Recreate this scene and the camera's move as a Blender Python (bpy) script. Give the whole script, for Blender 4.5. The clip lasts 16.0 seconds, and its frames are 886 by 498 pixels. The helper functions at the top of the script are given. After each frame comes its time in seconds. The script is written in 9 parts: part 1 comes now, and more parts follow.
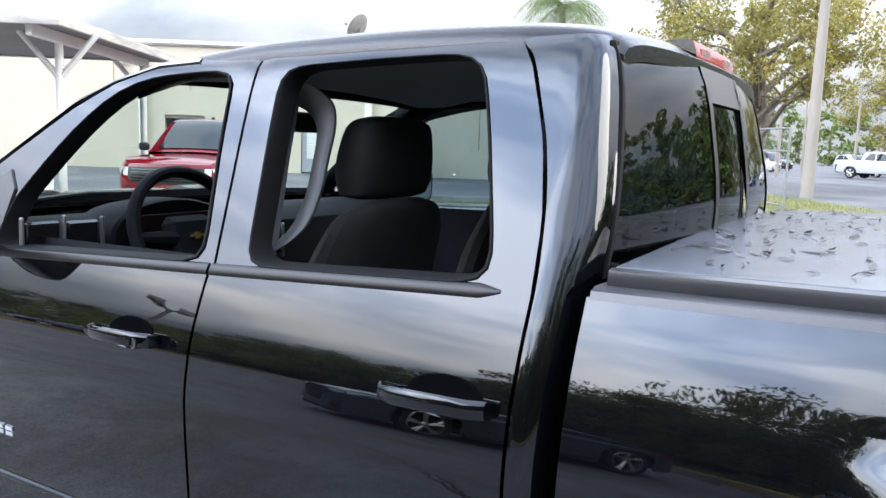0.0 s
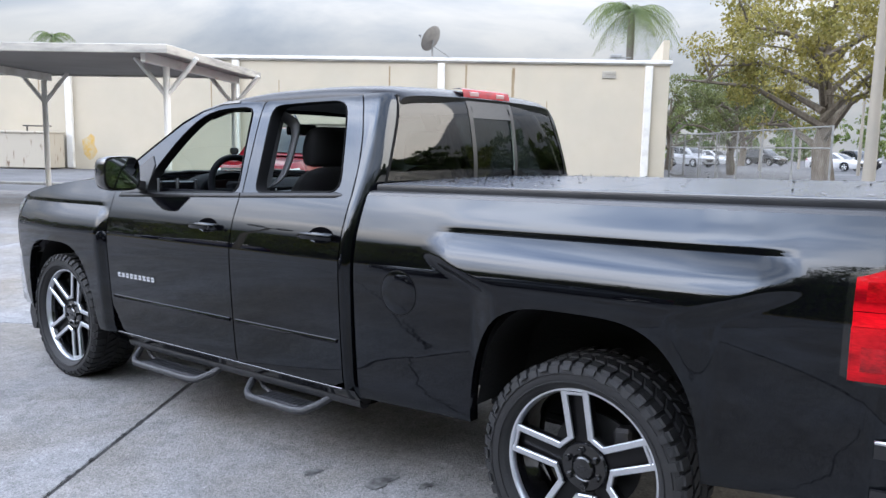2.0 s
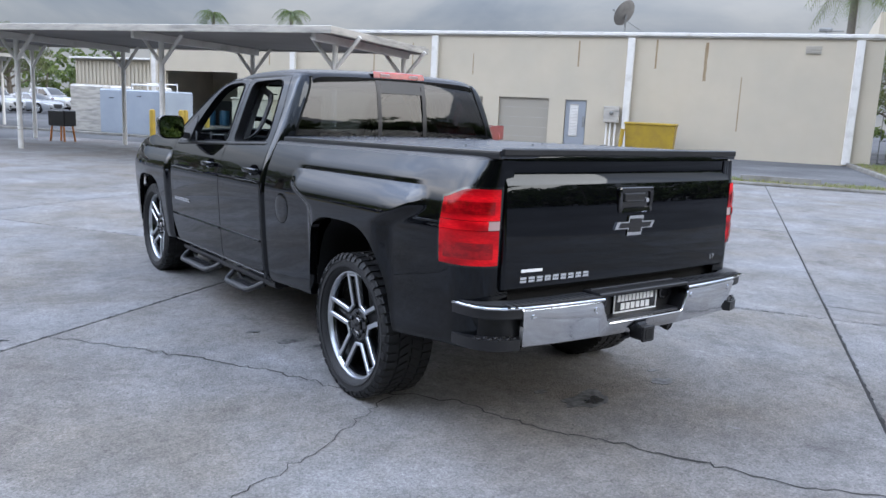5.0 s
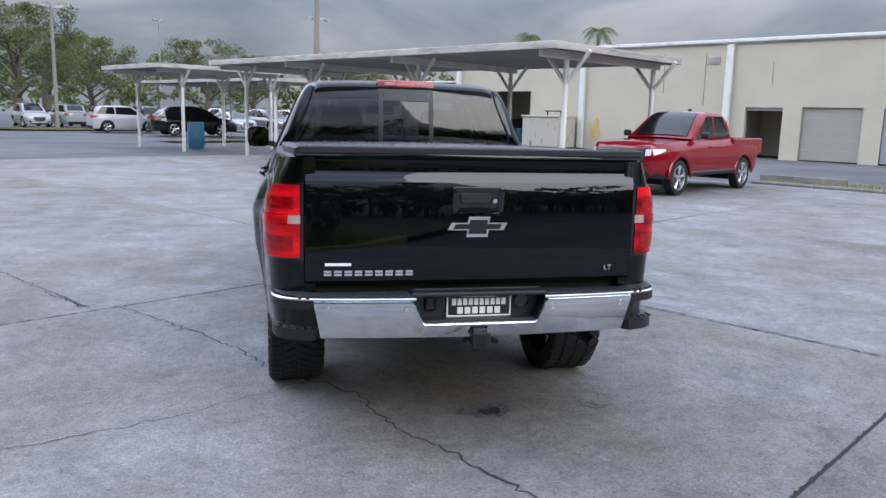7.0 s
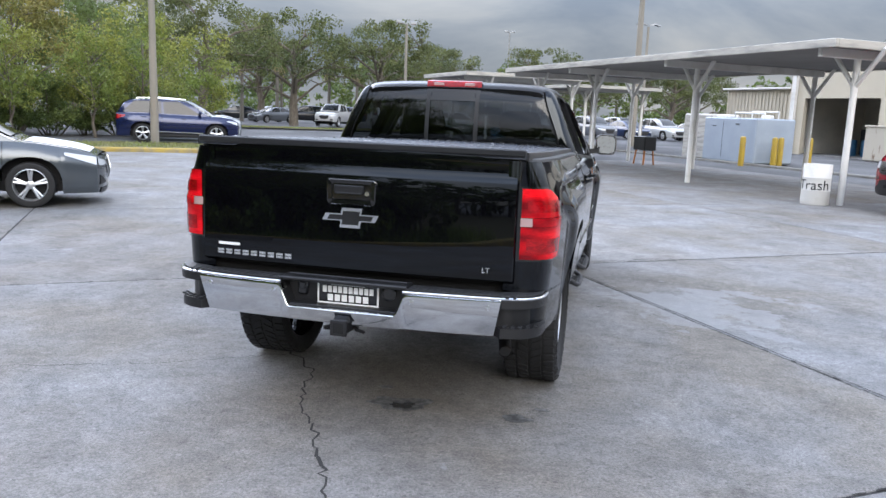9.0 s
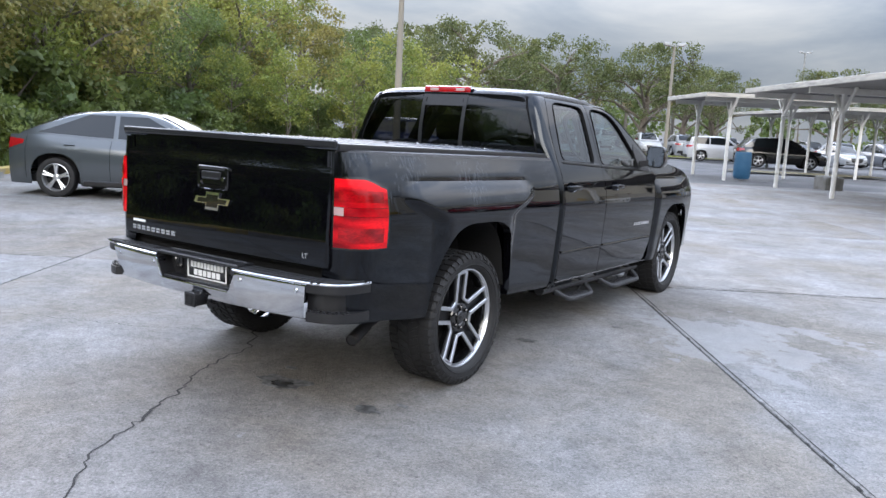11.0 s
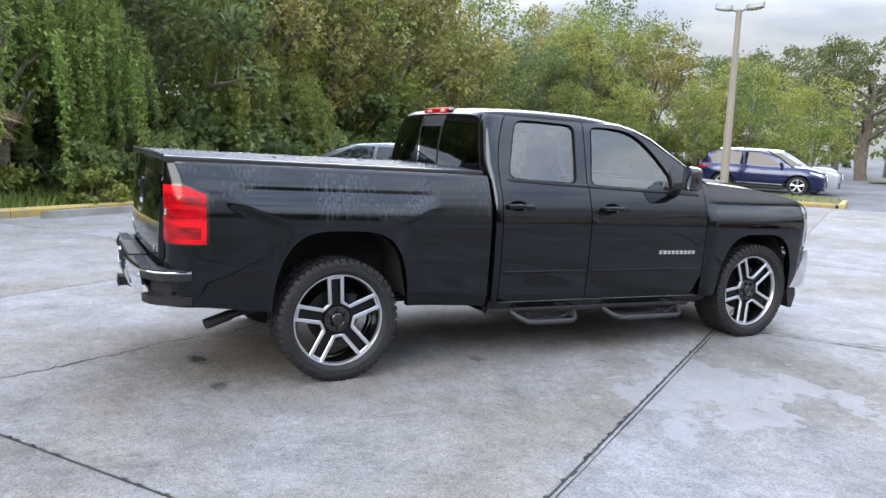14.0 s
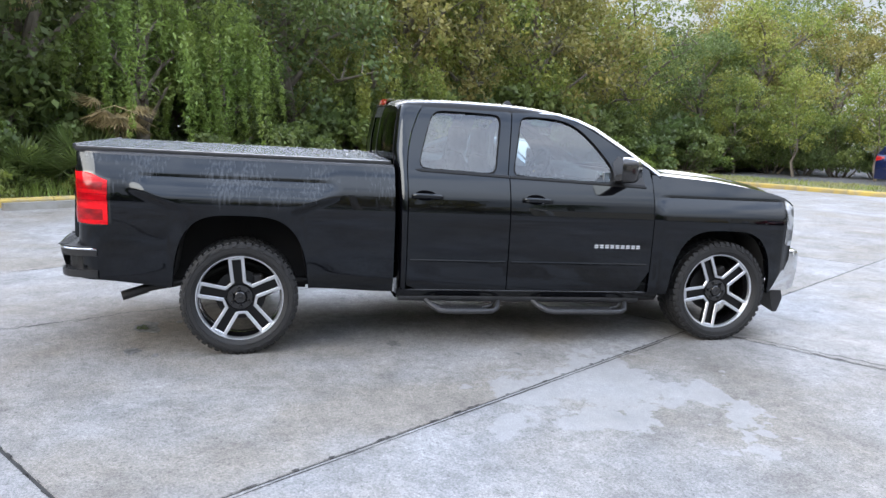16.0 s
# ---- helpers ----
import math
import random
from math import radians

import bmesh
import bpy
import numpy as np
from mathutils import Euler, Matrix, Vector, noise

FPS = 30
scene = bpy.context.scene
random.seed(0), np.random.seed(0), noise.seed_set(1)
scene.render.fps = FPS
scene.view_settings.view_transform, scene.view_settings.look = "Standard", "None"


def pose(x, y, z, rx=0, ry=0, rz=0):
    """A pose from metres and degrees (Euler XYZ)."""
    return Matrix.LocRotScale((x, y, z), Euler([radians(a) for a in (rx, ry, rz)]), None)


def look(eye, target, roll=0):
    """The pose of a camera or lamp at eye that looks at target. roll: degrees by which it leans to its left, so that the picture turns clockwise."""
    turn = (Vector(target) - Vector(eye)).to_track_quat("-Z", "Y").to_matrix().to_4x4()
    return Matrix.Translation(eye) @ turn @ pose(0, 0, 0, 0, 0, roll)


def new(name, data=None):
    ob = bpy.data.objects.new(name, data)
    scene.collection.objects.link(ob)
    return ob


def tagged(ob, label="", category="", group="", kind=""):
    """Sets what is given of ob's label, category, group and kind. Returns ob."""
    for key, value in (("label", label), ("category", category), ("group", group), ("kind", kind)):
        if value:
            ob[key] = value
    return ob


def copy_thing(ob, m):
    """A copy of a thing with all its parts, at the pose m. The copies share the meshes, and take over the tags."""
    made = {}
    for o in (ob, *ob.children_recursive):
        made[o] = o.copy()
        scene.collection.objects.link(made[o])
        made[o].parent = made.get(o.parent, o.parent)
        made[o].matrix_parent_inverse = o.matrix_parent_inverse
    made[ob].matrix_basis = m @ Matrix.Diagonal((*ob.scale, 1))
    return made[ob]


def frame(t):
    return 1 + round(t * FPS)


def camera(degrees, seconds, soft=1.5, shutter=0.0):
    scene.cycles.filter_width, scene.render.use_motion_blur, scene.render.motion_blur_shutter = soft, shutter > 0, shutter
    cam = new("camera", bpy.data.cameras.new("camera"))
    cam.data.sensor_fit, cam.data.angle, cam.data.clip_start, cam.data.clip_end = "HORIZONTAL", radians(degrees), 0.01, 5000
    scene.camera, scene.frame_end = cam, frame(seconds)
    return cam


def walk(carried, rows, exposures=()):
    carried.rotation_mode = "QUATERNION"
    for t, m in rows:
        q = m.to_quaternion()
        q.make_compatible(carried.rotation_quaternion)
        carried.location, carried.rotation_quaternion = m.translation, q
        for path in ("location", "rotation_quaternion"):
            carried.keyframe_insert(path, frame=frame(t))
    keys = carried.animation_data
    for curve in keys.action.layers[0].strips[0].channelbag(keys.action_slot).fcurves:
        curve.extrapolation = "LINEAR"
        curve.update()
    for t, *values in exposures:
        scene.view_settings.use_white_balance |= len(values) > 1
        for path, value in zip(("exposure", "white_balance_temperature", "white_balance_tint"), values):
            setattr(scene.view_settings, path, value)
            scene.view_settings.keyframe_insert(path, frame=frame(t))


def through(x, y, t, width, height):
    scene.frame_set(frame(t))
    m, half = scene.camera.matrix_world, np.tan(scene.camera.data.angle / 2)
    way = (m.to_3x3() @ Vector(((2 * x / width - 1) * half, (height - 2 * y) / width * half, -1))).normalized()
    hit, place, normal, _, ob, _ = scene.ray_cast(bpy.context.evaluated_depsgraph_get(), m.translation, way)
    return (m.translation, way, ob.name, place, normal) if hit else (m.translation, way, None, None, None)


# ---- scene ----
# ---- camera ----
cam = camera(59.6, 16.0)
PATH = [
    (0, (-2.059, 0.624, 1.541), (-0.365, 1.651, 1.268), 2.0),
    (0.5, (-2.42, 0.204, 1.539), (-0.788, 1.326, 1.261), 1.4),
    (1, (-2.723, -0.282, 1.53), (-1.12, 0.883, 1.257), 1.1),
    (1.5, (-3.001, -0.774, 1.539), (-1.419, 0.419, 1.27), 1.1),
    (2, (-3.298, -1.201, 1.524), (-1.73, 0.012, 1.255), 1.2),
    (2.5, (-3.516, -1.682, 1.501), (-1.967, -0.446, 1.23), 1.6),
    (3, (-3.722, -2.078, 1.48), (-2.205, -0.806, 1.2), 2.0),
    (3.5, (-3.843, -2.405, 1.495), (-2.376, -1.078, 1.196), 2.3),
    (4, (-3.654, -2.865, 1.488), (-2.257, -1.472, 1.163), 2.6),
    (4.2, (-3.538, -3.022, 1.506), (-2.176, -1.597, 1.168), 2.7),
    (6.3, (-1.639, -4.244, 1.575), (-0.938, -2.4, 1.244), 2.0),
    (6.5, (-1.422, -4.349, 1.559), (-0.796, -2.479, 1.226), 1.9),
    (7, (-0.909, -4.534, 1.556), (-0.492, -2.607, 1.217), 1.5),
    (7.5, (-0.384, -4.613, 1.58), (-0.186, -2.653, 1.236), 1.3),
    (8, (0.168, -4.673, 1.588), (0.139, -2.704, 1.241), 1.2),
    (8.5, (0.709, -4.605, 1.579), (0.464, -2.651, 1.229), 1.6),
    (9, (1.262, -4.562, 1.568), (0.82, -2.643, 1.22), 2.2),
    (9.2, (1.475, -4.538, 1.583), (0.959, -2.637, 1.239), 2.5),
    (11.3, (3.567, -3.613, 1.507), (2.389, -2.027, 1.195), 2.9),
    (11.5, (3.755, -3.498, 1.512), (2.523, -1.953, 1.203), 2.9),
    (12, (4.136, -3.169, 1.5), (2.776, -1.735, 1.193), 2.9),
    (12.5, (4.51, -2.814, 1.517), (3.031, -1.502, 1.215), 2.7),
    (13, (4.888, -2.439, 1.545), (3.301, -1.26, 1.244), 2.3),
    (13.5, (5.168, -2.023, 1.551), (3.48, -0.991, 1.259), 2.4),
    (14, (5.493, -1.6, 1.547), (3.727, -0.702, 1.269), 2.3),
    (14.5, (5.744, -1.156, 1.533), (3.924, -0.373, 1.256), 2.3),
    (15, (5.979, -0.715, 1.546), (4.115, -0.048, 1.263), 2.2),
    (15.5, (6.187, -0.243, 1.559), (4.286, 0.305, 1.268), 2.1),
    (16, (6.278, 0.195, 1.612), (4.352, 0.634, 1.295), 2.0),
]
EXPOSURES = [(0.0, 1.60, 6560, 10), (1.0, 1.44, 6600, 10), (2.5, 0.94, 6480, 10), (4.0, 0.70, 6280, 10), (6.5, 0.46, 6200, 10), (8.0, 0.54, 6240, 10), (9.0, 0.73, 6480, 10), (11.5, 0.92, 6520, 10), (16.0, 1.17, 6640, 9)]
walk(cam, [(t, look(eye, target, roll)) for t, eye, target, roll in PATH], EXPOSURES)

# ---- sky and sun ----
def build_world():
    world = bpy.data.worlds.new("overcast_sky")
    scene.world = world
    world.use_nodes = True
    nt = world.node_tree
    nt.nodes.clear()
    out = nt.nodes.new("ShaderNodeOutputWorld")
    bg = nt.nodes.new("ShaderNodeBackground")
    sky = nt.nodes.new("ShaderNodeTexSky")
    sky.sky_type = "NISHITA"
    sky.sun_disc = False
    sky.sun_elevation = radians(28)
    sky.sun_rotation = radians(SUN_TURN)
    tc = nt.nodes.new("ShaderNodeTexCoord")
    mp = nt.nodes.new("ShaderNodeMapping")
    mp.inputs["Scale"].default_value = (1.0, 1.0, 3.2)
    mp.inputs["Location"].default_value = (0.35, 0.1, 0.0)
    nz = nt.nodes.new("ShaderNodeTexNoise")
    nz.inputs["Scale"].default_value = 2.8
    nz.inputs["Detail"].default_value = 7.0
    nz.inputs["Roughness"].default_value = 0.55
    nz.inputs["Distortion"].default_value = 0.4
    nt.links.new(tc.outputs["Generated"], mp.inputs["Vector"])
    nt.links.new(mp.outputs["Vector"], nz.inputs["Vector"])
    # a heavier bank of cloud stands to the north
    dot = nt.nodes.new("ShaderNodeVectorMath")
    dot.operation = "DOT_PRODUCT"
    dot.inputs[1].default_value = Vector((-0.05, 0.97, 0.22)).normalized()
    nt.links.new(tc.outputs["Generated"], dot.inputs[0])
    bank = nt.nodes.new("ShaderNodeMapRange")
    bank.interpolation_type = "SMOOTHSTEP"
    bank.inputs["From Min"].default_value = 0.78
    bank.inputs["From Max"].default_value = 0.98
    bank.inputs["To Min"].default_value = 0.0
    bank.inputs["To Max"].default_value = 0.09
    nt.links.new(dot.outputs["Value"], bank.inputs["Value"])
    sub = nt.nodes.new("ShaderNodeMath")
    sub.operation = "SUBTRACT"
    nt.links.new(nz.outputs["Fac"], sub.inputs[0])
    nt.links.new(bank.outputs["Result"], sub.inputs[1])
    ramp = nt.nodes.new("ShaderNodeValToRGB")
    e = ramp.color_ramp.elements
    e[0].position, e[0].color = 0.30, (0.46, 0.54, 0.68, 1)
    e[1].position, e[1].color = 0.58, (1.02, 1.04, 1.08, 1)
    mid = ramp.color_ramp.elements.new(0.44)
    mid.color = (0.70, 0.765, 0.87, 1)
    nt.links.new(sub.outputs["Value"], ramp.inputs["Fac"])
    dim = nt.nodes.new("ShaderNodeVectorMath")
    dim.operation = "SCALE"
    dim.inputs["Scale"].default_value = 0.10
    nt.links.new(sky.outputs["Color"], dim.inputs[0])
    mix = nt.nodes.new("ShaderNodeMix")
    mix.data_type = "RGBA"
    mix.inputs["Factor"].default_value = 0.86
    nt.links.new(dim.outputs["Vector"], mix.inputs["A"])
    nt.links.new(ramp.outputs["Color"], mix.inputs["B"])
    # warm at the added western lobes, bluer overhead where the cloud is thin
    up = nt.nodes.new("ShaderNodeSeparateXYZ")
    nt.links.new(tc.outputs["Generated"], up.inputs["Vector"])
    thin = nt.nodes.new("ShaderNodeMapRange")
    thin.inputs["From Min"].default_value, thin.inputs["From Max"].default_value = 0.12, 0.75
    nt.links.new(up.outputs["Z"], thin.inputs["Value"])
    blue = nt.nodes.new("ShaderNodeMix")
    blue.data_type, blue.blend_type = "RGBA", "MULTIPLY"
    blue.inputs["Factor"].default_value = 1.0
    hue = nt.nodes.new("ShaderNodeMix")
    hue.data_type = "RGBA"
    hue.inputs["B"].default_value = (0.90, 0.985, 1.16, 1)
    nt.links.new(thin.outputs["Result"], hue.inputs["Factor"])
    warm = nt.nodes.new("ShaderNodeMix")
    warm.data_type = "RGBA"
    warm.inputs["A"].default_value, warm.inputs["B"].default_value = (1.0, 1.0, 1.0, 1), (1.16, 1.0, 0.84, 1)
    nt.links.new(warm.outputs["Result"], hue.inputs["A"])
    nt.links.new(hue.outputs["Result"], blue.inputs["B"])
    nt.links.new(mix.outputs["Result"], blue.inputs["A"])
    nt.links.new(blue.outputs["Result"], bg.inputs["Color"])
    # an overcast sky is dimmest low over the trees
    sep = nt.nodes.new("ShaderNodeSeparateXYZ")
    nt.links.new(tc.outputs["Generated"], sep.inputs["Vector"])
    rise = nt.nodes.new("ShaderNodeMapRange")
    rise.interpolation_type = "SMOOTHSTEP"
    rise.inputs["From Min"].default_value, rise.inputs["From Max"].default_value = 0.05, 0.62
    rise.inputs["To Min"].default_value, rise.inputs["To Max"].default_value = SKY_STRENGTH * 1.25, SKY_STRENGTH * 7.9
    nt.links.new(sep.outputs["Z"], rise.inputs["Value"])
    # western cloud boosted as an unseen lobe to lighten the truck's reflections
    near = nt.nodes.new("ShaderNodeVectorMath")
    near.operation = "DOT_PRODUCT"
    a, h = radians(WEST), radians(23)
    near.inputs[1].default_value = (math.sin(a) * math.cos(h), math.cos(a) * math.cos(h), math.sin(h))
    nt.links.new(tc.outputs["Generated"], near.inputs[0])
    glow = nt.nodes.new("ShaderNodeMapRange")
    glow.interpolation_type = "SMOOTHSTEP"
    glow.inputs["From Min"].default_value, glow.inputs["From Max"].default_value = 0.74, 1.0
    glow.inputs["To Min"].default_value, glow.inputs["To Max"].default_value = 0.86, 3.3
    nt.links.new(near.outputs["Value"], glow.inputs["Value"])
    # cut off low over the trees, where the lobe would come into view
    lift = nt.nodes.new("ShaderNodeMapRange")
    lift.interpolation_type = "SMOOTHSTEP"
    lift.inputs["From Min"].default_value, lift.inputs["From Max"].default_value = 0.15, 0.31
    nt.links.new(sep.outputs["Z"], lift.inputs["Value"])
    share = nt.nodes.new("ShaderNodeMix")
    share.data_type = "FLOAT"
    share.inputs["A"].default_value = 0.95
    nt.links.new(lift.outputs["Result"], share.inputs["Factor"])
    blush = nt.nodes.new("ShaderNodeMath")
    blush.operation, blush.use_clamp = "MULTIPLY", True
    nt.links.new(lift.outputs["Result"], blush.inputs[0])
    nt.links.new(near.outputs["Value"], blush.inputs[1])
    # a second, warm lobe added in the west to brighten the bed side's reflection
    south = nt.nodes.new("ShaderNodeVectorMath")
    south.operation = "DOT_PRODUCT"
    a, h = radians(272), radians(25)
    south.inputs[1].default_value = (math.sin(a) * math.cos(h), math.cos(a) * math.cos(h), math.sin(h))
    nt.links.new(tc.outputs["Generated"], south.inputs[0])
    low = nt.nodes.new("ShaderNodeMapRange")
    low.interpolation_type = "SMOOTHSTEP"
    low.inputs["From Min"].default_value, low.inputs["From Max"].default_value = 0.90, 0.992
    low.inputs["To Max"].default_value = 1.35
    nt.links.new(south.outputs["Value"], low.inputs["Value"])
    brim = nt.nodes.new("ShaderNodeMapRange")
    brim.interpolation_type = "SMOOTHSTEP"
    brim.inputs["From Min"].default_value, brim.inputs["From Max"].default_value = 0.18, 0.30
    nt.links.new(up.outputs["Z"], brim.inputs["Value"])
    warm_lobe = nt.nodes.new("ShaderNodeMath")
    warm_lobe.operation = "MULTIPLY"
    nt.links.new(low.outputs["Result"], warm_lobe.inputs[0])
    nt.links.new(brim.outputs["Result"], warm_lobe.inputs[1])
    tone = nt.nodes.new("ShaderNodeMath")
    tone.operation, tone.use_clamp = "MULTIPLY_ADD", True
    tone.inputs[1].default_value = 0.4
    nt.links.new(warm_lobe.outputs["Value"], tone.inputs[0])
    nt.links.new(blush.outputs["Value"], tone.inputs[2])
    nt.links.new(tone.outputs["Value"], warm.inputs["Factor"])
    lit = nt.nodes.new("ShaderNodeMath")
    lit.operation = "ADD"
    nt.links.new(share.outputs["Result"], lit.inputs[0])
    nt.links.new(warm_lobe.outputs["Value"], lit.inputs[1])
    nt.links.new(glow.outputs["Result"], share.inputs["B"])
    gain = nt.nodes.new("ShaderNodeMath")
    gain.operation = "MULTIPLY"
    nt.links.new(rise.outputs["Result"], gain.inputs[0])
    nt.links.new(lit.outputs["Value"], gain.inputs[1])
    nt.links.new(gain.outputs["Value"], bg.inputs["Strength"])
    nt.links.new(bg.outputs["Background"], out.inputs["Surface"])
    sun = bpy.data.lights.new("sun", "SUN")
    sun.energy, sun.angle, sun.color = SUN_STRENGTH, radians(40), (1.0, 0.94, 0.85)
    ob = new("sun", sun)
    a, h = radians(SUN_TURN), radians(28)
    way = Vector((math.sin(a) * math.cos(h), math.cos(a) * math.cos(h), math.sin(h)))
    ob.matrix_world = look(way * 60, (0, 0, 0))


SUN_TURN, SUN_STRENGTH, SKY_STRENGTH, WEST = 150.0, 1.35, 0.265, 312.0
build_world()


# ---- materials ----
def shader(name, base=(0.5, 0.5, 0.5), rough=0.5, metal=0.0, second=None, scale=4.0, spread=(0.35, 0.65), fine=0.0, fine_scale=60.0,
           bump=0.0, bump_scale=80.0, coat=0.0, ior=1.5, stretch=(1, 1, 1), vary=0.0, island=False, emit=0.0, detail=5.0):
    """A node material: a base colour with a second one laid over it in patches, fine grain, relief, and a change from piece to piece."""
    m = bpy.data.materials.new(name)
    m.use_nodes = True
    nt = m.node_tree
    p = nt.nodes["Principled BSDF"]
    p.inputs["Base Color"].default_value = (*base, 1)
    p.inputs["Roughness"].default_value = rough
    p.inputs["Metallic"].default_value = metal
    p.inputs["Coat Weight"].default_value = coat
    p.inputs["Coat Roughness"].default_value = 0.03
    p.inputs["IOR"].default_value = ior
    col = None
    tc = nt.nodes.new("ShaderNodeTexCoord")
    mp = nt.nodes.new("ShaderNodeMapping")
    mp.inputs["Scale"].default_value = stretch
    nt.links.new(tc.outputs["Object"], mp.inputs["Vector"])
    if second:
        nz = nt.nodes.new("ShaderNodeTexNoise")
        nz.inputs["Scale"].default_value = scale
        nz.inputs["Detail"].default_value = detail
        nz.inputs["Roughness"].default_value = 0.6
        nt.links.new(mp.outputs["Vector"], nz.inputs["Vector"])
        rg = nt.nodes.new("ShaderNodeMapRange")
        rg.inputs["From Min"].default_value, rg.inputs["From Max"].default_value = spread
        nt.links.new(nz.outputs["Fac"], rg.inputs["Value"])
        mx = nt.nodes.new("ShaderNodeMix")
        mx.data_type = "RGBA"
        mx.inputs["A"].default_value, mx.inputs["B"].default_value = (*base, 1), (*second, 1)
        nt.links.new(rg.outputs["Result"], mx.inputs["Factor"])
        col = mx.outputs["Result"]
    if fine:
        nf = nt.nodes.new("ShaderNodeTexNoise")
        nf.inputs["Scale"].default_value = fine_scale
        nf.inputs["Detail"].default_value = 4.0
        nt.links.new(mp.outputs["Vector"], nf.inputs["Vector"])
        rf = nt.nodes.new("ShaderNodeMapRange")
        rf.inputs["From Min"].default_value, rf.inputs["From Max"].default_value = 0.3, 0.7
        rf.inputs["To Min"].default_value, rf.inputs["To Max"].default_value = 1 - fine, 1 + fine
        nt.links.new(nf.outputs["Fac"], rf.inputs["Value"])
        col = scaled(nt, col, base, rf.outputs["Result"])
    if vary:
        src = nt.nodes.new("ShaderNodeNewGeometry").outputs["Random Per Island"] if island else nt.nodes.new("ShaderNodeObjectInfo").outputs["Random"]
        rv = nt.nodes.new("ShaderNodeMapRange")
        rv.inputs["To Min"].default_value, rv.inputs["To Max"].default_value = 1 - vary, 1 + vary
        nt.links.new(src, rv.inputs["Value"])
        col = scaled(nt, col, base, rv.outputs["Result"])
    if col:
        nt.links.new(col, p.inputs["Base Color"])
    if bump:
        nb = nt.nodes.new("ShaderNodeTexNoise")
        nb.inputs["Scale"].default_value = bump_scale
        nb.inputs["Detail"].default_value = 6.0
        nt.links.new(mp.outputs["Vector"], nb.inputs["Vector"])
        bp = nt.nodes.new("ShaderNodeBump")
        bp.inputs["Strength"].default_value = bump
        bp.inputs["Distance"].default_value = 0.01
        nt.links.new(nb.outputs["Fac"], bp.inputs["Height"])
        nt.links.new(bp.outputs["Normal"], p.inputs["Normal"])
    if emit:
        p.inputs["Emission Color"].default_value = (*base, 1)
        p.inputs["Emission Strength"].default_value = emit
    return m


def scaled(nt, col, base, factor):
    s = nt.nodes.new("ShaderNodeVectorMath")
    s.operation = "SCALE"
    s.inputs[0].default_value = base
    if col:
        nt.links.new(col, s.inputs[0])
    nt.links.new(factor, s.inputs["Scale"])
    return s.outputs["Vector"]


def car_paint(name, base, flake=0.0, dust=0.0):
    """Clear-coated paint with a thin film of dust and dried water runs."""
    m = shader(name, base, rough=0.18 if flake else 0.02, metal=flake, coat=0.6 if flake else 0.0, ior=1.48 if base[0] < 0.01 else 1.5)
    nt = m.node_tree
    p = nt.nodes["Principled BSDF"]
    # bluish sky light put into the black paint's reflection tint
    if base[0] < 0.01:
        p.inputs["Specular Tint"].default_value = (0.86, 0.93, 1.0, 1)
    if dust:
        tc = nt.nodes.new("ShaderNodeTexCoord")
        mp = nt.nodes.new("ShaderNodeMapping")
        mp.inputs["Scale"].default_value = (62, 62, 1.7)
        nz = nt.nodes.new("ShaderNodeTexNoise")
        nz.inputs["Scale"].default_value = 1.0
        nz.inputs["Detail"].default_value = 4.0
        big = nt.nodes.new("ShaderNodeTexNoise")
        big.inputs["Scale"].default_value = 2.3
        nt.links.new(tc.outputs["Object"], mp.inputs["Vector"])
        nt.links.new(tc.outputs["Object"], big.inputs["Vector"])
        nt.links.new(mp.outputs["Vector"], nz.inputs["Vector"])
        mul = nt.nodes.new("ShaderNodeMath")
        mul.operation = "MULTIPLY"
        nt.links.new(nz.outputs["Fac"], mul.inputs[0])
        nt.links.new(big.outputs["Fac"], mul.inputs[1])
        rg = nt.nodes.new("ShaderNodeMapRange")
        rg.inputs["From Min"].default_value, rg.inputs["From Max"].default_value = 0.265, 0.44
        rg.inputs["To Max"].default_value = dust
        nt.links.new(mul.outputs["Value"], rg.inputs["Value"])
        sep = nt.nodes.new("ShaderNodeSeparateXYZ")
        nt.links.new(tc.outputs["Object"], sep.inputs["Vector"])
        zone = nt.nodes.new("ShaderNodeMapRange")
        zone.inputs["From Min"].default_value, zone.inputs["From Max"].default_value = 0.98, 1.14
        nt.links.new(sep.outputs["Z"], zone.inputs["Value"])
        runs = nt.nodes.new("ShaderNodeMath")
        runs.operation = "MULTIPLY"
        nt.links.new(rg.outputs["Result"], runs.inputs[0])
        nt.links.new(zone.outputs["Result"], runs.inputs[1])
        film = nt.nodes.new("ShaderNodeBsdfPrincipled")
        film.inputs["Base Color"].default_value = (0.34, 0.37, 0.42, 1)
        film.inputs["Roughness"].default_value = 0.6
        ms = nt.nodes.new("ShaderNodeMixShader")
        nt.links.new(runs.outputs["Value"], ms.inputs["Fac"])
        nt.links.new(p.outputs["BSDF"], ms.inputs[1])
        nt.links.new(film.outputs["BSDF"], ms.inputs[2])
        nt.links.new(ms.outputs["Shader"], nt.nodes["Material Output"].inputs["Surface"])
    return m


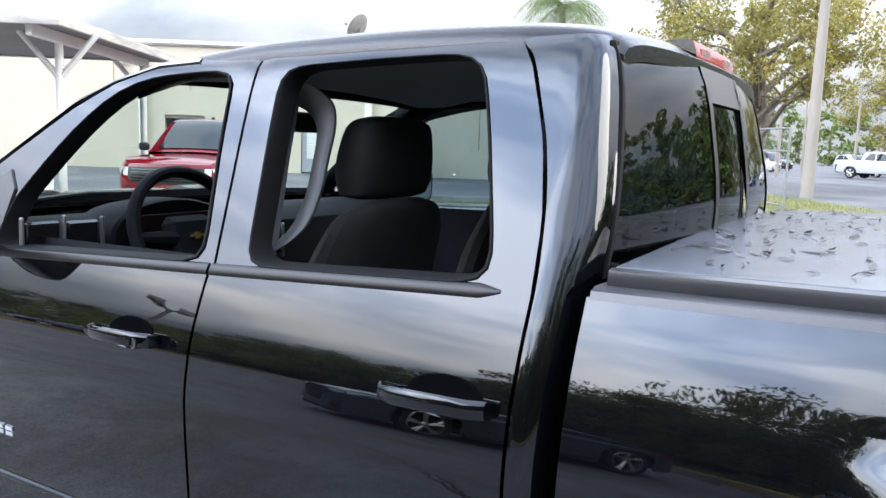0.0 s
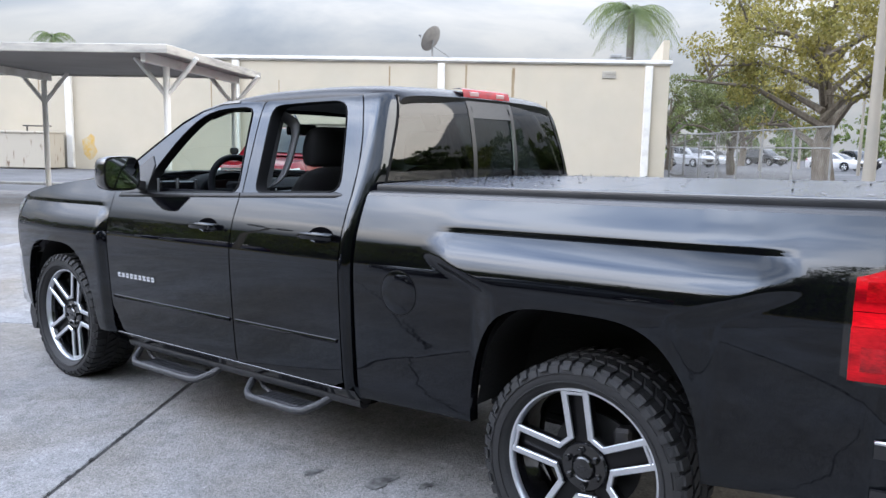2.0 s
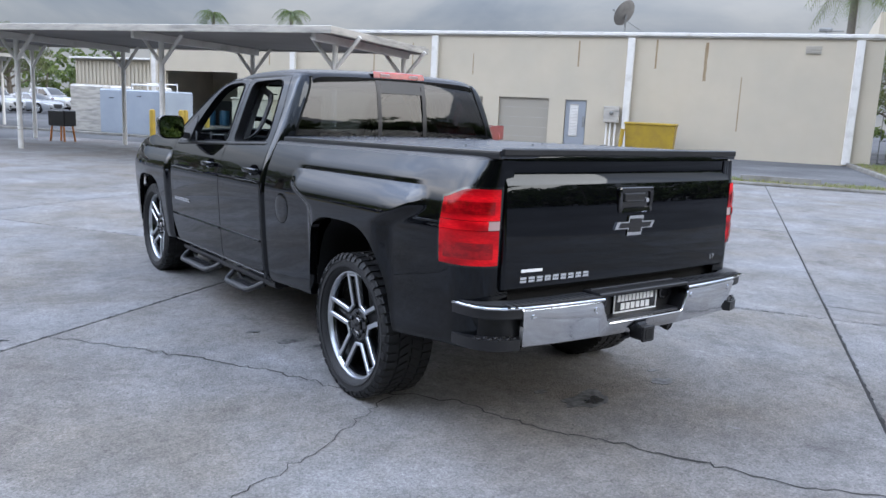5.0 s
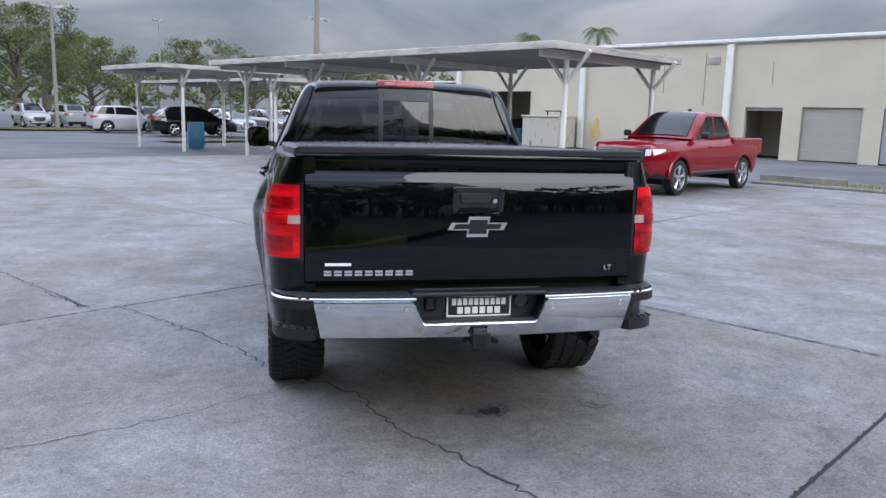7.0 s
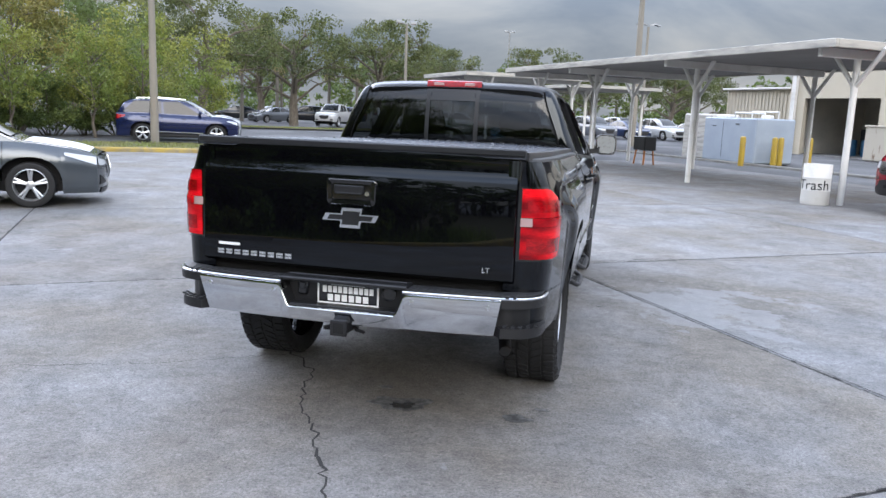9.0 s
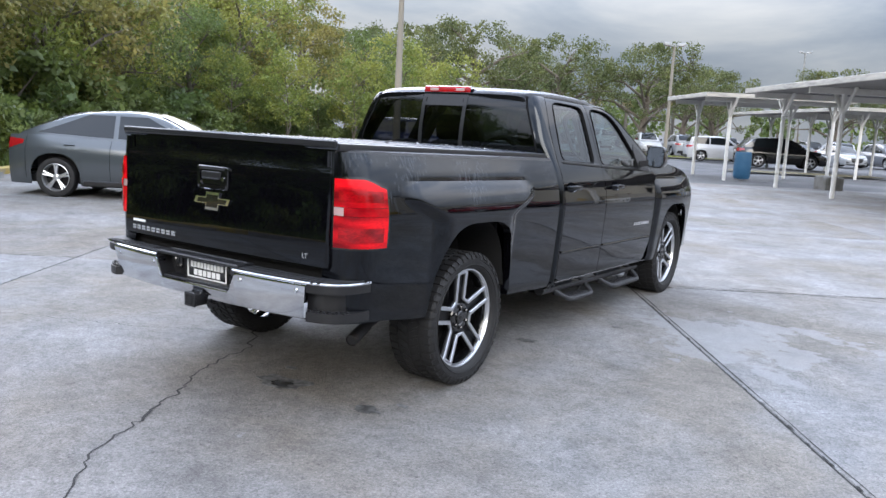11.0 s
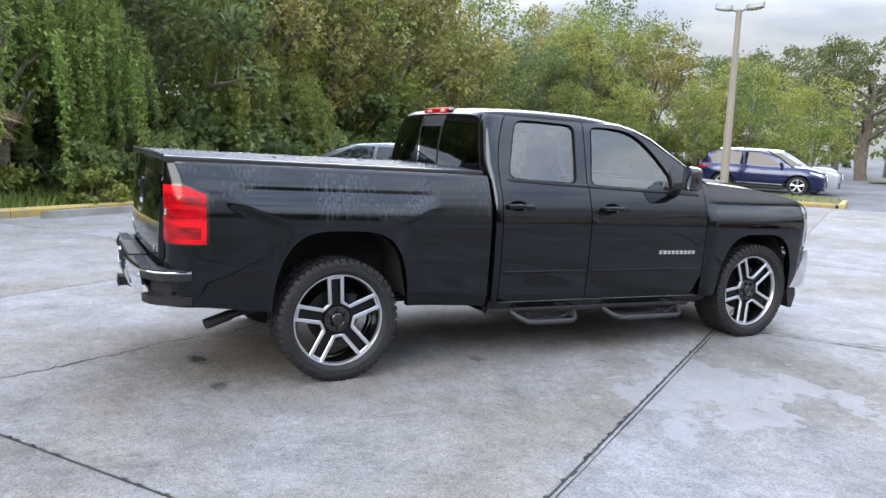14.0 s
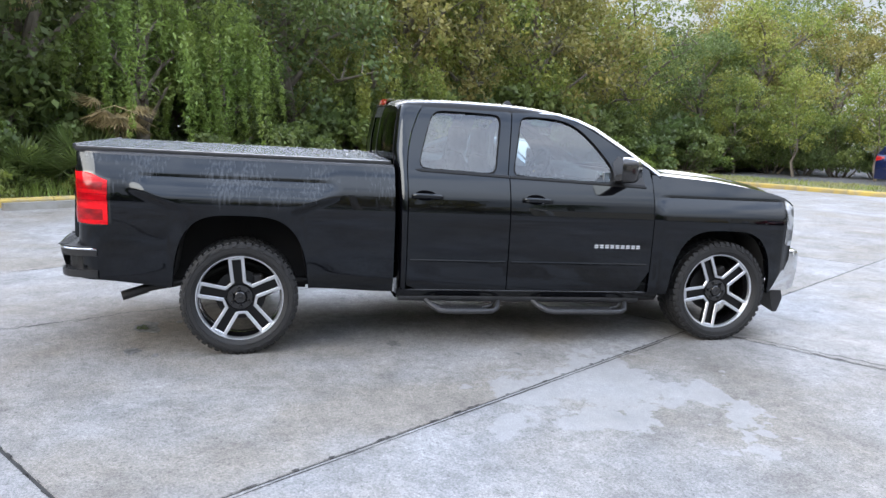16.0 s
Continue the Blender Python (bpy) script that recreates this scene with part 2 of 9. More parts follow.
def glass(name, tint, rough=0.0, ior=1.5, power=4.5):
    """A thin pane: it lets tinted light straight through and reflects like glass."""
    m = bpy.data.materials.new(name)
    m.use_nodes = True
    nt = m.node_tree
    nt.nodes.clear()
    out = nt.nodes.new("ShaderNodeOutputMaterial")
    tr = nt.nodes.new("ShaderNodeBsdfTransparent")
    tr.inputs["Color"].default_value = (*tint, 1)
    gl = nt.nodes.new("ShaderNodeBsdfGlossy")
    gl.inputs["Roughness"].default_value = rough
    lw = nt.nodes.new("ShaderNodeLayerWeight")
    lw.inputs["Blend"].default_value = 0.5
    pw = nt.nodes.new("ShaderNodeMath")
    pw.operation = "POWER"
    pw.inputs[1].default_value = power
    nt.links.new(lw.outputs["Facing"], pw.inputs[0])
    fr = nt.nodes.new("ShaderNodeMapRange")
    fr.inputs["To Min"].default_value = ((ior - 1) / (ior + 1)) ** 2 * 1.25
    nt.links.new(pw.outputs["Value"], fr.inputs["Value"])
    mx = nt.nodes.new("ShaderNodeMixShader")
    nt.links.new(fr.outputs["Result"], mx.inputs["Fac"])
    nt.links.new(tr.outputs["BSDF"], mx.inputs[1])
    nt.links.new(gl.outputs["BSDF"], mx.inputs[2])
    nt.links.new(mx.outputs["Shader"], out.inputs["Surface"])
    return m


def leaf_shader(name, base, other, vary=0.35, through=0.35):
    m = bpy.data.materials.new(name)
    m.use_nodes = True
    nt = m.node_tree
    p = nt.nodes["Principled BSDF"]
    p.inputs["Roughness"].default_value = 0.55
    geo = nt.nodes.new("ShaderNodeNewGeometry")
    tc = nt.nodes.new("ShaderNodeTexCoord")
    nz = nt.nodes.new("ShaderNodeTexNoise")
    nz.inputs["Scale"].default_value = 0.5
    nz.inputs["Detail"].default_value = 3.0
    nt.links.new(tc.outputs["Object"], nz.inputs["Vector"])
    rg = nt.nodes.new("ShaderNodeMapRange")
    rg.inputs["From Min"].default_value, rg.inputs["From Max"].default_value = 0.38, 0.62
    nt.links.new(nz.outputs["Fac"], rg.inputs["Value"])
    mx = nt.nodes.new("ShaderNodeMix")
    mx.data_type = "RGBA"
    mx.inputs["A"].default_value, mx.inputs["B"].default_value = (*base, 1), (*other, 1)
    nt.links.new(rg.outputs["Result"], mx.inputs["Factor"])
    rv = nt.nodes.new("ShaderNodeMapRange")
    rv.inputs["To Min"].default_value, rv.inputs["To Max"].default_value = 1 - vary, 1 + vary
    nt.links.new(geo.outputs["Random Per Island"], rv.inputs["Value"])
    col = scaled(nt, mx.outputs["Result"], base, rv.outputs["Result"])
    nt.links.new(col, p.inputs["Base Color"])
    tl = nt.nodes.new("ShaderNodeBsdfTranslucent")
    nt.links.new(col, tl.inputs["Color"])
    ms = nt.nodes.new("ShaderNodeMixShader")
    ms.inputs["Fac"].default_value = through
    nt.links.new(p.outputs["BSDF"], ms.inputs[1])
    nt.links.new(tl.outputs["BSDF"], ms.inputs[2])
    nt.links.new(ms.outputs["Shader"], nt.nodes["Material Output"].inputs["Surface"])
    return m


BLACK_PAINT = car_paint("black_paint", (0.0015, 0.0015, 0.0022))
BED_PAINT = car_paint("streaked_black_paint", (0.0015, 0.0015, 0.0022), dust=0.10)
BLACK_TRIM = shader("black_trim", (0.0084, 0.0084, 0.0098), rough=0.42, bump=0.15, bump_scale=300)
GLOSS_BLACK = shader("gloss_black", (0.0042, 0.0042, 0.0049), rough=0.12, coat=0.6)
SPOKE_BLACK = shader("spoke_black", (0.0028, 0.0028, 0.0035), rough=0.35, ior=1.35)
WET_ROOF = shader("wet_roof_paint", (0.003, 0.003, 0.004), rough=0.24, ior=1.38, bump=0.12, bump_scale=140)
STEP_PAD = shader("step_pad_plastic", (0.021, 0.0217, 0.0238), rough=0.5, bump=0.2, bump_scale=200)
RUBBER = shader("tyre_rubber", (0.0084, 0.0084, 0.00945), rough=0.72, second=(0.014, 0.0137, 0.0135), scale=9, spread=(0.5, 0.8), bump=0.2, bump_scale=90)
SEAL = shader("seal", (0.0028, 0.0028, 0.00315), rough=0.75, ior=1.25)
# flat black for the shade inside the handle scoops
SCOOP_SHADE = shader("handle_scoop", (0.0015, 0.0015, 0.002), rough=0.9, ior=1.06)
EDGE_TRIM = shader("edge_trim", (0.012, 0.0125, 0.0145), rough=0.33, second=(0.02, 0.02, 0.022), scale=6, fine=0.06, fine_scale=90)
CHROME = shader("chrome", (0.78, 0.79, 0.81), rough=0.09, metal=1.0, second=(0.6, 0.62, 0.66), scale=2, bump=0.02, bump_scale=6)
MACHINED = shader("machined_alloy", (0.62, 0.64, 0.68), rough=0.28, metal=0.9, fine=0.06, fine_scale=200)
LINER = shader("wheel_liner", (0.0042, 0.0042, 0.0049), rough=0.9, bump=0.3, bump_scale=60)
STEEL_DARK = shader("dark_steel", (0.021, 0.021, 0.0224), rough=0.55, metal=0.3, second=(0.056, 0.042, 0.0315), scale=7, spread=(0.55, 0.8))
STEP_COAT = shader("powder_coat", (0.0154, 0.0161, 0.0189), rough=0.45, second=(0.035, 0.035, 0.0385), scale=12, spread=(0.45, 0.8), bump=0.25, bump_scale=350)
RED_LENS = shader("red_lens", (0.70, 0.006, 0.012), rough=0.08, ior=1.36, second=(0.14, 0.001, 0.004), scale=4.5, spread=(0.36, 0.66), stretch=(0.7, 0.7, 3.2), fine=0.2, fine_scale=70, bump=0.06, bump_scale=40, detail=1.5)
DEEP_RED = shader("deep_red_lens", (0.36, 0.002, 0.006), rough=0.08, second=(0.15, 0.001, 0.003), scale=14, stretch=(1, 1, 2.5), fine=0.25, fine_scale=90)
CLEAR_LENS = shader("clear_lens", (0.40, 0.27, 0.26), rough=0.12, coat=1.0)
HEAD_LENS = shader("head_lamp_lens", (0.42, 0.44, 0.47), rough=0.1, metal=0.5, coat=1.0, second=(0.12, 0.125, 0.13), scale=14, spread=(0.42, 0.58), detail=1.0)
TONNEAU = shader("tonneau_vinyl", (0.042, 0.048, 0.062), rough=0.27, ior=1.5, second=(0.07, 0.078, 0.095), scale=5, spread=(0.42, 0.66), bump=0.13, bump_scale=26, fine=0.12, fine_scale=40)
DARK_GLASS = glass("tinted_glass", (0.065, 0.07, 0.078), ior=1.5, power=6.0)
SIDE_GLASS = glass("side_glass", (0.25, 0.34, 0.37), ior=1.85)
CLEAR_GLASS = glass("windscreen_glass", (0.72, 0.82, 0.78))
FABRIC = shader("seat_fabric", (0.0084, 0.00875, 0.0105), rough=0.92, fine=0.3, fine_scale=240, bump=0.4, bump_scale=420, second=(0.0154, 0.0154, 0.0175), scale=6)
DASH = shader("dash_plastic", (0.0049, 0.0056, 0.0077), rough=0.8, ior=1.2, bump=0.2, bump_scale=200)
GREY_TRIM = shader("grey_trim", (0.0735, 0.0735, 0.077), rough=0.6, bump=0.1, bump_scale=160)
SATIN = shader("satin_silver", (0.20, 0.205, 0.215), rough=0.35, metal=0.7, fine=0.05, fine_scale=200)
HEADLINER = shader("headliner", (0.168, 0.168, 0.175), rough=0.95, bump=0.2, bump_scale=200)
SILVER_BADGE = shader("silver_badge", (0.72, 0.74, 0.77), rough=0.2, metal=0.85)
WHITE_INK = shader("white_ink", (0.74, 0.74, 0.74), rough=0.45)
MIRROR = shader("mirror_silver", (0.45, 0.48, 0.5), rough=0.01, metal=1.0)


# ---- mesh helpers ----
class Shape:
    """Vertices and faces gathered piece by piece."""

    def __init__(self):
        self.v, self.f = [], []

    def add(self, vs, fs):
        n = len(self.v)
        self.v += [tuple(p) for p in vs]
        self.f += [tuple(i + n for i in q) for q in fs]
        return self

    def box(self, c, s, b=0.0, m=None):
        """A box at c of size s, its edges cut back by b."""
        hx, hy, hz = (k / 2 for k in s)
        if b <= 0:
            vs = [(x, y, z) for x in (-hx, hx) for y in (-hy, hy) for z in (-hz, hz)]
            fs = [(0, 1, 3, 2), (4, 6, 7, 5), (0, 4, 5, 1), (2, 3, 7, 6), (0, 2, 6, 4), (1, 5, 7, 3)]
        else:
            b = min(b, hx * 0.9, hy * 0.9, hz * 0.9)
            vs, at = [], {}
            for x in (-1, 1):
                for y in (-1, 1):
                    for z in (-1, 1):
                        for k in range(3):
                            at[x, y, z, k] = len(vs)
                            d = [hx - b, hy - b, hz - b]
                            d[k] += b
                            vs.append((x * d[0], y * d[1], z * d[2]))
            fs = []
            for k in range(3):
                i, j = [a for a in range(3) if a != k]
                for sgn in (-1, 1):
                    ring = []
                    for p, q in ((-1, -1), (1, -1), (1, 1), (-1, 1)):
                        key = [0, 0, 0]
                        key[k], key[i], key[j] = sgn, p, q
                        ring.append(at[(*key, k)])
                    fs.append(tuple(ring))
                for p in (-1, 1):
                    for q in (-1, 1):
                        lo, hi = [0, 0, 0], [0, 0, 0]
                        lo[k], hi[k] = -1, 1
                        lo[i] = hi[i] = p
                        lo[j] = hi[j] = q
                        fs.append((at[(*lo, i)], at[(*hi, i)], at[(*hi, j)], at[(*lo, j)]))
            fs += [tuple(at[x, y, z, k] for k in range(3)) for x in (-1, 1) for y in (-1, 1) for z in (-1, 1)]
        mat = Matrix.Translation(c) @ (m or Matrix())
        return self.add([mat @ Vector(p) for p in vs], fs)

    def loft(self, rings, closed=True, caps=True):
        n = len(rings[0])
        fs = []
        for a in range(len(rings) - 1):
            for b in range(n if closed else n - 1):
                c = (b + 1) % n
                fs.append((a * n + b, a * n + c, (a + 1) * n + c, (a + 1) * n + b))
        if caps and closed:
            fs.append(tuple(reversed(range(n))))
            fs.append(tuple(range((len(rings) - 1) * n, len(rings) * n)))
        return self.add([p for r in rings for p in r], fs)

    def tube(self, pts, r, n=8, caps=True):
        pts = [Vector(p) for p in pts]
        rs = r if isinstance(r, (list, tuple)) else [r] * len(pts)
        rings, side = [], None
        for i, p in enumerate(pts):
            t = (pts[min(i + 1, len(pts) - 1)] - pts[max(i - 1, 0)]).normalized()
            if side is None:
                side = t.orthogonal().normalized()
            side = (side - t * side.dot(t)).normalized()
            up = t.cross(side)
            rings.append([p + (side * math.cos(k * math.tau / n) + up * math.sin(k * math.tau / n)) * rs[i] for k in range(n)])
        return self.loft(rings, True, caps)

    def lathe(self, prof, n=48, axis="x", c=(0, 0, 0), caps=False):
        """prof: rows of radius and height along the axis."""
        rings = []
        for r, h in prof:
            ring = []
            for k in range(n):
                a = k * math.tau / n
                u, w = r * math.cos(a), r * math.sin(a)
                p = {"x": (h, u, w), "y": (w, h, u), "z": (u, w, h)}[axis]
                ring.append((p[0] + c[0], p[1] + c[1], p[2] + c[2]))
            rings.append(ring)
        return self.loft(rings, True, caps)

    def prism(self, poly, place, h0, h1):
        """A flat outline given depth. place(a, b, h) gives the point."""
        n = len(poly)
        vs = [place(a, b, h0) for a, b in poly] + [place(a, b, h1) for a, b in poly]
        fs = [tuple(range(n)), tuple(range(2 * n - 1, n - 1, -1))]
        fs += [(i, (i + 1) % n, n + (i + 1) % n, n + i) for i in range(n)]
        return self.add(vs, fs)

    def grid(self, rows, flip=False):
        m, n = len(rows), len(rows[0])
        fs = [(a * n + b, a * n + b + 1, (a + 1) * n + b + 1, (a + 1) * n + b) for a in range(m - 1) for b in range(n - 1)]
        if flip:
            fs = [tuple(reversed(q)) for q in fs]
        return self.add([p for r in rows for p in r], fs)

    def moved(self, m):
        self.v = [tuple(m @ Vector(p)) for p in self.v]
        return self


def mesh_of(name, shp, mat, angle=35, clean=False, lip=None):
    me = bpy.data.meshes.new(name)
    me.from_pydata(shp.v, [], shp.f)
    if clean or lip:
        bm = bmesh.new()
        bm.from_mesh(me)
        bmesh.ops.remove_doubles(bm, verts=bm.verts, dist=1e-5)
        if lip:
            edges = [e for e in bm.edges if e.is_boundary]
            got = bmesh.ops.extrude_edge_only(bm, edges=edges)
            for w in got["geom"]:
                if isinstance(w, bmesh.types.BMVert):
                    w.co += Vector(lip)
        bm.to_mesh(me)
        bm.free()
    me.update()
    me.shade_smooth()
    me.set_sharp_from_angle(angle=radians(angle))
    me.materials.append(mat)
    return me


RAKE = 0.025


def part(name, shp, mat, parent=None, label="", angle=35, rake=False, clean=False, lip=None):
    """One mesh object from a shape, under a thing or a part of it."""
    if rake:
        shp.v = [(x, y, z - RAKE * (y - 1.0)) for x, y, z in shp.v]
    ob = new(name, mesh_of(name, shp, mat, angle, clean, lip))
    if parent:
        ob.parent = parent
        ob.matrix_parent_inverse = parent_inverse(parent)
    if label:
        ob["label"] = label
    return ob


def parent_inverse(parent):
    return Matrix()


def thing(name, m=None, label="", category="", group="", kind=""):
    ob = new(name)
    ob.empty_display_size = 0.2
    if m is not None:
        ob.matrix_basis = m
    return tagged(ob, label, category, group, kind)


def curve(xs, ys):
    """A smooth curve through points, with no overshoot."""
    xs, ys = np.array(xs, float), np.array(ys, float)
    d = np.diff(ys) / np.diff(xs)
    s = np.zeros(len(xs))
    s[0], s[-1] = d[0], d[-1]
    for i in range(1, len(xs) - 1):
        s[i] = 0 if d[i - 1] * d[i] <= 0 else 2 * d[i - 1] * d[i] / (d[i - 1] + d[i])

    def at(x):
        x = min(max(x, xs[0]), xs[-1])
        i = min(int(np.searchsorted(xs, x, side="right")) - 1, len(xs) - 2)
        h = xs[i + 1] - xs[i]
        t = (x - xs[i]) / h
        a, b = ys[i], ys[i + 1]
        return float((2 * t**3 - 3 * t**2 + 1) * a + (t**3 - 2 * t**2 + t) * h * s[i] + (3 * t**2 - 2 * t**3) * b + (t**3 - t**2) * h * s[i + 1])

    return at


def ease(a, b, x):
    t = min(max((x - a) / (b - a), 0.0), 1.0)
    return t * t * (3 - 2 * t)


def resample(pts, n):
    """n + 1 points evenly along a line of points."""
    pts = np.array(pts, float)
    d = np.r_[0, np.cumsum(np.hypot(*np.diff(pts, axis=0).T))]
    s = np.linspace(0, d[-1], n + 1)
    return [tuple(float(np.interp(q, d, pts[:, k])) for k in range(2)) for q in s]


def rounded(pts, r=0.03, n=4):
    """A closed outline with its corners rounded."""
    out = []
    for i, p in enumerate(pts):
        p, a, b = Vector(p), Vector(pts[i - 1]), Vector(pts[(i + 1) % len(pts)])
        ra = min(r, (a - p).length * 0.45)
        rb = min(r, (b - p).length * 0.45)
        p0, p1 = p + (a - p).normalized() * ra, p + (b - p).normalized() * rb
        for k in range(n + 1):
            t = k / n
            out.append(tuple((1 - t) ** 2 * p0 + 2 * t * (1 - t) * p + t * t * p1))
    return out

# ---- the black pickup truck ----
# x to its right, y ahead from the rear axle, z up; the body leans a little to the front.
HUB_Z, WHEELBASE, TRACK = 0.392, 3.645, 0.815
WIDTH = curve([0.36, 0.40, 0.45, 0.50, 0.60, 0.668, 0.80, 1.0, 1.10, 1.15, 1.20, 1.25, 1.30, 1.45, 1.60, 1.70, 1.74, 1.77],
              [0.90, 0.925, 0.955, 0.966, 0.975, 0.981, 0.990, 0.999, 0.988, 0.976, 0.959, 0.940, 0.918, 0.853, 0.788, 0.740, 0.712, 0.672])


def arch(y, centre):
    """Height of a wheel arch's edge at y, or 0 outside it."""
    d = abs(y - centre) / 0.446
    return 0.0 if d >= 1 else 0.40 + 0.548 * (1 - d**3.6) ** 0.42


def flare(y, z, centre):
    """Swell of the bodywork over a wheel; the rear one narrows towards the arch."""
    if centre > 1:
        half, soft = 0.585 - 0.05 * ease(1.13, 1.19, z), 0.07
    else:
        half, soft = 0.43 + 0.25 * ease(0.96, 1.10, z) - 0.04 * ease(1.13, 1.185, z), 0.12
    w = 1 - ease(half - soft, half + 0.03, abs(y - centre + 0.01))
    if z > 1.18:
        return w * (0.004 * ease(1.27, 1.22, z) - 0.005 * ease(1.204, 1.184, z))
    d = min(1.0, (1.18 - z) / 0.135)
    return w * (-0.003 + 0.050 * (1 - (1 - d) ** 1.5) - 0.014 * max(0.0, (1.01 - z) / 0.6))


def side_x(y, z):
    x = WIDTH(z)
    if z < 1.30:
        x += flare(y, z, 0.0) * 0.85 + flare(y, z, 3.63) * 0.7
    if y < -0.35:
        x -= 0.045 * ((-0.35 - y) / 0.6) ** 1.6
    if y > 3.5:
        x -= 0.055 * ((y - 3.5) / 0.75) ** 2
    return x


LEVELS = sorted(set([round(0.40 + 0.02 * k, 3) for k in range(46)] + [round(0.97 + 0.01 * k, 3) for k in range(26)] + [1.195, 1.205] + [1.179, 1.1835, 0.662, 0.668, 0.674, 1.125, 1.0, 1.01]))


def side_panel(columns, s, low, high, levels=None, grow=0.0, lift=0.0):
    """Bodywork on one side. columns: rows of y and how far the corner has turned in."""
    rows = []
    for y, dx in columns:
        row = []
        for z in levels or LEVELS:
            z = min(max(z, low(y)), high(y))
            turn_in = min(1.0, dx / 0.115) * (side_x(y, z) - side_x(y, 1.12))
            row.append((s * (side_x(y, z) - turn_in - dx + grow), y - lift, z))
        rows.append(row)
    return Shape().grid(rows, flip=s < 0)


def steps(a, b, d):
    n = max(1, round((b - a) / d))
    return [a + (b - a) * k / n for k in range(n + 1)]


def flat(v):
    return lambda y: v


CORNER = [(-0.865 - 0.165 * math.sin(radians(k)) ** 0.9, 0.135 * (1 - math.cos(radians(k)) ** 0.85)) for k in range(0, 91, 6)]


def build_wheel(name="wheel"):
    """A wheel with its face towards +x; the axle is the x axis."""
    w = thing(name)
    tyre = Shape().lathe([(0.285, -0.125), (0.300, -0.140), (0.330, -0.152), (0.360, -0.150), (0.378, -0.140), (0.385, -0.120), (0.386, -0.06), (0.3865, 0),
                          (0.386, 0.06), (0.385, 0.120), (0.378, 0.138), (0.360, 0.147), (0.335, 0.149), (0.312, 0.142), (0.300, 0.128), (0.292, 0.115)], 72)
    for r in (0.352, 0.322):
        tyre.lathe([(r - 0.002, 0.146), (r, 0.1515), (r + 0.003, 0.1515), (r + 0.005, 0.146)], 72)
    t = part("tyre", tyre, RUBBER, w, "black all-terrain tyre")
    lugs = Shape()
    count = 50
    for k in range(count):
        for row, (x, half, shift) in enumerate(((-0.108, 0.030, 0.0), (-0.038, 0.030, 0.5), (0.036, 0.030, 0.0), (0.108, 0.030, 0.5))):
            a0 = (k + shift) * math.tau / count
            wide = math.tau / count * (0.36 if row in (0, 3) else 0.38)
            skew = 0.035 * (1 if row in (1,) else -1 if row == 2 else 0)
            vs = []
            for r in (0.380, 0.3945):
                f = 1.0 if r < 0.39 else 0.9
                for x1, a1 in ((-half, -wide), (half, -wide), (half, wide), (-half, wide)):
                    a = a0 + a1 * f + skew * x1 / half
                    vs.append((x + x1 * f, r * math.cos(a), r * math.sin(a)))
            lugs.add(vs, [(4, 5, 6, 7), (0, 1, 5, 4), (1, 2, 6, 5), (2, 3, 7, 6), (3, 0, 4, 7)])
        for sgn in (-1, 1):
            a0 = (k + (0.5 if sgn > 0 else 0)) * math.tau / count
            deep = 0.352 if k % 2 else 0.364
            vs = []
            for r, x in ((deep, 0.1465), (deep + 0.003, 0.1545), (0.378, 0.1475), (0.392, 0.130), (0.380, 0.128)):
                for a1 in (-0.040, 0.040):
                    a = a0 + a1
                    vs.append((sgn * x, r * math.cos(a), r * math.sin(a)))
            lugs.add(vs, [(0, 1, 3, 2), (2, 3, 5, 4), (4, 5, 7, 6), (6, 7, 9, 8), (0, 2, 4, 6, 8), (1, 9, 7, 5, 3)])
    part("tread", lugs, RUBBER, t, "chunky tread blocks", angle=20)
    rim = part("rim", Shape().lathe([(0.300, -0.13), (0.290, -0.11), (0.275, -0.04), (0.270, 0.03), (0.276, 0.085), (0.284, 0.098)], 72), GLOSS_BLACK, w, "gloss black and machined alloy rim")
    part("rim_lip", Shape().lathe([(0.278, 0.092), (0.281, 0.108), (0.287, 0.117), (0.297, 0.118), (0.301, 0.110), (0.301, 0.100)], 72), MACHINED, rim, "bright machined lip")
    part("brake_disc", Shape().lathe([(0.05, -0.03), (0.17, -0.03), (0.172, -0.012), (0.05, -0.012)], 40), STEEL_DARK, w)
    part("brake_caliper", Shape().box((-0.005, 0.13, 0.06), (0.07, 0.07, 0.15), 0.012), STEEL_DARK, w)

    def bar(p, q, x0, x1, width, back):
        p, q = Vector(p), Vector(q)
        t = (q - p).normalized()
        nrm = Vector((-t.y, t.x))
        vs = []
        for pt, x in ((p, x0), (q, x1)):
            for o, dx in ((-width / 2, -back), (-width / 2, -0.003), (-width / 2 + 0.003, 0), (width / 2 - 0.003, 0), (width / 2, -0.003), (width / 2, -back)):
                vs.append((x + dx, pt.x + nrm.x * o, pt.y + nrm.y * o))
        fs = [(i, i + 1, i + 7, i + 6) for i in range(5)] + [(0, 6, 11, 5), tuple(range(6)), tuple(range(11, 5, -1))]
        return vs, fs

    for k in range(5):
        a = radians(90 + 72 * k)
        d, t2 = Vector((math.cos(a), math.sin(a))), Vector((-math.sin(a), math.cos(a)))
        b2 = radians(90 + 72 * (k + 1))
        d2, u2 = Vector((math.cos(b2), math.sin(b2))), Vector((-math.sin(b2), math.cos(b2)))
        face = Shape()
        for sg in (-1, 1):
            face.add(*bar(d * 0.102 + t2 * 0.040 * sg, d * 0.284 + t2 * 0.043 * sg, 0.092, 0.112, 0.024, 0.012))
        face.add(*bar(d * 0.104 + t2 * 0.042, d2 * 0.104 - u2 * 0.042, 0.092, 0.092, 0.018, 0.012))
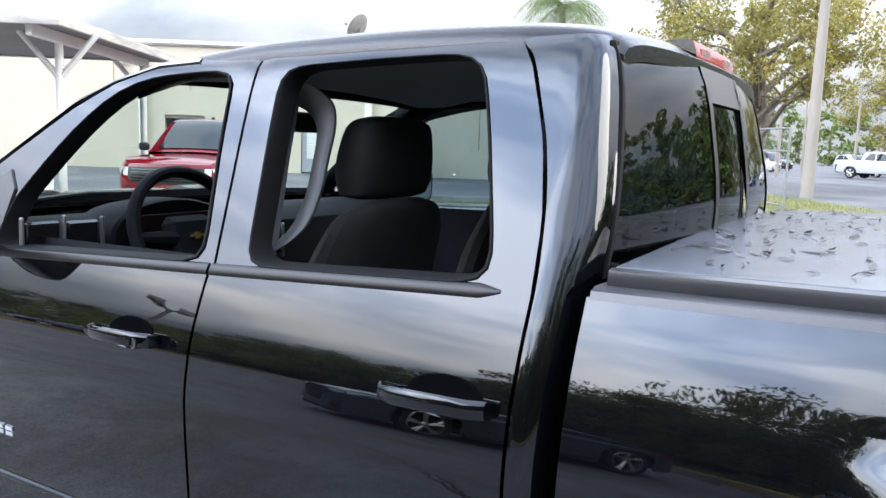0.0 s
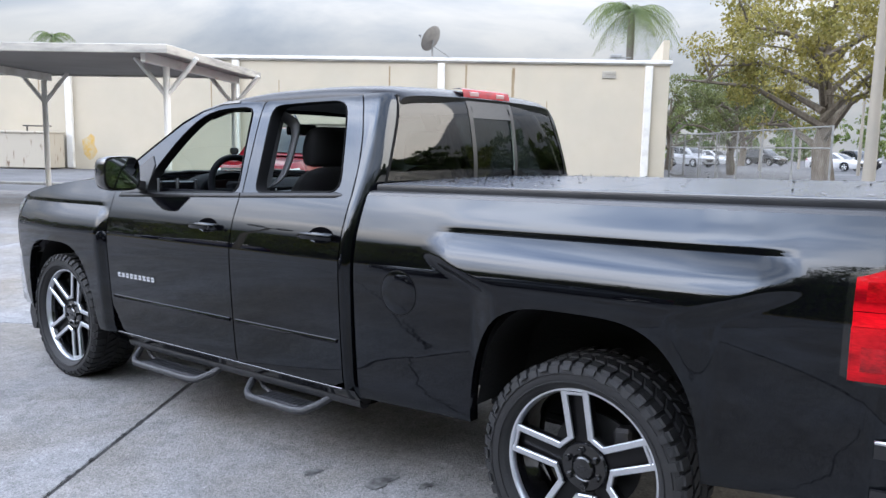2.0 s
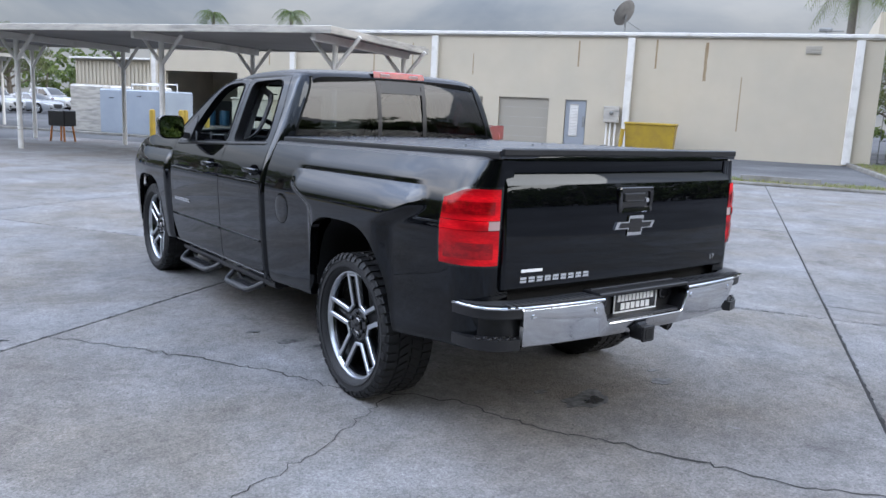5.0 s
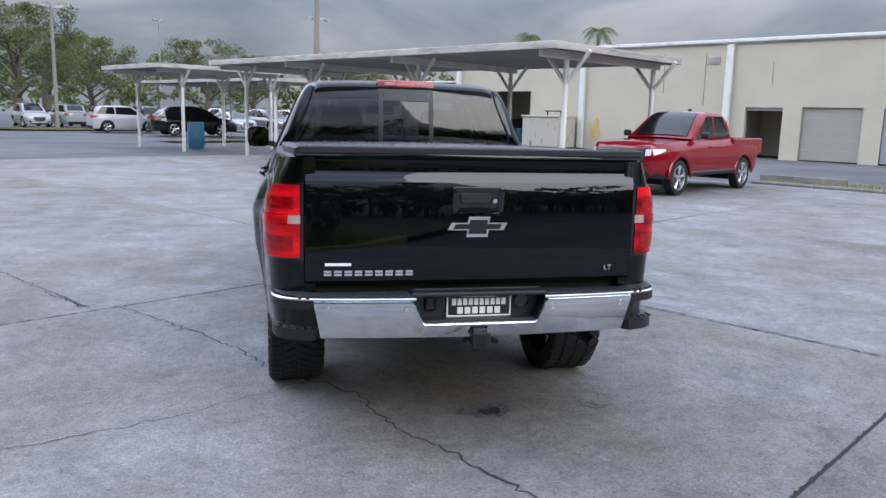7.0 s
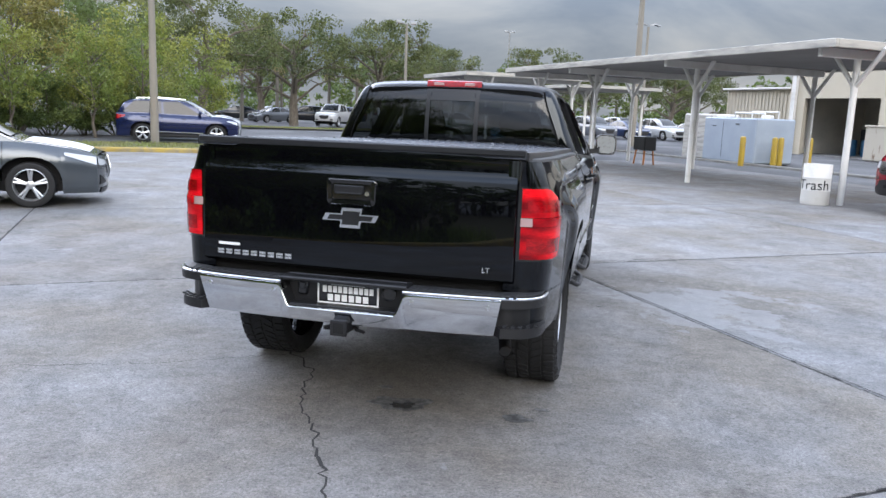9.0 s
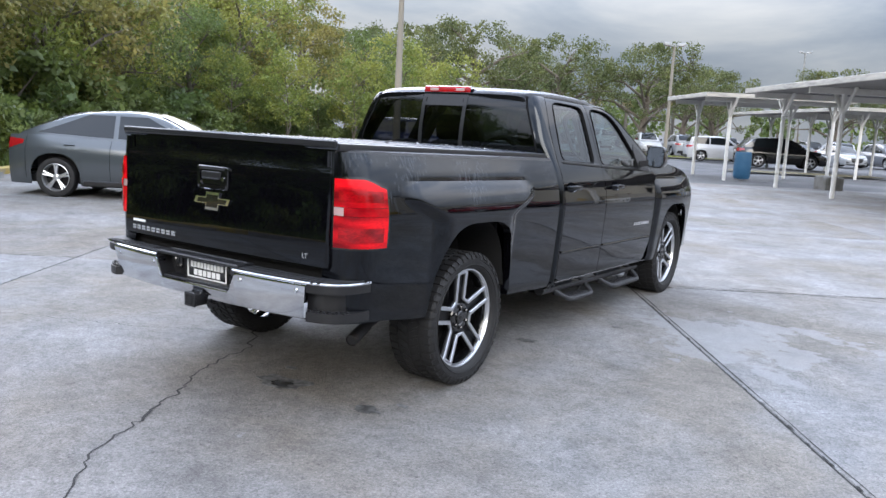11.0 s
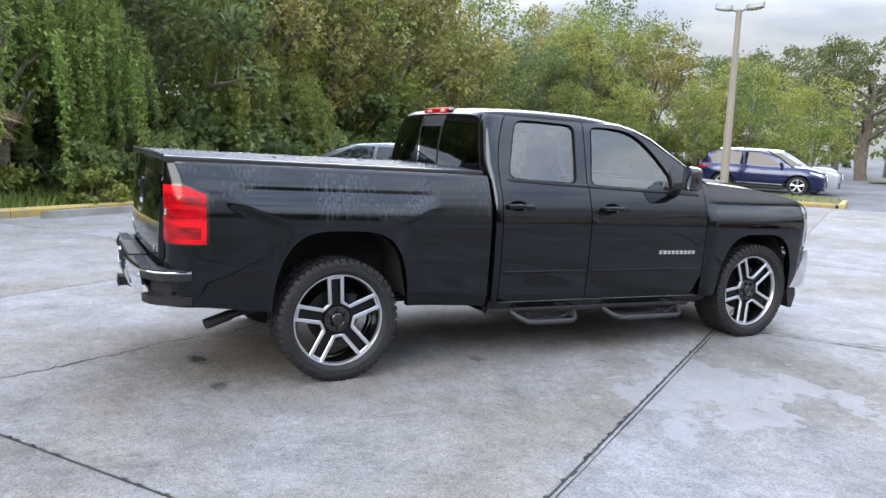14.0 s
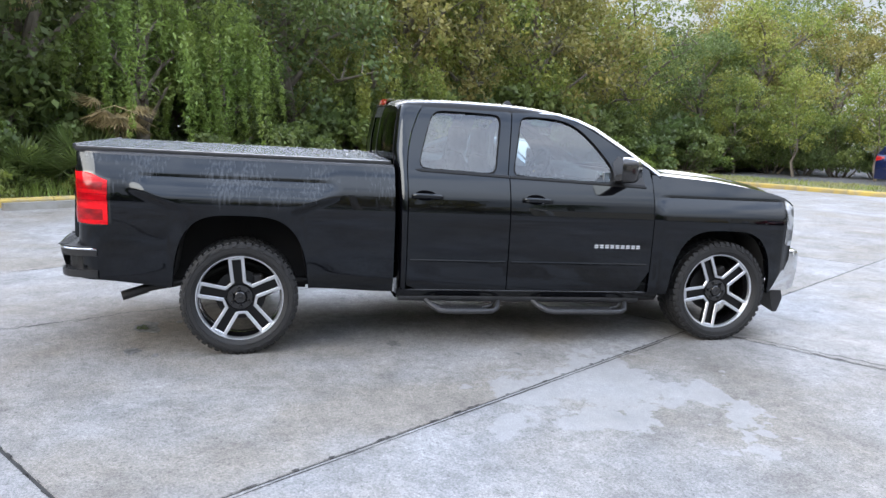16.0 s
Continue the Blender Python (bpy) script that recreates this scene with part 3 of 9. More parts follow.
        face.add(*bar(d * 0.272 - t2 * 0.043, d * 0.272 + t2 * 0.043, 0.111, 0.111, 0.012, 0.012))
        spoke = Shape()
        spoke.add(*bar(d * 0.06, d * 0.284, 0.066, 0.078, 0.082, 0.035))
        spoke.add(*bar(d * 0.10 + t2 * 0.040, d2 * 0.10 - u2 * 0.040, 0.074, 0.074, 0.026, 0.03))
        part("spoke", spoke, SPOKE_BLACK, rim)
        part("spoke_edge", face, MACHINED, rim, "machined bright spoke edges")
    hub = Shape().lathe([(0.088, 0.03), (0.090, 0.078), (0.084, 0.086), (0.05, 0.088), (0.042, 0.082), (0.040, 0.092), (0.034, 0.097), (0.001, 0.098)], 36)
    part("hub", hub, GLOSS_BLACK, rim)
    mark = [(-0.018, -0.003), (-0.007, -0.003), (-0.008, -0.008), (0.008, -0.008), (0.007, -0.003), (0.018, -0.003), (0.020, 0.003), (0.008, 0.003), (0.009, 0.008), (-0.007, 0.008), (-0.006, 0.003), (-0.016, 0.003)]
    part("hub_emblem", Shape().prism(mark, lambda a_, b_, h: (h, a_, b_), 0.0975, 0.1005), BLACK_TRIM, rim)
    for k in range(6):
        a = radians(60 * k + 90)
        c = (0, 0.063 * math.cos(a), 0.063 * math.sin(a))
        part("wheel_nut", Shape().lathe([(0.013, 0.07), (0.013, 0.098), (0.008, 0.105), (0.001, 0.106)], 6, c=c), GLOSS_BLACK, rim)
    return w


def ring_panel(outer, inner, s, across=6):
    """The frame round a side window: outer and inner are four matched sides of (y, z)."""
    lo = [p for side in outer for p in resample(side, 14)[:-1]]
    li = [p for side in inner for p in resample(side, 14)[:-1]]
    for _ in range(2):
        li = [tuple((a + 2 * b + c) / 4 for a, b, c in zip(li[k - 1], li[k], li[(k + 1) % len(li)])) for k in range(len(li))]
    rings = []
    for k in range(across + 1):
        t = k / across
        ring = []
        for (y0, z0), (y1, z1) in zip(lo, li):
            y, z = y0 + (y1 - y0) * t, z0 + (z1 - z0) * t
            ring.append((s * WIDTH(z), y, z))
        rings.append(ring)
    fs = Shape().loft(rings, True, False)
    if s > 0:
        fs.f = [tuple(reversed(q)) for q in fs.f]
    return fs, li


REAR_OUT = [[(1.145, 1.295), (1.872, 1.272)], [(1.872, 1.272), (1.90, 1.45), (1.948, 1.757)], [(1.948, 1.757), (1.6, 1.765), (1.40, 1.763), (1.325, 1.757), (1.283, 1.745)], [(1.283, 1.745), (1.247, 1.70), (1.212, 1.62), (1.185, 1.55), (1.155, 1.42), (1.145, 1.295)]]
REAR_IN = [[(1.245, 1.312), (1.785, 1.295)], [(1.785, 1.295), (1.808, 1.42), (1.858, 1.705), (1.848, 1.716)], [(1.848, 1.716), (1.6, 1.722), (1.40, 1.722), (1.36, 1.715), (1.345, 1.70)], [(1.345, 1.70), (1.30, 1.58), (1.245, 1.40), (1.228, 1.335), (1.245, 1.312)]]
FRONT_OUT = [[(1.880, 1.272), (3.018, 1.240)], [(3.018, 1.240), (3.015, 1.30), (3.0, 1.375)], [(3.0, 1.375), (2.795, 1.508), (2.583, 1.638), (2.40, 1.722), (2.25, 1.752), (1.956, 1.757)], [(1.956, 1.757), (1.908, 1.45), (1.880, 1.272)]]
FRONT_IN = [[(1.918, 1.291), (2.70, 1.268)], [(2.70, 1.268), (2.705, 1.32), (2.69, 1.40)], [(2.69, 1.40), (2.57, 1.555), (2.48, 1.64), (2.40, 1.690), (2.30, 1.712), (2.018, 1.718)], [(2.018, 1.718), (1.975, 1.52), (1.918, 1.291)]]


def build_door(truck, s, rear):
    out, inn = (REAR_OUT, REAR_IN) if rear else (FRONT_OUT, FRONT_IN)
    y0, y1 = (1.145, 1.885) if rear else (1.893, 3.015)
    top = lambda y: out[0][0][1] + (out[0][1][1] - out[0][0][1]) * (y - out[0][0][0]) / (out[0][1][0] - out[0][0][0])
    low = (lambda y: 0.452 + 0.03 * ease(1.22, 1.145, y)) if rear else (lambda y: 0.452 + 0.16 * ease(2.88, 3.015, y) ** 2)
    side = "rear" if rear else "front"
    body = side_panel([(y, 0) for y in steps(y0, y1, 0.04)], s, low, top)
    door = part(side + "_door", body, BLACK_PAINT, truck, rake=True, clean=True, lip=(-0.025 * s, 0, 0))
    frame_shape, hole = ring_panel(out, inn, s)
    part("window_frame", frame_shape, BLACK_PAINT, door, rake=True, clean=True, lip=(-0.03 * s, 0, 0))
    n = len(hole)
    reveal = Shape()
    rows = [[(s * (WIDTH(z) + d), y + (yc - y) * e, z + (zc - z) * e) for (y, z) in hole + hole[:1]]
            for yc, zc in [(sum(p[0] for p in hole) / n, sum(p[1] for p in hole) / n)]
            for d, e in ((0.002, -0.016), (0.005, -0.012), (0.005, -0.004), (0.003, 0.004), (-0.010, 0.012), (-0.030, 0.018), (-0.055, 0.024))]
    reveal.grid(rows)
    part("window_seal", reveal, SEAL, door, "black rubber seal", rake=True)
    if s > 0:
        yc, zc = sum(p[0] for p in hole) / n, sum(p[1] for p in hole) / n
        pane = Shape()
        rings = [[(s * (WIDTH(zc + (z - zc) * k) - 0.014), yc + (y - yc) * k, zc + (z - zc) * k) for y, z in hole] for k in (1.0, 0.75, 0.5, 0.25, 0.02)]
        pane.loft(rings, True, False)
        ob = part("window_glass", pane, SIDE_GLASS, door, "closed lightly tinted glass", rake=True)
        ob.visible_shadow = False
    belt = Shape()
    belt_rows = []
    for y in steps(1.20, y1, 0.02) if rear else steps(y0, 2.96, 0.05):
        z, f = top(y) + 0.008, min(1.0, 0.25 + (y - 1.20) / 0.05) if rear else 1.0
        belt_rows.append([(s * (WIDTH(z + dz * f) + dx * f), y, z + dz * f) for dx, dz in ((0.0, 0.012), (0.004, 0.010), (0.0055, 0.004), (0.0055, -0.006), (0.003, -0.011), (0.0, -0.012))])
    belt.grid(belt_rows)
    part("belt_moulding", belt, SPOKE_BLACK, door, "satin black belt strip", rake=True)
    strip = Shape()
    rows = []
    for y in steps(y0 + 0.02, y1 - 0.02 if rear else 2.985, 0.06):
        rows.append([(s * (side_x(y, 0.668 + dz) + dx), y, 0.668 + dz) for dx, dz in ((0.0, 0.009), (0.007, 0.006), (0.009, 0.0), (0.004, -0.008), (0, -0.012))])
    strip.grid(rows)
    part("door_moulding", strip, BLACK_PAINT, door, "slim painted side moulding", rake=True)
    # pull handle over a scooped pocket; its shade is a black disc
    yh = 1.27 if rear else 2.085
    zh, xb = 1.123, side_x(1.3, 1.12)
    handle = Shape()
    path = [(-0.105, 0.004, -0.002), (-0.098, 0.022, 0.0), (-0.07, 0.040, 0.003), (0.0, 0.046, 0.004), (0.07, 0.042, 0.002), (0.105, 0.030, -0.001), (0.122, 0.006, -0.003)]
    rings = []
    for dy, dx, dz in path:
        h = 0.013 if abs(dy) > 0.1 else 0.0165
        rings.append([(s * (xb + dx + 0.009 * math.cos(q)), yh + dy, zh + dz + h * math.sin(q)) for q in [k * math.tau / 12 for k in range(12)]])
    handle.loft(rings)
    hd = part("door_handle", handle, BLACK_PAINT, door, "gloss black pull handle", rake=True)
    if not rear:
        part("lock_cylinder", Shape().lathe([(0.011, 0.0), (0.011, 0.004), (0.001, 0.005)], 16, c=(xb + 0.052 if s > 0 else -(xb + 0.056), yh - 0.085, zh)), GLOSS_BLACK, hd, rake=True)
    cup = Shape()
    rings = []
    for k, (r, dx) in enumerate(((1.0, 0.0015), (0.93, 0.0035), (0.8, 0.002), (0.35, 0.0015), (0.02, 0.0015))):
        rings.append([(s * (side_x(yh, zh + 0.005 + 0.034 * r * math.sin(q)) + dx), yh - 0.005 + 0.075 * r * math.cos(q), zh + 0.005 + 0.034 * r * math.sin(q)) for q in [j * math.tau / 24 for j in range(24)]])
    cup.loft(rings, True, False)
    part("handle_pocket", cup, SCOOP_SHADE, door, rake=True)
    # raised arc gives the bright lower rim that a hollow would show
    lip = Shape().loft([[(s * (side_x(yh, zh + 0.005 + 0.034 * r * math.sin(q)) + dx), yh - 0.005 + 0.075 * r * math.cos(q), zh + 0.005 + 0.034 * r * math.sin(q)) for r, dx in ((0.90, 0.0045), (0.98, 0.010), (1.06, 0.006), (1.08, 0.0))] for q in [radians(a) for a in range(205, 336, 10)]], False, False)
    part("pocket_lip", lip, BLACK_PAINT, door, rake=True)
    return door


def badge_bars(name, count, start, step, size, place, mat, parent, label):
    """A row of plain raised bars where a name badge sits."""
    for k in range(count):
        shp = Shape()
        c0 = start + step * k
        w, h = size
        for lo_, hi_ in (((-0.5, -0.07), (0.07, 0.5)) if count > 1 else ((-0.5, 0.5),)):
            shp.prism([(c0 - w / 2, h * lo_), (c0 + w / 2, h * lo_), (c0 + w / 2 + 0.001, h * hi_), (c0 - w / 2 + 0.001, h * hi_)], place, 0.0005, 0.004)
        part(name, shp, mat, parent, label if k == 0 else "", rake=True)


def emblem(w, h):
    """A wide cross with slanted arms."""
    return [(-0.5 * w, -0.16 * h), (-0.17 * w, -0.16 * h), (-0.19 * w, -0.5 * h), (0.17 * w, -0.5 * h), (0.19 * w, -0.16 * h), (0.44 * w, -0.16 * h),
            (0.5 * w, 0.2 * h), (0.19 * w, 0.2 * h), (0.21 * w, 0.5 * h), (-0.15 * w, 0.5 * h), (-0.17 * w, 0.2 * h), (-0.44 * w, 0.2 * h)]


def build_truck():
    truck = thing("pickup_truck", label="glossy black extended-cab pickup truck with flat bed cover on concrete", category="truck")
    for s in (-1, 1):
        # bedside with the wheel arch, turning round the rear corner
        cols = [(y, 0) for y in sorted(set(steps(-0.865, -0.70, 0.05) + steps(-0.74, -0.47, 0.009) + steps(-0.46, -0.38, 0.006) + steps(-0.37, 0.37, 0.025) + steps(0.38, 0.46, 0.006) + steps(0.475, 0.72, 0.009) + steps(0.75, 1.05, 0.05)))]
        corner = list(reversed(CORNER[1:]))
        low = lambda y: max(arch(y, 0.012), 0.44 + 0.04 * ease(-0.35, -0.9, y) if y < 0.3 else 0.45 - 0.02 * ease(0.5, 1.05, y))
        top = flat(1.309)
        lv = [z for z in LEVELS if z < 1.31] + [1.30, 1.309]
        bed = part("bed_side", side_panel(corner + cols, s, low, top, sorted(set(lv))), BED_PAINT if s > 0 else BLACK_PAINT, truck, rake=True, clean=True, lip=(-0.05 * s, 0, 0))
        rail = Shape()
        rail.grid([[(s * (side_x(y, 1.309) - dx), y, z) for dx, z in ((-0.002 + c, 1.305), (0.004 + c, 1.318), (0.02 + c, 1.324), (0.12, 1.322), (0.13, 1.30))] for y, c in corner[4:-1] + [(y, 0) for y in steps(-0.865, 1.045, 0.1)]])
        part("bed_rail_cap", rail, EDGE_TRIM, bed, rake=True)
        # lamp on the rear corner
        lamp_cols = corner[:-1] + [(-0.865, 0), (-0.83, 0), (-0.80, 0)]
        back = part("tail_lamp", side_panel(lamp_cols, s, lambda y: 0.845 + 0.02 * ease(-0.86, -0.80, y), lambda y: 1.196 - 0.045 * ease(-0.95, -0.79, y), None, grow=0.0025, lift=0.001), GLOSS_BLACK, truck, "dark tail lamp housing", rake=True, clean=True, lip=(-0.02 * s, 0, 0))
        inner = corner[1:-1] + [(-0.865, 0), (-0.84, 0), (-0.815, 0)]
        tops = lambda y: 1.186 - 0.045 * ease(-0.95, -0.80, y)
        cell = [c for c in corner[2:-1] if c[1] < 0.10] + [(-0.865, 0), (-0.842, 0)]
        part("red_lens", side_panel(inner, s, flat(1.052), tops, None, 0.010, 0.006), RED_LENS, back, "glossy red lens", rake=True, clean=True, lip=(-0.01 * s, 0, 0))
        part("red_lens", side_panel(inner, s, flat(0.856), flat(1.008), None, 0.010, 0.006), RED_LENS, back, "glossy red lens", rake=True, clean=True, lip=(-0.01 * s, 0, 0))
        for z0, z1 in ((1.078, 1.132), (0.885, 0.955)):
            part("lens_cell", side_panel(cell, s, flat(z0), flat(z1), None, 0.0125, 0.008), DEEP_RED, back, "dark red inner cell", rake=True, clean=True)
        part("red_lens", side_panel([c for c in inner if c[1] < 0.075], s, flat(1.010), flat(1.050), None, 0.013, 0.008), RED_LENS, back, "glossy red lens", rake=True, clean=True, lip=(-0.01 * s, 0, 0))
        part("reverse_lens", side_panel([c for c in inner if c[1] >= 0.06], s, flat(1.010), flat(1.050), None, 0.007, 0.003), CLEAR_LENS, back, "clear reversing lens", rake=True, clean=True, lip=(-0.01 * s, 0, 0))
        # wheel housings
        for yc in (0.012, 3.62):
            lin = Shape()
            for_y = steps(yc - 0.443, yc + 0.443, 0.0443)
            lin.grid([[(s * x, y, max(arch(y, yc) - 0.004, 0.40)) for x in (0.925, 0.60)] for y in for_y], flip=s < 0)
            lin.grid([[(s * 0.60, y, z) for z in (0.38, max(arch(y, yc), 0.40))] for y in for_y])
            part("wheel_liner", lin, LINER, truck, rake=True)
        # front wing
        cols = [(y, 0) for y in sorted(set(steps(3.021, 3.15, 0.015) + steps(3.16, 3.25, 0.006) + steps(3.27, 3.97, 0.025) + steps(3.98, 4.07, 0.006) + steps(4.085, 4.25, 0.015)))]
        hood_edge = curve([3.02, 3.2, 3.55, 3.88, 4.1, 4.2, 4.25], [1.345, 1.335, 1.312, 1.272, 1.232, 1.20, 1.16])
        low = lambda y: max(arch(y, 3.62), 0.44 + 0.20 * ease(4.05, 4.20, y))
        part("front_wing", side_panel(cols, s, low, hood_edge, LEVELS + [1.32, 1.34]), BLACK_PAINT, truck, rake=True, clean=True, lip=(-0.04 * s, 0, 0))
        for rear in (True, False):
            door = build_door(truck, s, rear)
            if not rear:
                badge_bars("badge_bar", 9, -0.168, 0.042, (0.030, 0.026), lambda a, b, h, s=s: (s * (side_x(2.73, 0.80 + b) + h), 2.735 + a, 0.80 + b), SILVER_BADGE, door, "bright raised badge bars")
        # sill below the doors
        sill = Shape()
        sill.grid([[(s * (WIDTH(z) - 0.004 - d), y, z) for z, d in ((0.450, 0.0), (0.43, 0.001), (0.40, 0.006), (0.372, 0.02), (0.365, 0.06), (0.365, 0.25))] for y in steps(1.085, 3.12, 0.1)])
        part("sill", sill, BLACK_PAINT, truck, rake=True)
        glint = Shape()
        glint.grid([[(s * (WIDTH(0.447) + d), y, 0.447 + dz) for d, dz in ((0.0, 0.005), (0.003, 0.002), (0.003, -0.003), (0, -0.006))] for y in steps(1.16, 3.0, 0.1)])
        part("sill_trim", glint, GLOSS_BLACK, truck, rake=True)
        # rear corner of the cab
        post = Shape()
        zs = sorted(set(steps(0.40, 1.28, 0.04) + steps(1.28, 1.74, 0.02) + [1.75]))
        yd = curve([0.4, 1.29, 1.42, 1.55, 1.62, 1.70, 1.745, 1.77], [1.138, 1.138, 1.149, 1.178, 1.205, 1.240, 1.276, 1.33])
        yr = curve([0.4, 1.30, 1.40, 1.60, 1.72, 1.77], [1.086, 1.072, 1.066, 1.090, 1.118, 1.150])
        rows = []
        for z in zs:
            w_, a_, b_ = WIDTH(z), yd(z), yr(z)
            g_ = 0.798 - 0.137 * ease(1.30, 1.78, z)
            r_ = min(0.085 - 0.035 * ease(1.40, 1.62, z), a_ - b_ - 0.002)
            row = [(s * w_, a_ - (a_ - b_ - r_) * t, z) for t in (0, 0.5)]
            for k in range(0, 91, 10):
                q = radians(k)
                row.append((s * (w_ - (0.075 - 0.028 * ease(1.45, 1.74, z)) * (1 - math.cos(q)) * min(1, r_ / 0.05)), b_ + r_ * (1 - math.sin(q)), z))
            xl = abs(row[-1][0])
            row += [(s * (xl + (min(g_, xl - 0.006) - xl) * t), b_ - 0.004 * t, z) for t in (0.5, 1.0)]
            rows.append(row)
        post.grid(rows, flip=s > 0)
        part("cab_corner", post, BLACK_PAINT, truck, rake=True, clean=True)
        # windscreen pillar
        pil = Shape()
        line = [(2.16, 1.742), (2.30, 1.738), (2.45, 1.702), (2.583, 1.648), (2.795, 1.516), (3.0, 1.384), (3.09, 1.32)]
        rings = []
        for y, z in line:
            x = WIDTH(z)
            rings.append([(s * (x + a), y + b, z + c) for a, b, c in ((0.0, 0, -0.012), (0.003, 0.002, 0.004), (-0.014, 0.010, 0.014), (-0.045, 0.03, 0.022), (-0.075, 0.06, 0.018), (-0.07, 0.03, -0.005), (-0.03, 0, -0.02))])
        pil.loft(rings)
        part("windscreen_pillar", pil, BLACK_PAINT, truck, rake=True)
        # door mirror
        mir = thing("door_mirror")
        mir.parent = truck
        shell = Shape()
        rings = []
        for dy, f in ((0.075, 0.55), (0.06, 0.80), (0.03, 0.95), (-0.02, 1.0), (-0.055, 1.0), (-0.065, 0.97)):
            rings.append([(s * (1.075 + 0.094 * f * cx), 2.76 + dy + (0.02 if s < 0 else -0.042) * cx, 1.375 + 0.093 * f * cz) for cx, cz in
                          [(math.copysign(abs(math.cos(q)) ** 0.5, math.cos(q)), math.copysign(abs(math.sin(q)) ** 0.5, math.sin(q))) for q in [k * math.tau / 28 for k in range(28)]]])
        shell.loft(rings)
        part("mirror_shell", shell, GLOSS_BLACK, mir, rake=True)
        face = Shape()
        ring = [(1.075 + 0.083 * math.copysign(abs(math.cos(q)) ** 0.5, math.cos(q)), 1.375 + 0.08 * math.copysign(abs(math.sin(q)) ** 0.5, math.sin(q))) for q in [k * math.tau / 28 for k in range(28)]]
        face.prism(ring, lambda a, b, h: (s * a, 2.76 - 0.066 - h + (0.02 if s < 0 else -0.042) * (a - 1.075) / 0.094, b), 0.0, 0.003)
        part("mirror_glass", face, MIRROR, mir, "silvered mirror glass", rake=True)
        arm = Shape()
        arm.loft([[(s * x, y + dy, z + dz) for dy, dz in ((-0.04, -0.02), (0.04, -0.02), (0.04, 0.025), (-0.04, 0.025))] for x, y, z in ((0.93, 2.75, 1.305), (0.99, 2.755, 1.315), (1.05, 2.765, 1.33))])
        arm.prism([(2.70, 1.272), (2.95, 1.262), (2.93, 1.36), (2.76, 1.47), (2.71, 1.42)], lambda y, z, h: (s * (WIDTH(z) + h), y, z), -0.004, 0.006)
        part("mirror_arm", arm, BLACK_TRIM, mir, rake=True)
        # tube step with two hanging treads
        step = thing("side_step")
        step.parent = truck
        part("step_tube", Shape().tube([(s * 0.865, 1.10, 0.385), (s * 0.87, 1.4, 0.385), (s * 0.87, 2.75, 0.385), (s * 0.865, 2.98, 0.385)], 0.038, 16), STEP_COAT, step, "textured black tube", rake=True)
        for ya, yb in ((1.30, 1.86), (2.12, 2.88)):
            loop = [(0.87, yb, 0.37), (0.90, yb - 0.01, 0.345), (0.945, yb - 0.03, 0.31), (0.97, yb - 0.07, 0.297), (0.975, yb - 0.14, 0.295), (0.975, ya + 0.16, 0.295), (0.965, ya + 0.10, 0.30), (0.93, ya + 0.04, 0.33), (0.885, ya, 0.365)]
            part("step_loop", Shape().tube([(s * x, y, z) for x, y, z in loop], 0.019, 10), STEP_COAT, step, rake=True)
            inner_loop = [(0.86, yb - 0.02, 0.36), (0.86, yb - 0.05, 0.315), (0.87, yb - 0.12, 0.30), (0.87, ya + 0.14, 0.30), (0.865, ya + 0.05, 0.33)]
            part("step_brace", Shape().tube([(s * x, y, z) for x, y, z in inner_loop], 0.012, 8), STEP_COAT, step, rake=True)
            pad = Shape().box((s * 0.922, (ya + yb) / 2 - 0.02, 0.306), (0.085, yb - ya - 0.22, 0.012), 0.003)
            for q in steps(ya + 0.12, yb - 0.16, 0.03):
                pad.box((s * 0.922, q, 0.313), (0.07, 0.010, 0.005), 0.0015)
            part("step_tread", pad, STEP_COAT, step, "ribbed step tread", rake=True)
        for yb in (1.25, 2.05, 2.85):
            part("step_bracket", Shape().box((s * 0.79, yb, 0.40), (0.15, 0.05, 0.02), 0.004), STEEL_DARK, step, rake=True)
    # fuel flap on the left bedside
    rings = []
    for r, d in ((0.090, -0.002), (0.089, 0.0015), (0.085, 0.0025), (0.04, 0.0025), (0.001, 0.0025)):
        rings.append([(-(side_x(0.8, 0.925 + r * math.sin(q)) + d), 0.80 + r * math.cos(q), 0.925 + r * math.sin(q)) for q in [k * math.tau / 40 for k in range(40)]])
    flap = part("fuel_flap", Shape().loft(rings, True, False), BLACK_PAINT, truck, "round fuel filler flap", rake=True)
    part("flap_seam", Shape().loft([[(-(side_x(0.8, 0.925 + r * math.sin(q)) + d), 0.80 + r * math.cos(q), 0.925 + r * math.sin(q)) for q in [k * math.tau / 40 for k in range(40)]] for r, d in ((0.089, 0.0008), (0.093, 0.0012))], True, False), SEAL, flap, rake=True)
    part("flap_catch", Shape().box((-0.985, 0.727, 0.93), (0.008, 0.016, 0.022), 0.003), CHROME, flap, rake=True)

    # tailgate
    prof = [(-0.985, 1.338), (-1.03, 1.342), (-1.047, 1.330), (-1.050, 1.316), (-1.0495, 1.300), (-1.049, 1.254), (-1.0495, 1.247), (-1.0665, 1.208), (-1.0685, 1.202), (-1.074, 1.10), (-1.079, 1.0),
            (-1.083, 0.92), (-1.085, 0.885), (-1.0855, 0.872), (-1.086, 0.855), (-1.088, 0.80), (-1.086, 0.752), (-1.06, 0.735)]
    gate_y = curve([p[1] for p in reversed(prof[2:])], [p[0] for p in reversed(prof[2:])])
    bow = lambda x: 0.026 * (abs(x) / 0.78) ** 2.2
    xs = [-0.796, -0.788, -0.775] + steps(-0.74, 0.74, 0.06) + [0.775, 0.788, 0.796]
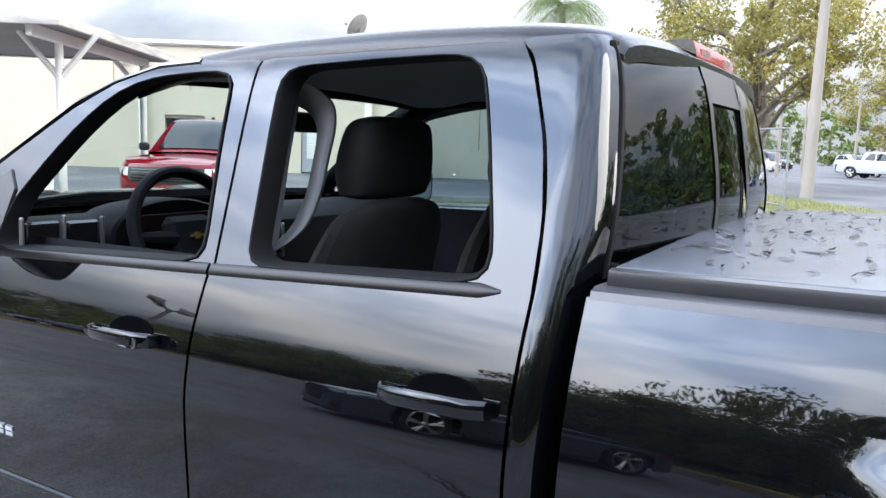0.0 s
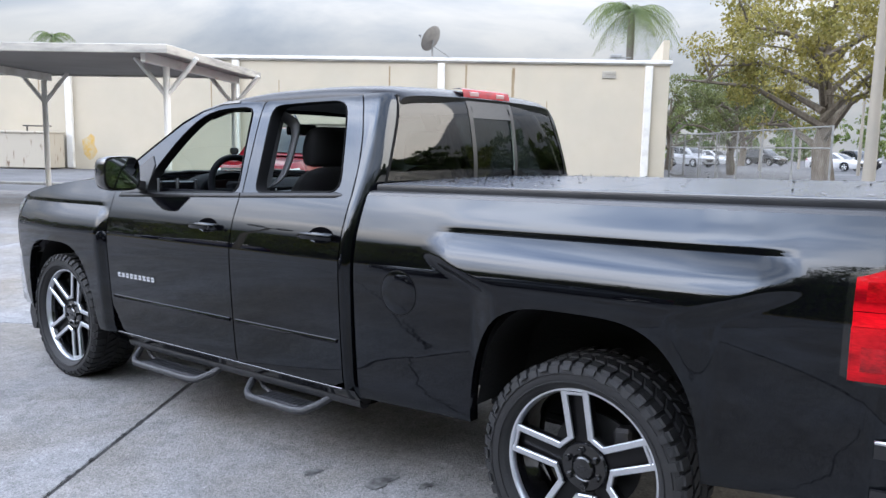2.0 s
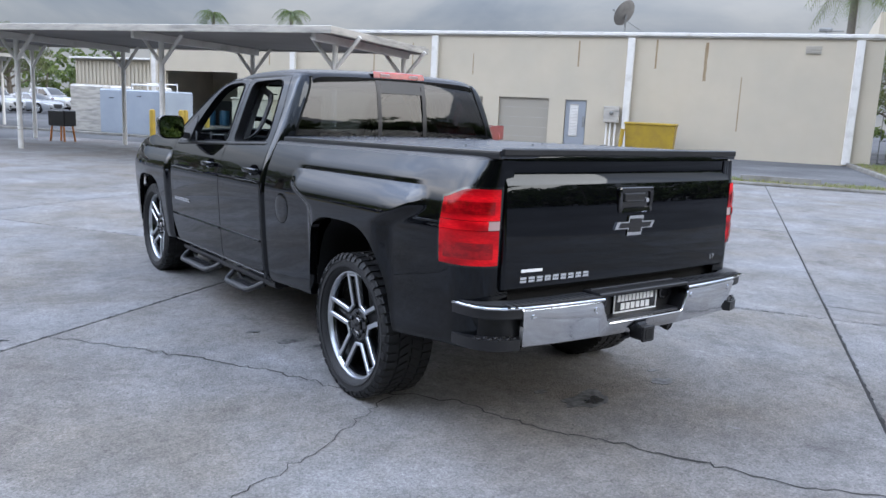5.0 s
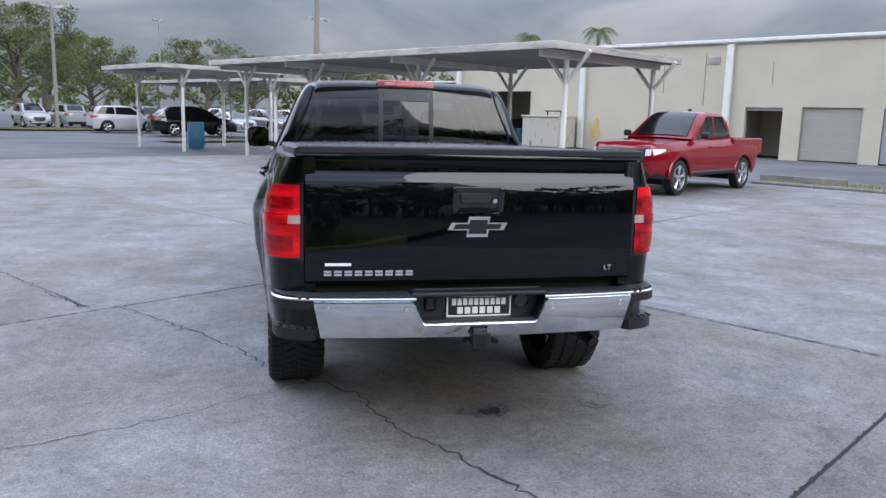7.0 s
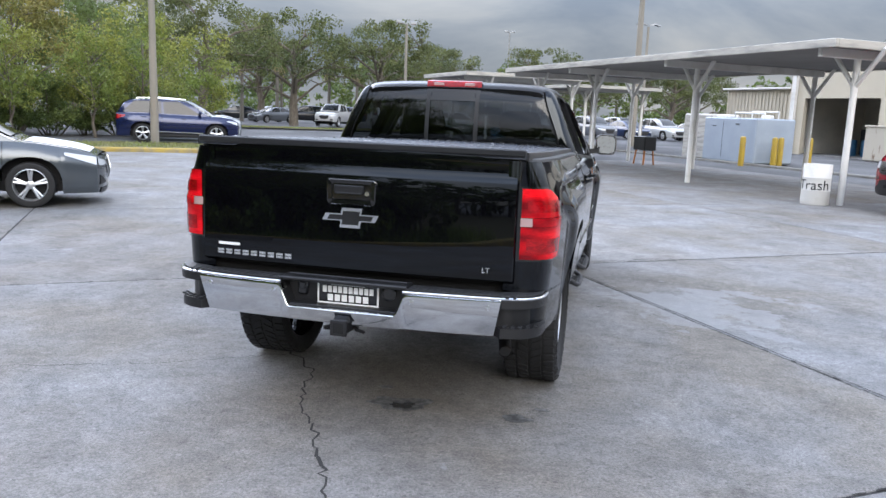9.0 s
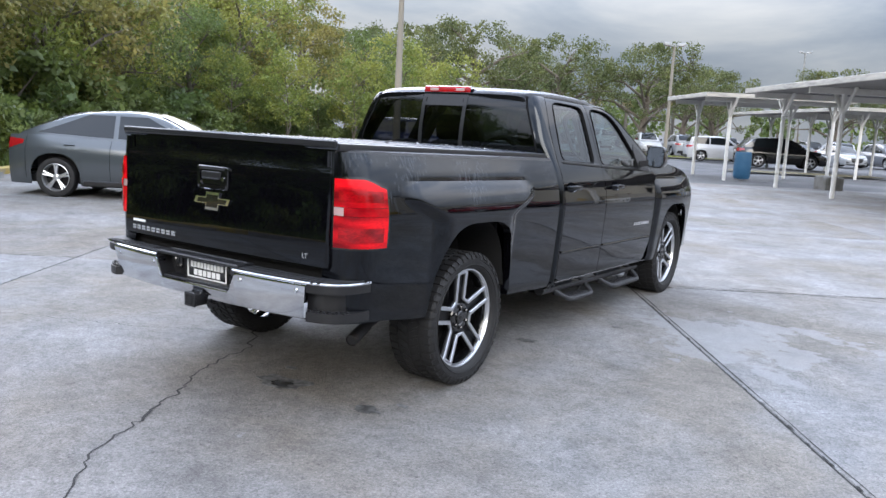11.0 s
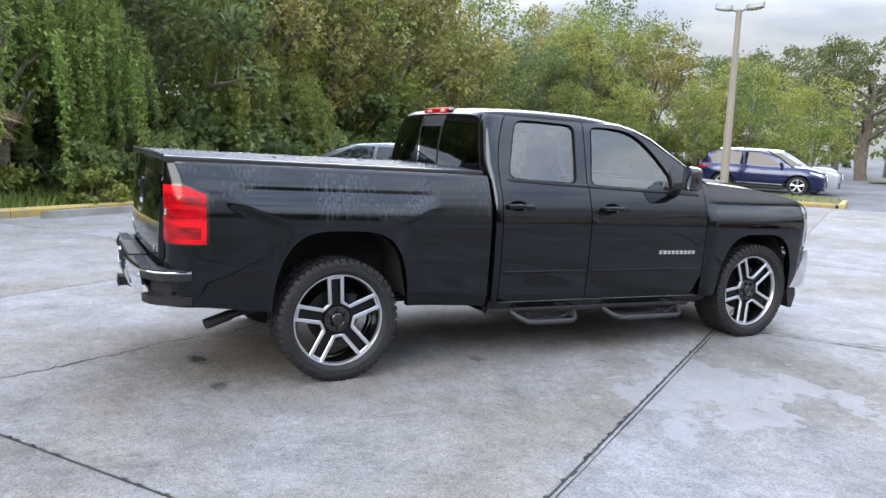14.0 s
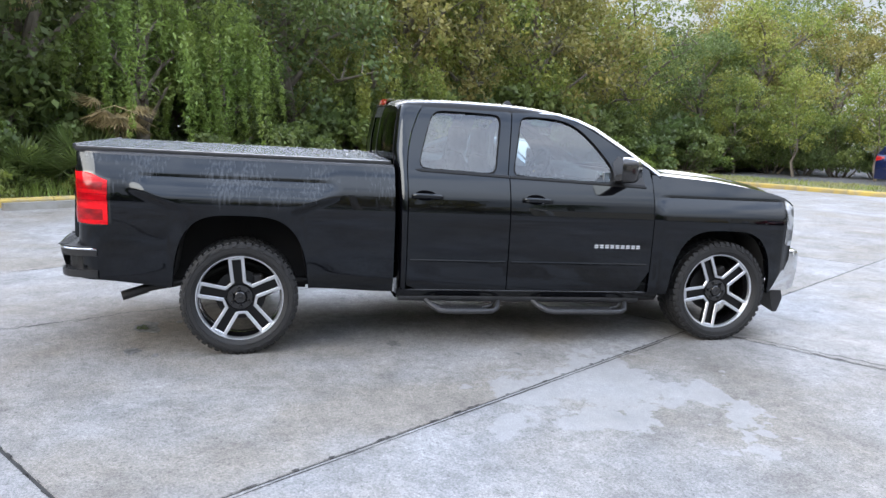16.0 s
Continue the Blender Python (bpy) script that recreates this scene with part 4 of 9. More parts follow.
    gate = Shape()
    gate.grid([[(x, y + bow(x) + (0.012 if abs(x) > 0.79 else 0.0), z) for y, z in prof] for x in xs])
    tail = part("tailgate", gate, BLACK_PAINT, truck, rake=True, lip=(0, 0.03, 0), clean=True)
    bez = Shape()
    o, i_ = rounded([(-0.120, 1.062), (0.120, 1.062), (0.126, 1.185), (-0.126, 1.185)], 0.02), rounded([(-0.098, 1.085), (0.098, 1.085), (0.100, 1.165), (-0.100, 1.165)], 0.02)
    bez.loft([[(a, -1.062, b) for a, b in o], [(a, -1.080, b) for a, b in o], [(a * 0.95, -1.084, 1.1235 + (b - 1.1235) * 0.93) for a, b in o], [(a, -1.082, b) for a, b in i_], [(a, -1.0745, b) for a, b in i_]], True, False)
    bez.prism(i_, lambda a, b, h: (a, h, b), -1.0745, -1.071)
    hb = part("tailgate_bezel", bez, GLOSS_BLACK, tail, "glossy black handle bezel", rake=True)
    lever = Shape().box((-0.012, -1.079, 1.137), (0.15, 0.012, 0.040), 0.005).box((-0.012, -1.081, 1.118), (0.13, 0.012, 0.008), 0.002)
    part("tailgate_handle", lever, BLACK_TRIM, hb, rake=True)
    part("tailgate_lock", Shape().lathe([(0.011, -1.083), (0.011, -1.070)], 16, "y", (0.080, 0, 1.120), True), CHROME, hb, rake=True)
    outer = part("tailgate_emblem", Shape().prism(emblem(0.285, 0.096), lambda a, b, h: (a, h, 1.00 + b), -1.086, -1.07), CHROME, tail, "bright-edged wide cross emblem", rake=True)
    part("emblem_face", Shape().prism(emblem(0.235, 0.066), lambda a, b, h: (a, h, 1.00 + b), -1.0885, -1.085), GLOSS_BLACK, outer, rake=True)
    gate_place = lambda z0, x0: (lambda a, b, h: (x0 + a, gate_y(z0 + b) + bow(x0 + a) - h, z0 + b))
    badge_bars("badge_bar", 9, 0.02, 0.0465, (0.034, 0.025), gate_place(0.788, -0.712), SILVER_BADGE, tail, "bright raised badge bars")
    badge_bars("dealer_bar", 1, 0.07, 0.1, (0.118, 0.013), gate_place(0.828, -0.715), WHITE_INK, tail, "white dealer sticker bar")
    letters("LT", 0.036, (0.645, gate_y(0.80) + bow(0.67) - 0.001, 0.785 - RAKE * (-2.06)), SILVER_BADGE, tail, "trim_badge")

    # dark plate added behind the tailgate's lower gap to keep light out
    part("tailgate_sill", Shape().box((0, -0.965, 0.71), (1.62, 0.03, 0.24), 0.004), LINER, truck, rake=True)

    # bed cover in four hinged boards
    cover = thing("bed_cover")
    cover.parent = truck
    ys = [-1.035, -0.51, 0.015, 0.54, 1.03]
    for k in range(4):
        a, b = ys[k] + 0.002, ys[k + 1] - 0.002
        sec = Shape()
        rings = []
        for y, dz in ((a, -0.004), (a + 0.003, 0.0), (b - 0.003, 0.0), (b, -0.004)):
            w_ = 0.865 - (0.035 * ((-0.35 - y) / 0.6) ** 1.6 if y < -0.35 else 0)
            rings.append([(-w_, y, 1.318), (-w_ - 0.003, y, 1.338), (-w_ + 0.012, y, 1.352 + dz), (-w_ * 0.5, y, 1.362 + dz), (0, y, 1.366 + dz), (w_ * 0.5, y, 1.362 + dz), (w_ - 0.012, y, 1.352 + dz), (w_ + 0.003, y, 1.338), (w_, y, 1.318)])
        sec.loft(rings)
        part("cover_board", sec, TONNEAU, cover, "wet grey-black cover board", rake=True)
    for s in (-1, 1):
        edge = Shape().loft([[(s * (0.866 - (0.035 * ((-0.35 - y) / 0.6) ** 1.6 if y < -0.35 else 0) + dx), y, 1.333 + dz) for dx, dz in ((-0.006, -0.018), (0.010, -0.018), (0.014, 0.0), (0.010, 0.015), (-0.006, 0.018))] for y in steps(-1.03, 1.03, 0.06)])
        part("cover_edge", edge, EDGE_TRIM, cover, "black aluminium edge", rake=True)
    part("cover_edge", Shape().box((0, -1.037, 1.345), (1.645, 0.022, 0.034), 0.006), EDGE_TRIM, cover, "black aluminium edge", rake=True)

    # wet leaves and twigs lying on the cover
    rnd = random.Random(77)
    lit = Shape()
    for k in range(260):
        x, y, q, l = rnd.uniform(-0.78, 0.78), rnd.uniform(-0.95, 0.98) if k < 110 else 1.0 - abs(rnd.gauss(0, 0.28)), rnd.uniform(0, math.tau), rnd.uniform(0.005, 0.02) * (1.6 if k % 9 == 0 else 1.0)
        z = 1.366 - 0.014 * (x / 0.85) ** 2
        c, n = math.cos(q) * l, math.sin(q) * l
        lit.add([(x - c, y - n, z), (x + n * 0.45, y - c * 0.45, z + 0.004), (x + c, y + n, z + rnd.uniform(0.001, 0.012)), (x - n * 0.45, y + c * 0.45, z + 0.003)], [(0, 1, 2, 3)])
    part("leaf_litter", lit, shader("wet_leaf", (0.0084, 0.007, 0.0056), rough=0.4, vary=0.5, island=True), cover, "small wet dark leaves and twigs", rake=True)["kind"] = "stuff"

    # rear bumper
    bump = thing("rear_bumper")
    bump.parent = truck
    by = lambda x: -1.205 + 0.055 * (abs(x) / 0.8) ** 2.4
    zt = lambda x: 0.572 + 0.108 * ease(0.262, 0.318, abs(x))
    chrome = Shape()
    xs = sorted(set(steps(-0.76, 0.76, 0.05) + [q * k for k in (-1, 1) for q in (0.255, 0.262, 0.275, 0.29, 0.305, 0.318, 0.325)]))
    rows = []
    for x in xs:
        t_, b_ = zt(x), 0.497
        rows.append([(x * (1 - 0.045 * (1 - f) * (abs(x) > 0.6)), by(x) + d, b_ + (t_ - b_) * f) for f, d in ((0, 0.06), (0.0, 0.034), (0.03, 0.026), (0.10, 0.022), (0.5, 0.008), (0.90, -0.004), (0.96, -0.002), (1.0, 0.008), (1.0, 0.05))])
    chrome.grid(rows)
    part("bumper_face", chrome, CHROME, bump, "chrome bumper face", rake=True)
    turn = [(0.76, -1.157), (0.81, -1.145), (0.86, -1.124), (0.90, -1.092), (0.928, -1.045), (0.942, -0.98), (0.946, -0.90)]
    for s in (-1, 1):
        line = [(x, by(x) - 0.006) for x in steps(0.305, 0.74, 0.05)] + turn
        part("bumper_rim", Shape().loft([[(s * (x + dx * ease(0.80, 0.94, x)), y - dx * (1 - ease(0.84, 0.94, x)), 0.688 + dz) for dx, dz in ((0, -0.010), (0.005, -0.006), (0.005, 0.0), (0.0, 0.004), (-0.008, 0.0045), (-0.008, -0.010))] for x, y in line]), CHROME, bump, "chrome top rim", rake=True)
        shell = Shape()
        inner = [(0.72, -1.10), (0.72, -0.90)]
        for z0, z1, g in ((0.640, 0.684, 0.0), (0.540, 0.642, 0.055), (0.497, 0.545, 0.004)):
            ring = [(x - g * ease(0.78, 0.90, x), y + g * (1 - 0.7 * ease(0.88, 0.95, x))) for x, y in turn] + list(reversed(inner))
            shell.loft([[(s * x, y, z) for x, y in ring] for z in (z0, z0 + 0.004, z1)])
        ce = part("bumper_corner", shell, BLACK_TRIM, bump, "black moulded corner step", rake=True)
        tread = Shape()
        for k in range(5):
            for j in range(2):
                tread.box((s * (0.775 + 0.034 * k), -1.128 + 0.010 * k * k / 2.2 + 0.028 * j, 0.547), (0.022, 0.014, 0.010), 0.003)
        part("corner_tread", tread, BLACK_TRIM, ce, rake=True)
        for x in (0.345, 0.70):
            part("parking_sensor", Shape().lathe([(0.011, by(x) - 0.002), (0.010, by(x) - 0.005), (0.001, by(x) - 0.006)], 20, "y", (s * x, 0, 0.640)), SILVER_BADGE, bump, rake=True)
            part("sensor_ring", Shape().lathe([(0.0135, by(x) + 0.002), (0.0135, by(x) - 0.004), (0.0115, by(x) - 0.004)], 20, "y", (s * x, 0, 0.640)), CHROME, bump, rake=True)
        pad = Shape()
        deck = [(x, by(x) + 0.008) for x in (0.31, 0.45, 0.6, 0.74)] + [(x - 0.012, y + 0.010) for x, y in turn[1:]] + [(0.90, -0.90), (0.82, -1.02), (0.74, -1.06), (0.31, -1.075)]
        pad.loft([[(s * x, y, z) for x, y in deck] for z in (0.66, 0.694, 0.699)])
        for k in range(15):
            pad.box((s * (0.345 + 0.034 * k), -1.128 + 0.0, 0.700), (0.015, 0.065, 0.005), 0.0015)
        part("step_pad", pad, STEP_PAD, bump, "ribbed charcoal step pad", rake=True)
    well = Shape()
    well.box((0, -1.105, 0.640), (0.60, 0.012, 0.15), 0.003).box((0, -1.14, 0.575), (0.56, 0.09, 0.012), 0.003).box((0, -1.13, 0.700), (0.64, 0.12, 0.02), 0.006)
    for s in (-1, 1):
        well.loft([[(s * 0.318, -1.20, 0.69), (s * 0.318, -1.10, 0.69), (s * 0.33, -1.10, 0.69), (s * 0.33, -1.20, 0.69)], [(s * 0.262, -1.20, 0.57), (s * 0.262, -1.10, 0.57), (s * 0.275, -1.10, 0.57), (s * 0.275, -1.20, 0.57)]])
    part("plate_recess", well, BLACK_TRIM, bump, rake=True)
    part("trailer_socket", Shape().lathe([(0.036, -1.112), (0.036, -1.128), (0.028, -1.13), (0.028, -1.126), (0.001, -1.126)], 28, "y", (0.215, 0, 0.655)), GLOSS_BLACK, bump, rake=True)
    part("trailer_plug", Shape().box((-0.225, -1.118, 0.655), (0.055, 0.02, 0.085), 0.012).box((-0.225, -1.13, 0.66), (0.03, 0.012, 0.035), 0.004), GLOSS_BLACK, bump, rake=True)
    plate = thing("number_plate")
    plate.parent = bump
    part("plate_panel", Shape().box((0.008, -1.118, 0.630), (0.312, 0.006, 0.125), 0.002), GLOSS_BLACK, plate, "black dealer plate", rake=True)
    edge = Shape()
    for c, sz in (((0.008, -1.122, 0.688), (0.312, 0.008, 0.008)), ((0.008, -1.122, 0.584), (0.312, 0.008, 0.008)), ((-0.144, -1.122, 0.636), (0.008, 0.008, 0.096)), ((0.160, -1.122, 0.636), (0.008, 0.008, 0.096))):
        edge.box(c, sz, 0.002)
    part("plate_frame", edge, WHITE_INK, plate, "white plate frame", rake=True)
    part("plate_bar", Shape().box((0.008, -1.122, 0.677), (0.17, 0.003, 0.006)), WHITE_INK, plate, "plain white printed bar", rake=True)
    for n_, z_, w_ in ((10, 0.652, 0.0265), (6, 0.611, 0.036)):
        for k in range(n_):
            part("plate_bar", Shape().box((0.008 + (k - (n_ - 1) / 2) * w_, -1.122, z_), (w_ * 0.74, 0.003, 0.032)), WHITE_INK, plate, rake=True)
    hitch = Shape().box((0, -1.10, 0.488), (0.075, 0.24, 0.07), 0.008)
    hitch.box((0, -1.222, 0.488), (0.084, 0.014, 0.078), 0.004).box((0, -1.05, 0.505), (0.9, 0.07, 0.06), 0.02)
    for s in (-1, 1):
        hitch.tube([(s * 0.05, -1.14, 0.48), (s * 0.09, -1.18, 0.475), (s * 0.10, -1.15, 0.46), (s * 0.05, -1.12, 0.46)], 0.008, 6)
    part("hitch_receiver", hitch, BLACK_TRIM, truck, "square black tow receiver", rake=True)
    # black plate on the solid receiver stands in for its shaded hollow
    part("hitch_socket", Shape().box((0, -1.2295, 0.488), (0.052, 0.004, 0.052), 0.001), LINER, truck, rake=True)

    # cab shell: roof, back wall, glass
    crown = curve([1.105, 1.14, 1.21, 1.33, 1.6, 1.9, 2.15, 2.35, 2.48], [1.752, 1.779, 1.799, 1.810, 1.818, 1.816, 1.800, 1.768, 1.735])
    rows = []
    for y in [1.105, 1.112, 1.12, 1.13, 1.15, 1.18] + steps(1.22, 2.40, 0.06):
        rise = crown(y)
        inset = 0.06 * (1 - ease(1.09, 1.26, y))
        row = []
        for k in range(-16, 17):
            q = k / 16
            x = (0.708 - inset) * math.copysign(1 - (1 - abs(q)) ** 1.35, q)
            drop = (0.030 * abs(q) ** 2.2 + 0.034 * (1 - math.sqrt(max(0.0, 1 - (max(0.0, abs(q) - 0.72) / 0.28) ** 2)))) * (0.6 + 0.4 * ease(1.09, 1.24, y))
            front = 0.10 * (1 - q * q) * ease(1.9, 2.40, y)
            back = -0.028 * (1 - q * q) * (1 - ease(1.1, 1.35, y))
            row.append((x, y + front + back, rise - drop))
        rows.append(row)
    part("roof", Shape().grid(rows), WET_ROOF, truck, rake=True, lip=(0, 0, -0.032), clean=True)
    part("cab_back", Shape().box((0, 1.115, 0.88), (1.70, 0.05, 0.90), 0.01), BLACK_PAINT, truck, rake=True)
    part("cab_floor", Shape().box((0, 2.1, 0.46), (1.78, 1.98, 0.06), 0.01), LINER, truck, rake=True)
    half = lambda z: 0.794 - 0.137 * ease(1.30, 1.78, z)
    gy = lambda x, z: yr(z) - 0.005 - 0.046 * (1 - (x / half(z)) ** 2)
    rear_window = thing("rear_window")
    rear_window.parent = truck
    for lo, hi in ((-1, -0.24), (0.24, 1)):
        panes = Shape().grid([[(x, gy(x, z), z) for z in steps(1.322, 1.738, 0.04) for x in [half(z) * lo + (half(z) * hi - half(z) * lo) * k / 8]] for k in range(9)])
        part("fixed_pane", panes, DARK_GLASS, rear_window, "dark privacy glass", rake=True)
    frame_ = Shape()
    for z0, z1 in ((1.655, 1.738), (1.322, 1.352)):
        frame_.grid([[(x, gy(x, z) - 0.002, z) for z in (z0, z1)] for x in steps(-0.198, 0.198, 0.04)])
    for s in (-1, 1):
        frame_.grid([[(s * x, gy(x, z) - 0.003, z) for z in steps(1.322, 1.738, 0.05)] for x in (0.168, 0.198)])
    part("slider_frame", frame_, BLACK_TRIM, rear_window, "black sliding pane surround", rake=True)
    part("sliding_pane", Shape().grid([[(x, gy(x, z) + 0.006, z) for z in steps(1.345, 1.662, 0.04)] for x in steps(-0.172, 0.172, 0.04)]), DARK_GLASS, rear_window, "dark sliding pane", rake=True)
    sealing = Shape()
    loop = [(half(z) * k, z) for k, zs_ in ((1, steps(1.322, 1.738, 0.04)), (-1, list(reversed(steps(1.322, 1.738, 0.04))))) for z in zs_]
    sealing.grid([[(x * f, gy(x * f, z) + d, 1.542 + (z - 1.542) * f2) for x, z in loop + loop[:1]] for f, f2, d in ((1.008, 1.012, 0.004), (1.004, 1.006, -0.004), (0.988, 0.972, -0.003))])
    part("window_gasket", sealing, SEAL, rear_window, rake=True)
    lamp = Shape()
    lamp.grid([[(x, 1.135 - 0.028 * (1 - (x / 0.75) ** 2) + d, z + 0.0 * x) for d, z in ((0.05, 1.800), (0.0, 1.802), (-0.014, 1.795), (-0.022, 1.775), (-0.024, 1.755), (-0.012, 1.742), (0.01, 1.742))] for x in steps(-0.205, 0.205, 0.03)])
    stop = part("stop_lamp", lamp, DEEP_RED, truck, "red high stop lamp", rake=True)
    for x in (-0.115, 0.115):
        part("cargo_lens", Shape().box((x, 1.135 - 0.028 - 0.021, 1.774), (0.075, 0.006, 0.020), 0.002), CLEAR_LENS, stop, "clear cargo lamp lens", rake=True)
    part("roof_aerial", Shape().loft([[(dx * w_, 2.13 + dy * l_, 1.80 + z) for dx, dy in ((-1, -1), (1, -1), (1, 1), (-1, 1))] for z, w_, l_ in ((0.0, 0.022, 0.06), (0.03, 0.012, 0.035), (0.055, 0.004, 0.012))]), BLACK_TRIM, truck, "small fin aerial", rake=True)

    # windscreen, bonnet and nose
    rows = []
    for k in range(11):
        t = k / 10
        z = 1.742 - 0.412 * t
        w_ = WIDTH(z) - 0.05
        rows.append([(w_ * q, 2.40 + 0.66 * t + (0.10 + 0.10 * t) * (1 - q * q), z + 0.02 * (1 - q * q) * (1 - t)) for q in [j / 8 for j in range(-8, 9)]])
    ob = part("windscreen", Shape().grid(rows), CLEAR_GLASS, truck, "clear windscreen", rake=True)
    ob.visible_shadow = False
    cowl = Shape()
    cowl.grid([[(0.90 * q, 3.03 + 0.2 * (1 - q * q) + dy, 1.335 + dz) for dy, dz in ((-0.02, -0.005), (0.03, -0.012), (0.09, -0.004))] for q in [j / 8 for j in range(-8, 9)]])
    part("cowl", cowl, BLACK_TRIM, truck, rake=True)
    for a, b in (((-0.7, 3.12, 1.35), (0.02, 3.22, 1.362)), ((-0.05, 3.24, 1.352), (0.62, 3.14, 1.358))):
        part("wiper", Shape().tube([a, ((a[0] + b[0]) / 2, (a[1] + b[1]) / 2, (a[2] + b[2]) / 2 + 0.015), b], 0.008, 6), BLACK_TRIM, truck, rake=True)
    hz = curve([3.06, 3.2, 3.55, 3.88, 4.1, 4.25, 4.36, 4.42], [1.352, 1.345, 1.325, 1.288, 1.252, 1.215, 1.165, 1.10])
    rows = []
    for y in steps(3.07, 4.42, 0.045):
        row = []
        for k in range(-14, 15):
            q = k / 14
            w_ = 0.895 - 0.055 * max(0, (y - 3.5) / 0.75) ** 2
            dome = 0.022 * (ease(0.72, 0.60, abs(q)) - 0.6 * ease(0.42, 0.30, abs(q))) * ease(3.05, 3.3, y) + 0.018 * (1 - q * q)
            shift = (0.12 * (1 - q * q) if y < 3.3 else 0.12 * (1 - q * q) * (1 - 0.6 * ease(3.3, 4.2, y)))
            row.append((w_ * q, y + shift - (0.10 * q * q if y > 4.2 else 0.10 * q * q * ease(3.3, 4.2, y)), hz(y) + dome - 0.035 * ease(0.9, 1.0, abs(q))))
        rows.append(row)
    part("bonnet", Shape().grid(rows), BLACK_PAINT, truck, rake=True, lip=(0, 0, -0.03), clean=True)
    nose = Shape()
    fy = lambda x: 4.47 - 0.20 * (abs(x) / 0.88) ** 2
    nose.grid([[(x, fy(x) - 0.01 * (z > 1.0), z) for z in (0.74, 0.90, 1.05, 1.16)] for x in steps(-0.60, 0.60, 0.1)])
    part("grille", nose, CHROME, truck, "bright front grille", rake=True)
    for s in (-1, 1):
        lampf = Shape()
        lampf.grid([[(s * x, y, z) for z in (0.80, 0.86, 0.98, 1.08, 1.155)] for x, y in ((0.60, 4.375), (0.70, 4.345), (0.80, 4.30), (0.86, 4.24), (0.885, 4.20))])
        hl = part("head_lamp", lampf, HEAD_LENS, truck, "clear head lamp", rake=True)
        cheek = side_panel([(y, 0) for y in steps(4.165, 4.25, 0.02)], s, lambda y: 0.84 + 0.02 * ease(4.20, 4.165, y), lambda y: 1.15 + 0.04 * ease(4.25, 4.17, y), None, grow=0.004)
        part("lamp_cheek", cheek, HEAD_LENS, hl, rake=True, clean=True)
        part("indicator_lens", Shape().box((s * 0.872, 4.232, 1.10), (0.02, 0.045, 0.06), 0.008), shader("amber_lens", (0.49, 0.14, 0.021), rough=0.15, coat=1.0), hl, "amber side marker", rake=True)
    fb = Shape()
    rows = []
    for k in range(-20, 21):
        q = k / 20
        x = 0.93 * math.copysign(min(abs(q) * 1.08, 1), q)
        y = 4.49 - 0.16 * (abs(x) / 0.93) ** 2 if abs(q) < 0.93 else 4.33 - 0.23 * (abs(q) - 0.93) / 0.07
        rows.append([(x, y + d, z) for d, z in ((-0.05, 0.80), (0.0, 0.795), (0.015, 0.76), (0.012, 0.62), (-0.01, 0.50), (-0.05, 0.475))])
    fb.grid(rows)
    part("front_bumper", fb, CHROME, truck, "chrome front bumper", rake=True)
    dam = Shape()
    dam.loft([[(x, (4.38 - 0.15 * (x / 0.9) ** 2) + d, z) for d, z in ((0, 0.48), (0.02, 0.40), (-0.02, 0.29), (-0.06, 0.29), (-0.10, 0.48))] for x in steps(-0.90, 0.90, 0.1)])
    part("air_dam", dam, BLACK_TRIM, truck, "black plastic air dam", rake=True)

    # underside
    und = Shape()
    for s in (-1, 1):
        und.box((s * 0.42, 1.95, 0.49), (0.09, 4.9, 0.13), 0.01)
        und.box((s * 0.58, 0.1, 0.43), (0.06, 1.0, 0.03), 0.005)
    und.box((0, 2.9, 0.42), (0.5, 1.6, 0.25), 0.05).box((0.0, 0.9, 0.5), (0.6, 0.9, 0.2), 0.05)
    part("chassis", und, LINER, truck)
    part("rear_axle", Shape().tube([(-0.75, 0, HUB_Z), (-0.12, 0, HUB_Z), (0.12, 0, HUB_Z), (0.75, 0, HUB_Z)], [0.045, 0.05, 0.05, 0.045], 12).lathe([(0.001, -0.16), (0.10, -0.12), (0.16, 0), (0.10, 0.12), (0.001, 0.16)], 20, "x", (0, 0, HUB_Z)), STEEL_DARK, truck)
    part("bed_floor", Shape().box((0, 0.0, 0.80), (1.15, 1.95, 0.55), 0.02).box((0, 0.0, 1.18), (1.7, 1.95, 0.20), 0.02), LINER, truck, rake=True)
    pipe = Shape().tube([(0.50, 0.9, 0.42), (0.60, 0.35, 0.46), (0.62, 0.0, 0.60), (0.64, -0.35, 0.46), (0.70, -0.60, 0.43), (0.735, -0.76, 0.385)], 0.027, 14, False)
    part("exhaust_pipe", pipe, STEEL_DARK, truck, "weathered steel exhaust")
    part("exhaust_tip", Shape().tube([(0.705, -0.63, 0.422), (0.740, -0.79, 0.378)], 0.033, 18, False).tube([(0.739, -0.785, 0.379), (0.71, -0.65, 0.415)], 0.029, 18), STEEL_DARK, truck)

    # cabin
    build_cabin(truck)
    # wheels
    first = build_wheel()
    first.parent = truck
    first.matrix_basis = pose(TRACK, 0, HUB_Z)
    for x, y, turn, spin in ((-TRACK, 0, 180, 8), (TRACK, WHEELBASE, 0, 24), (-TRACK, WHEELBASE, 180, -20)):
        copy_thing(first, pose(x, y, HUB_Z, 0, 0, turn) @ pose(0, 0, 0, spin))
    first.matrix_basis = pose(TRACK, 0, HUB_Z, 5)
    return truck


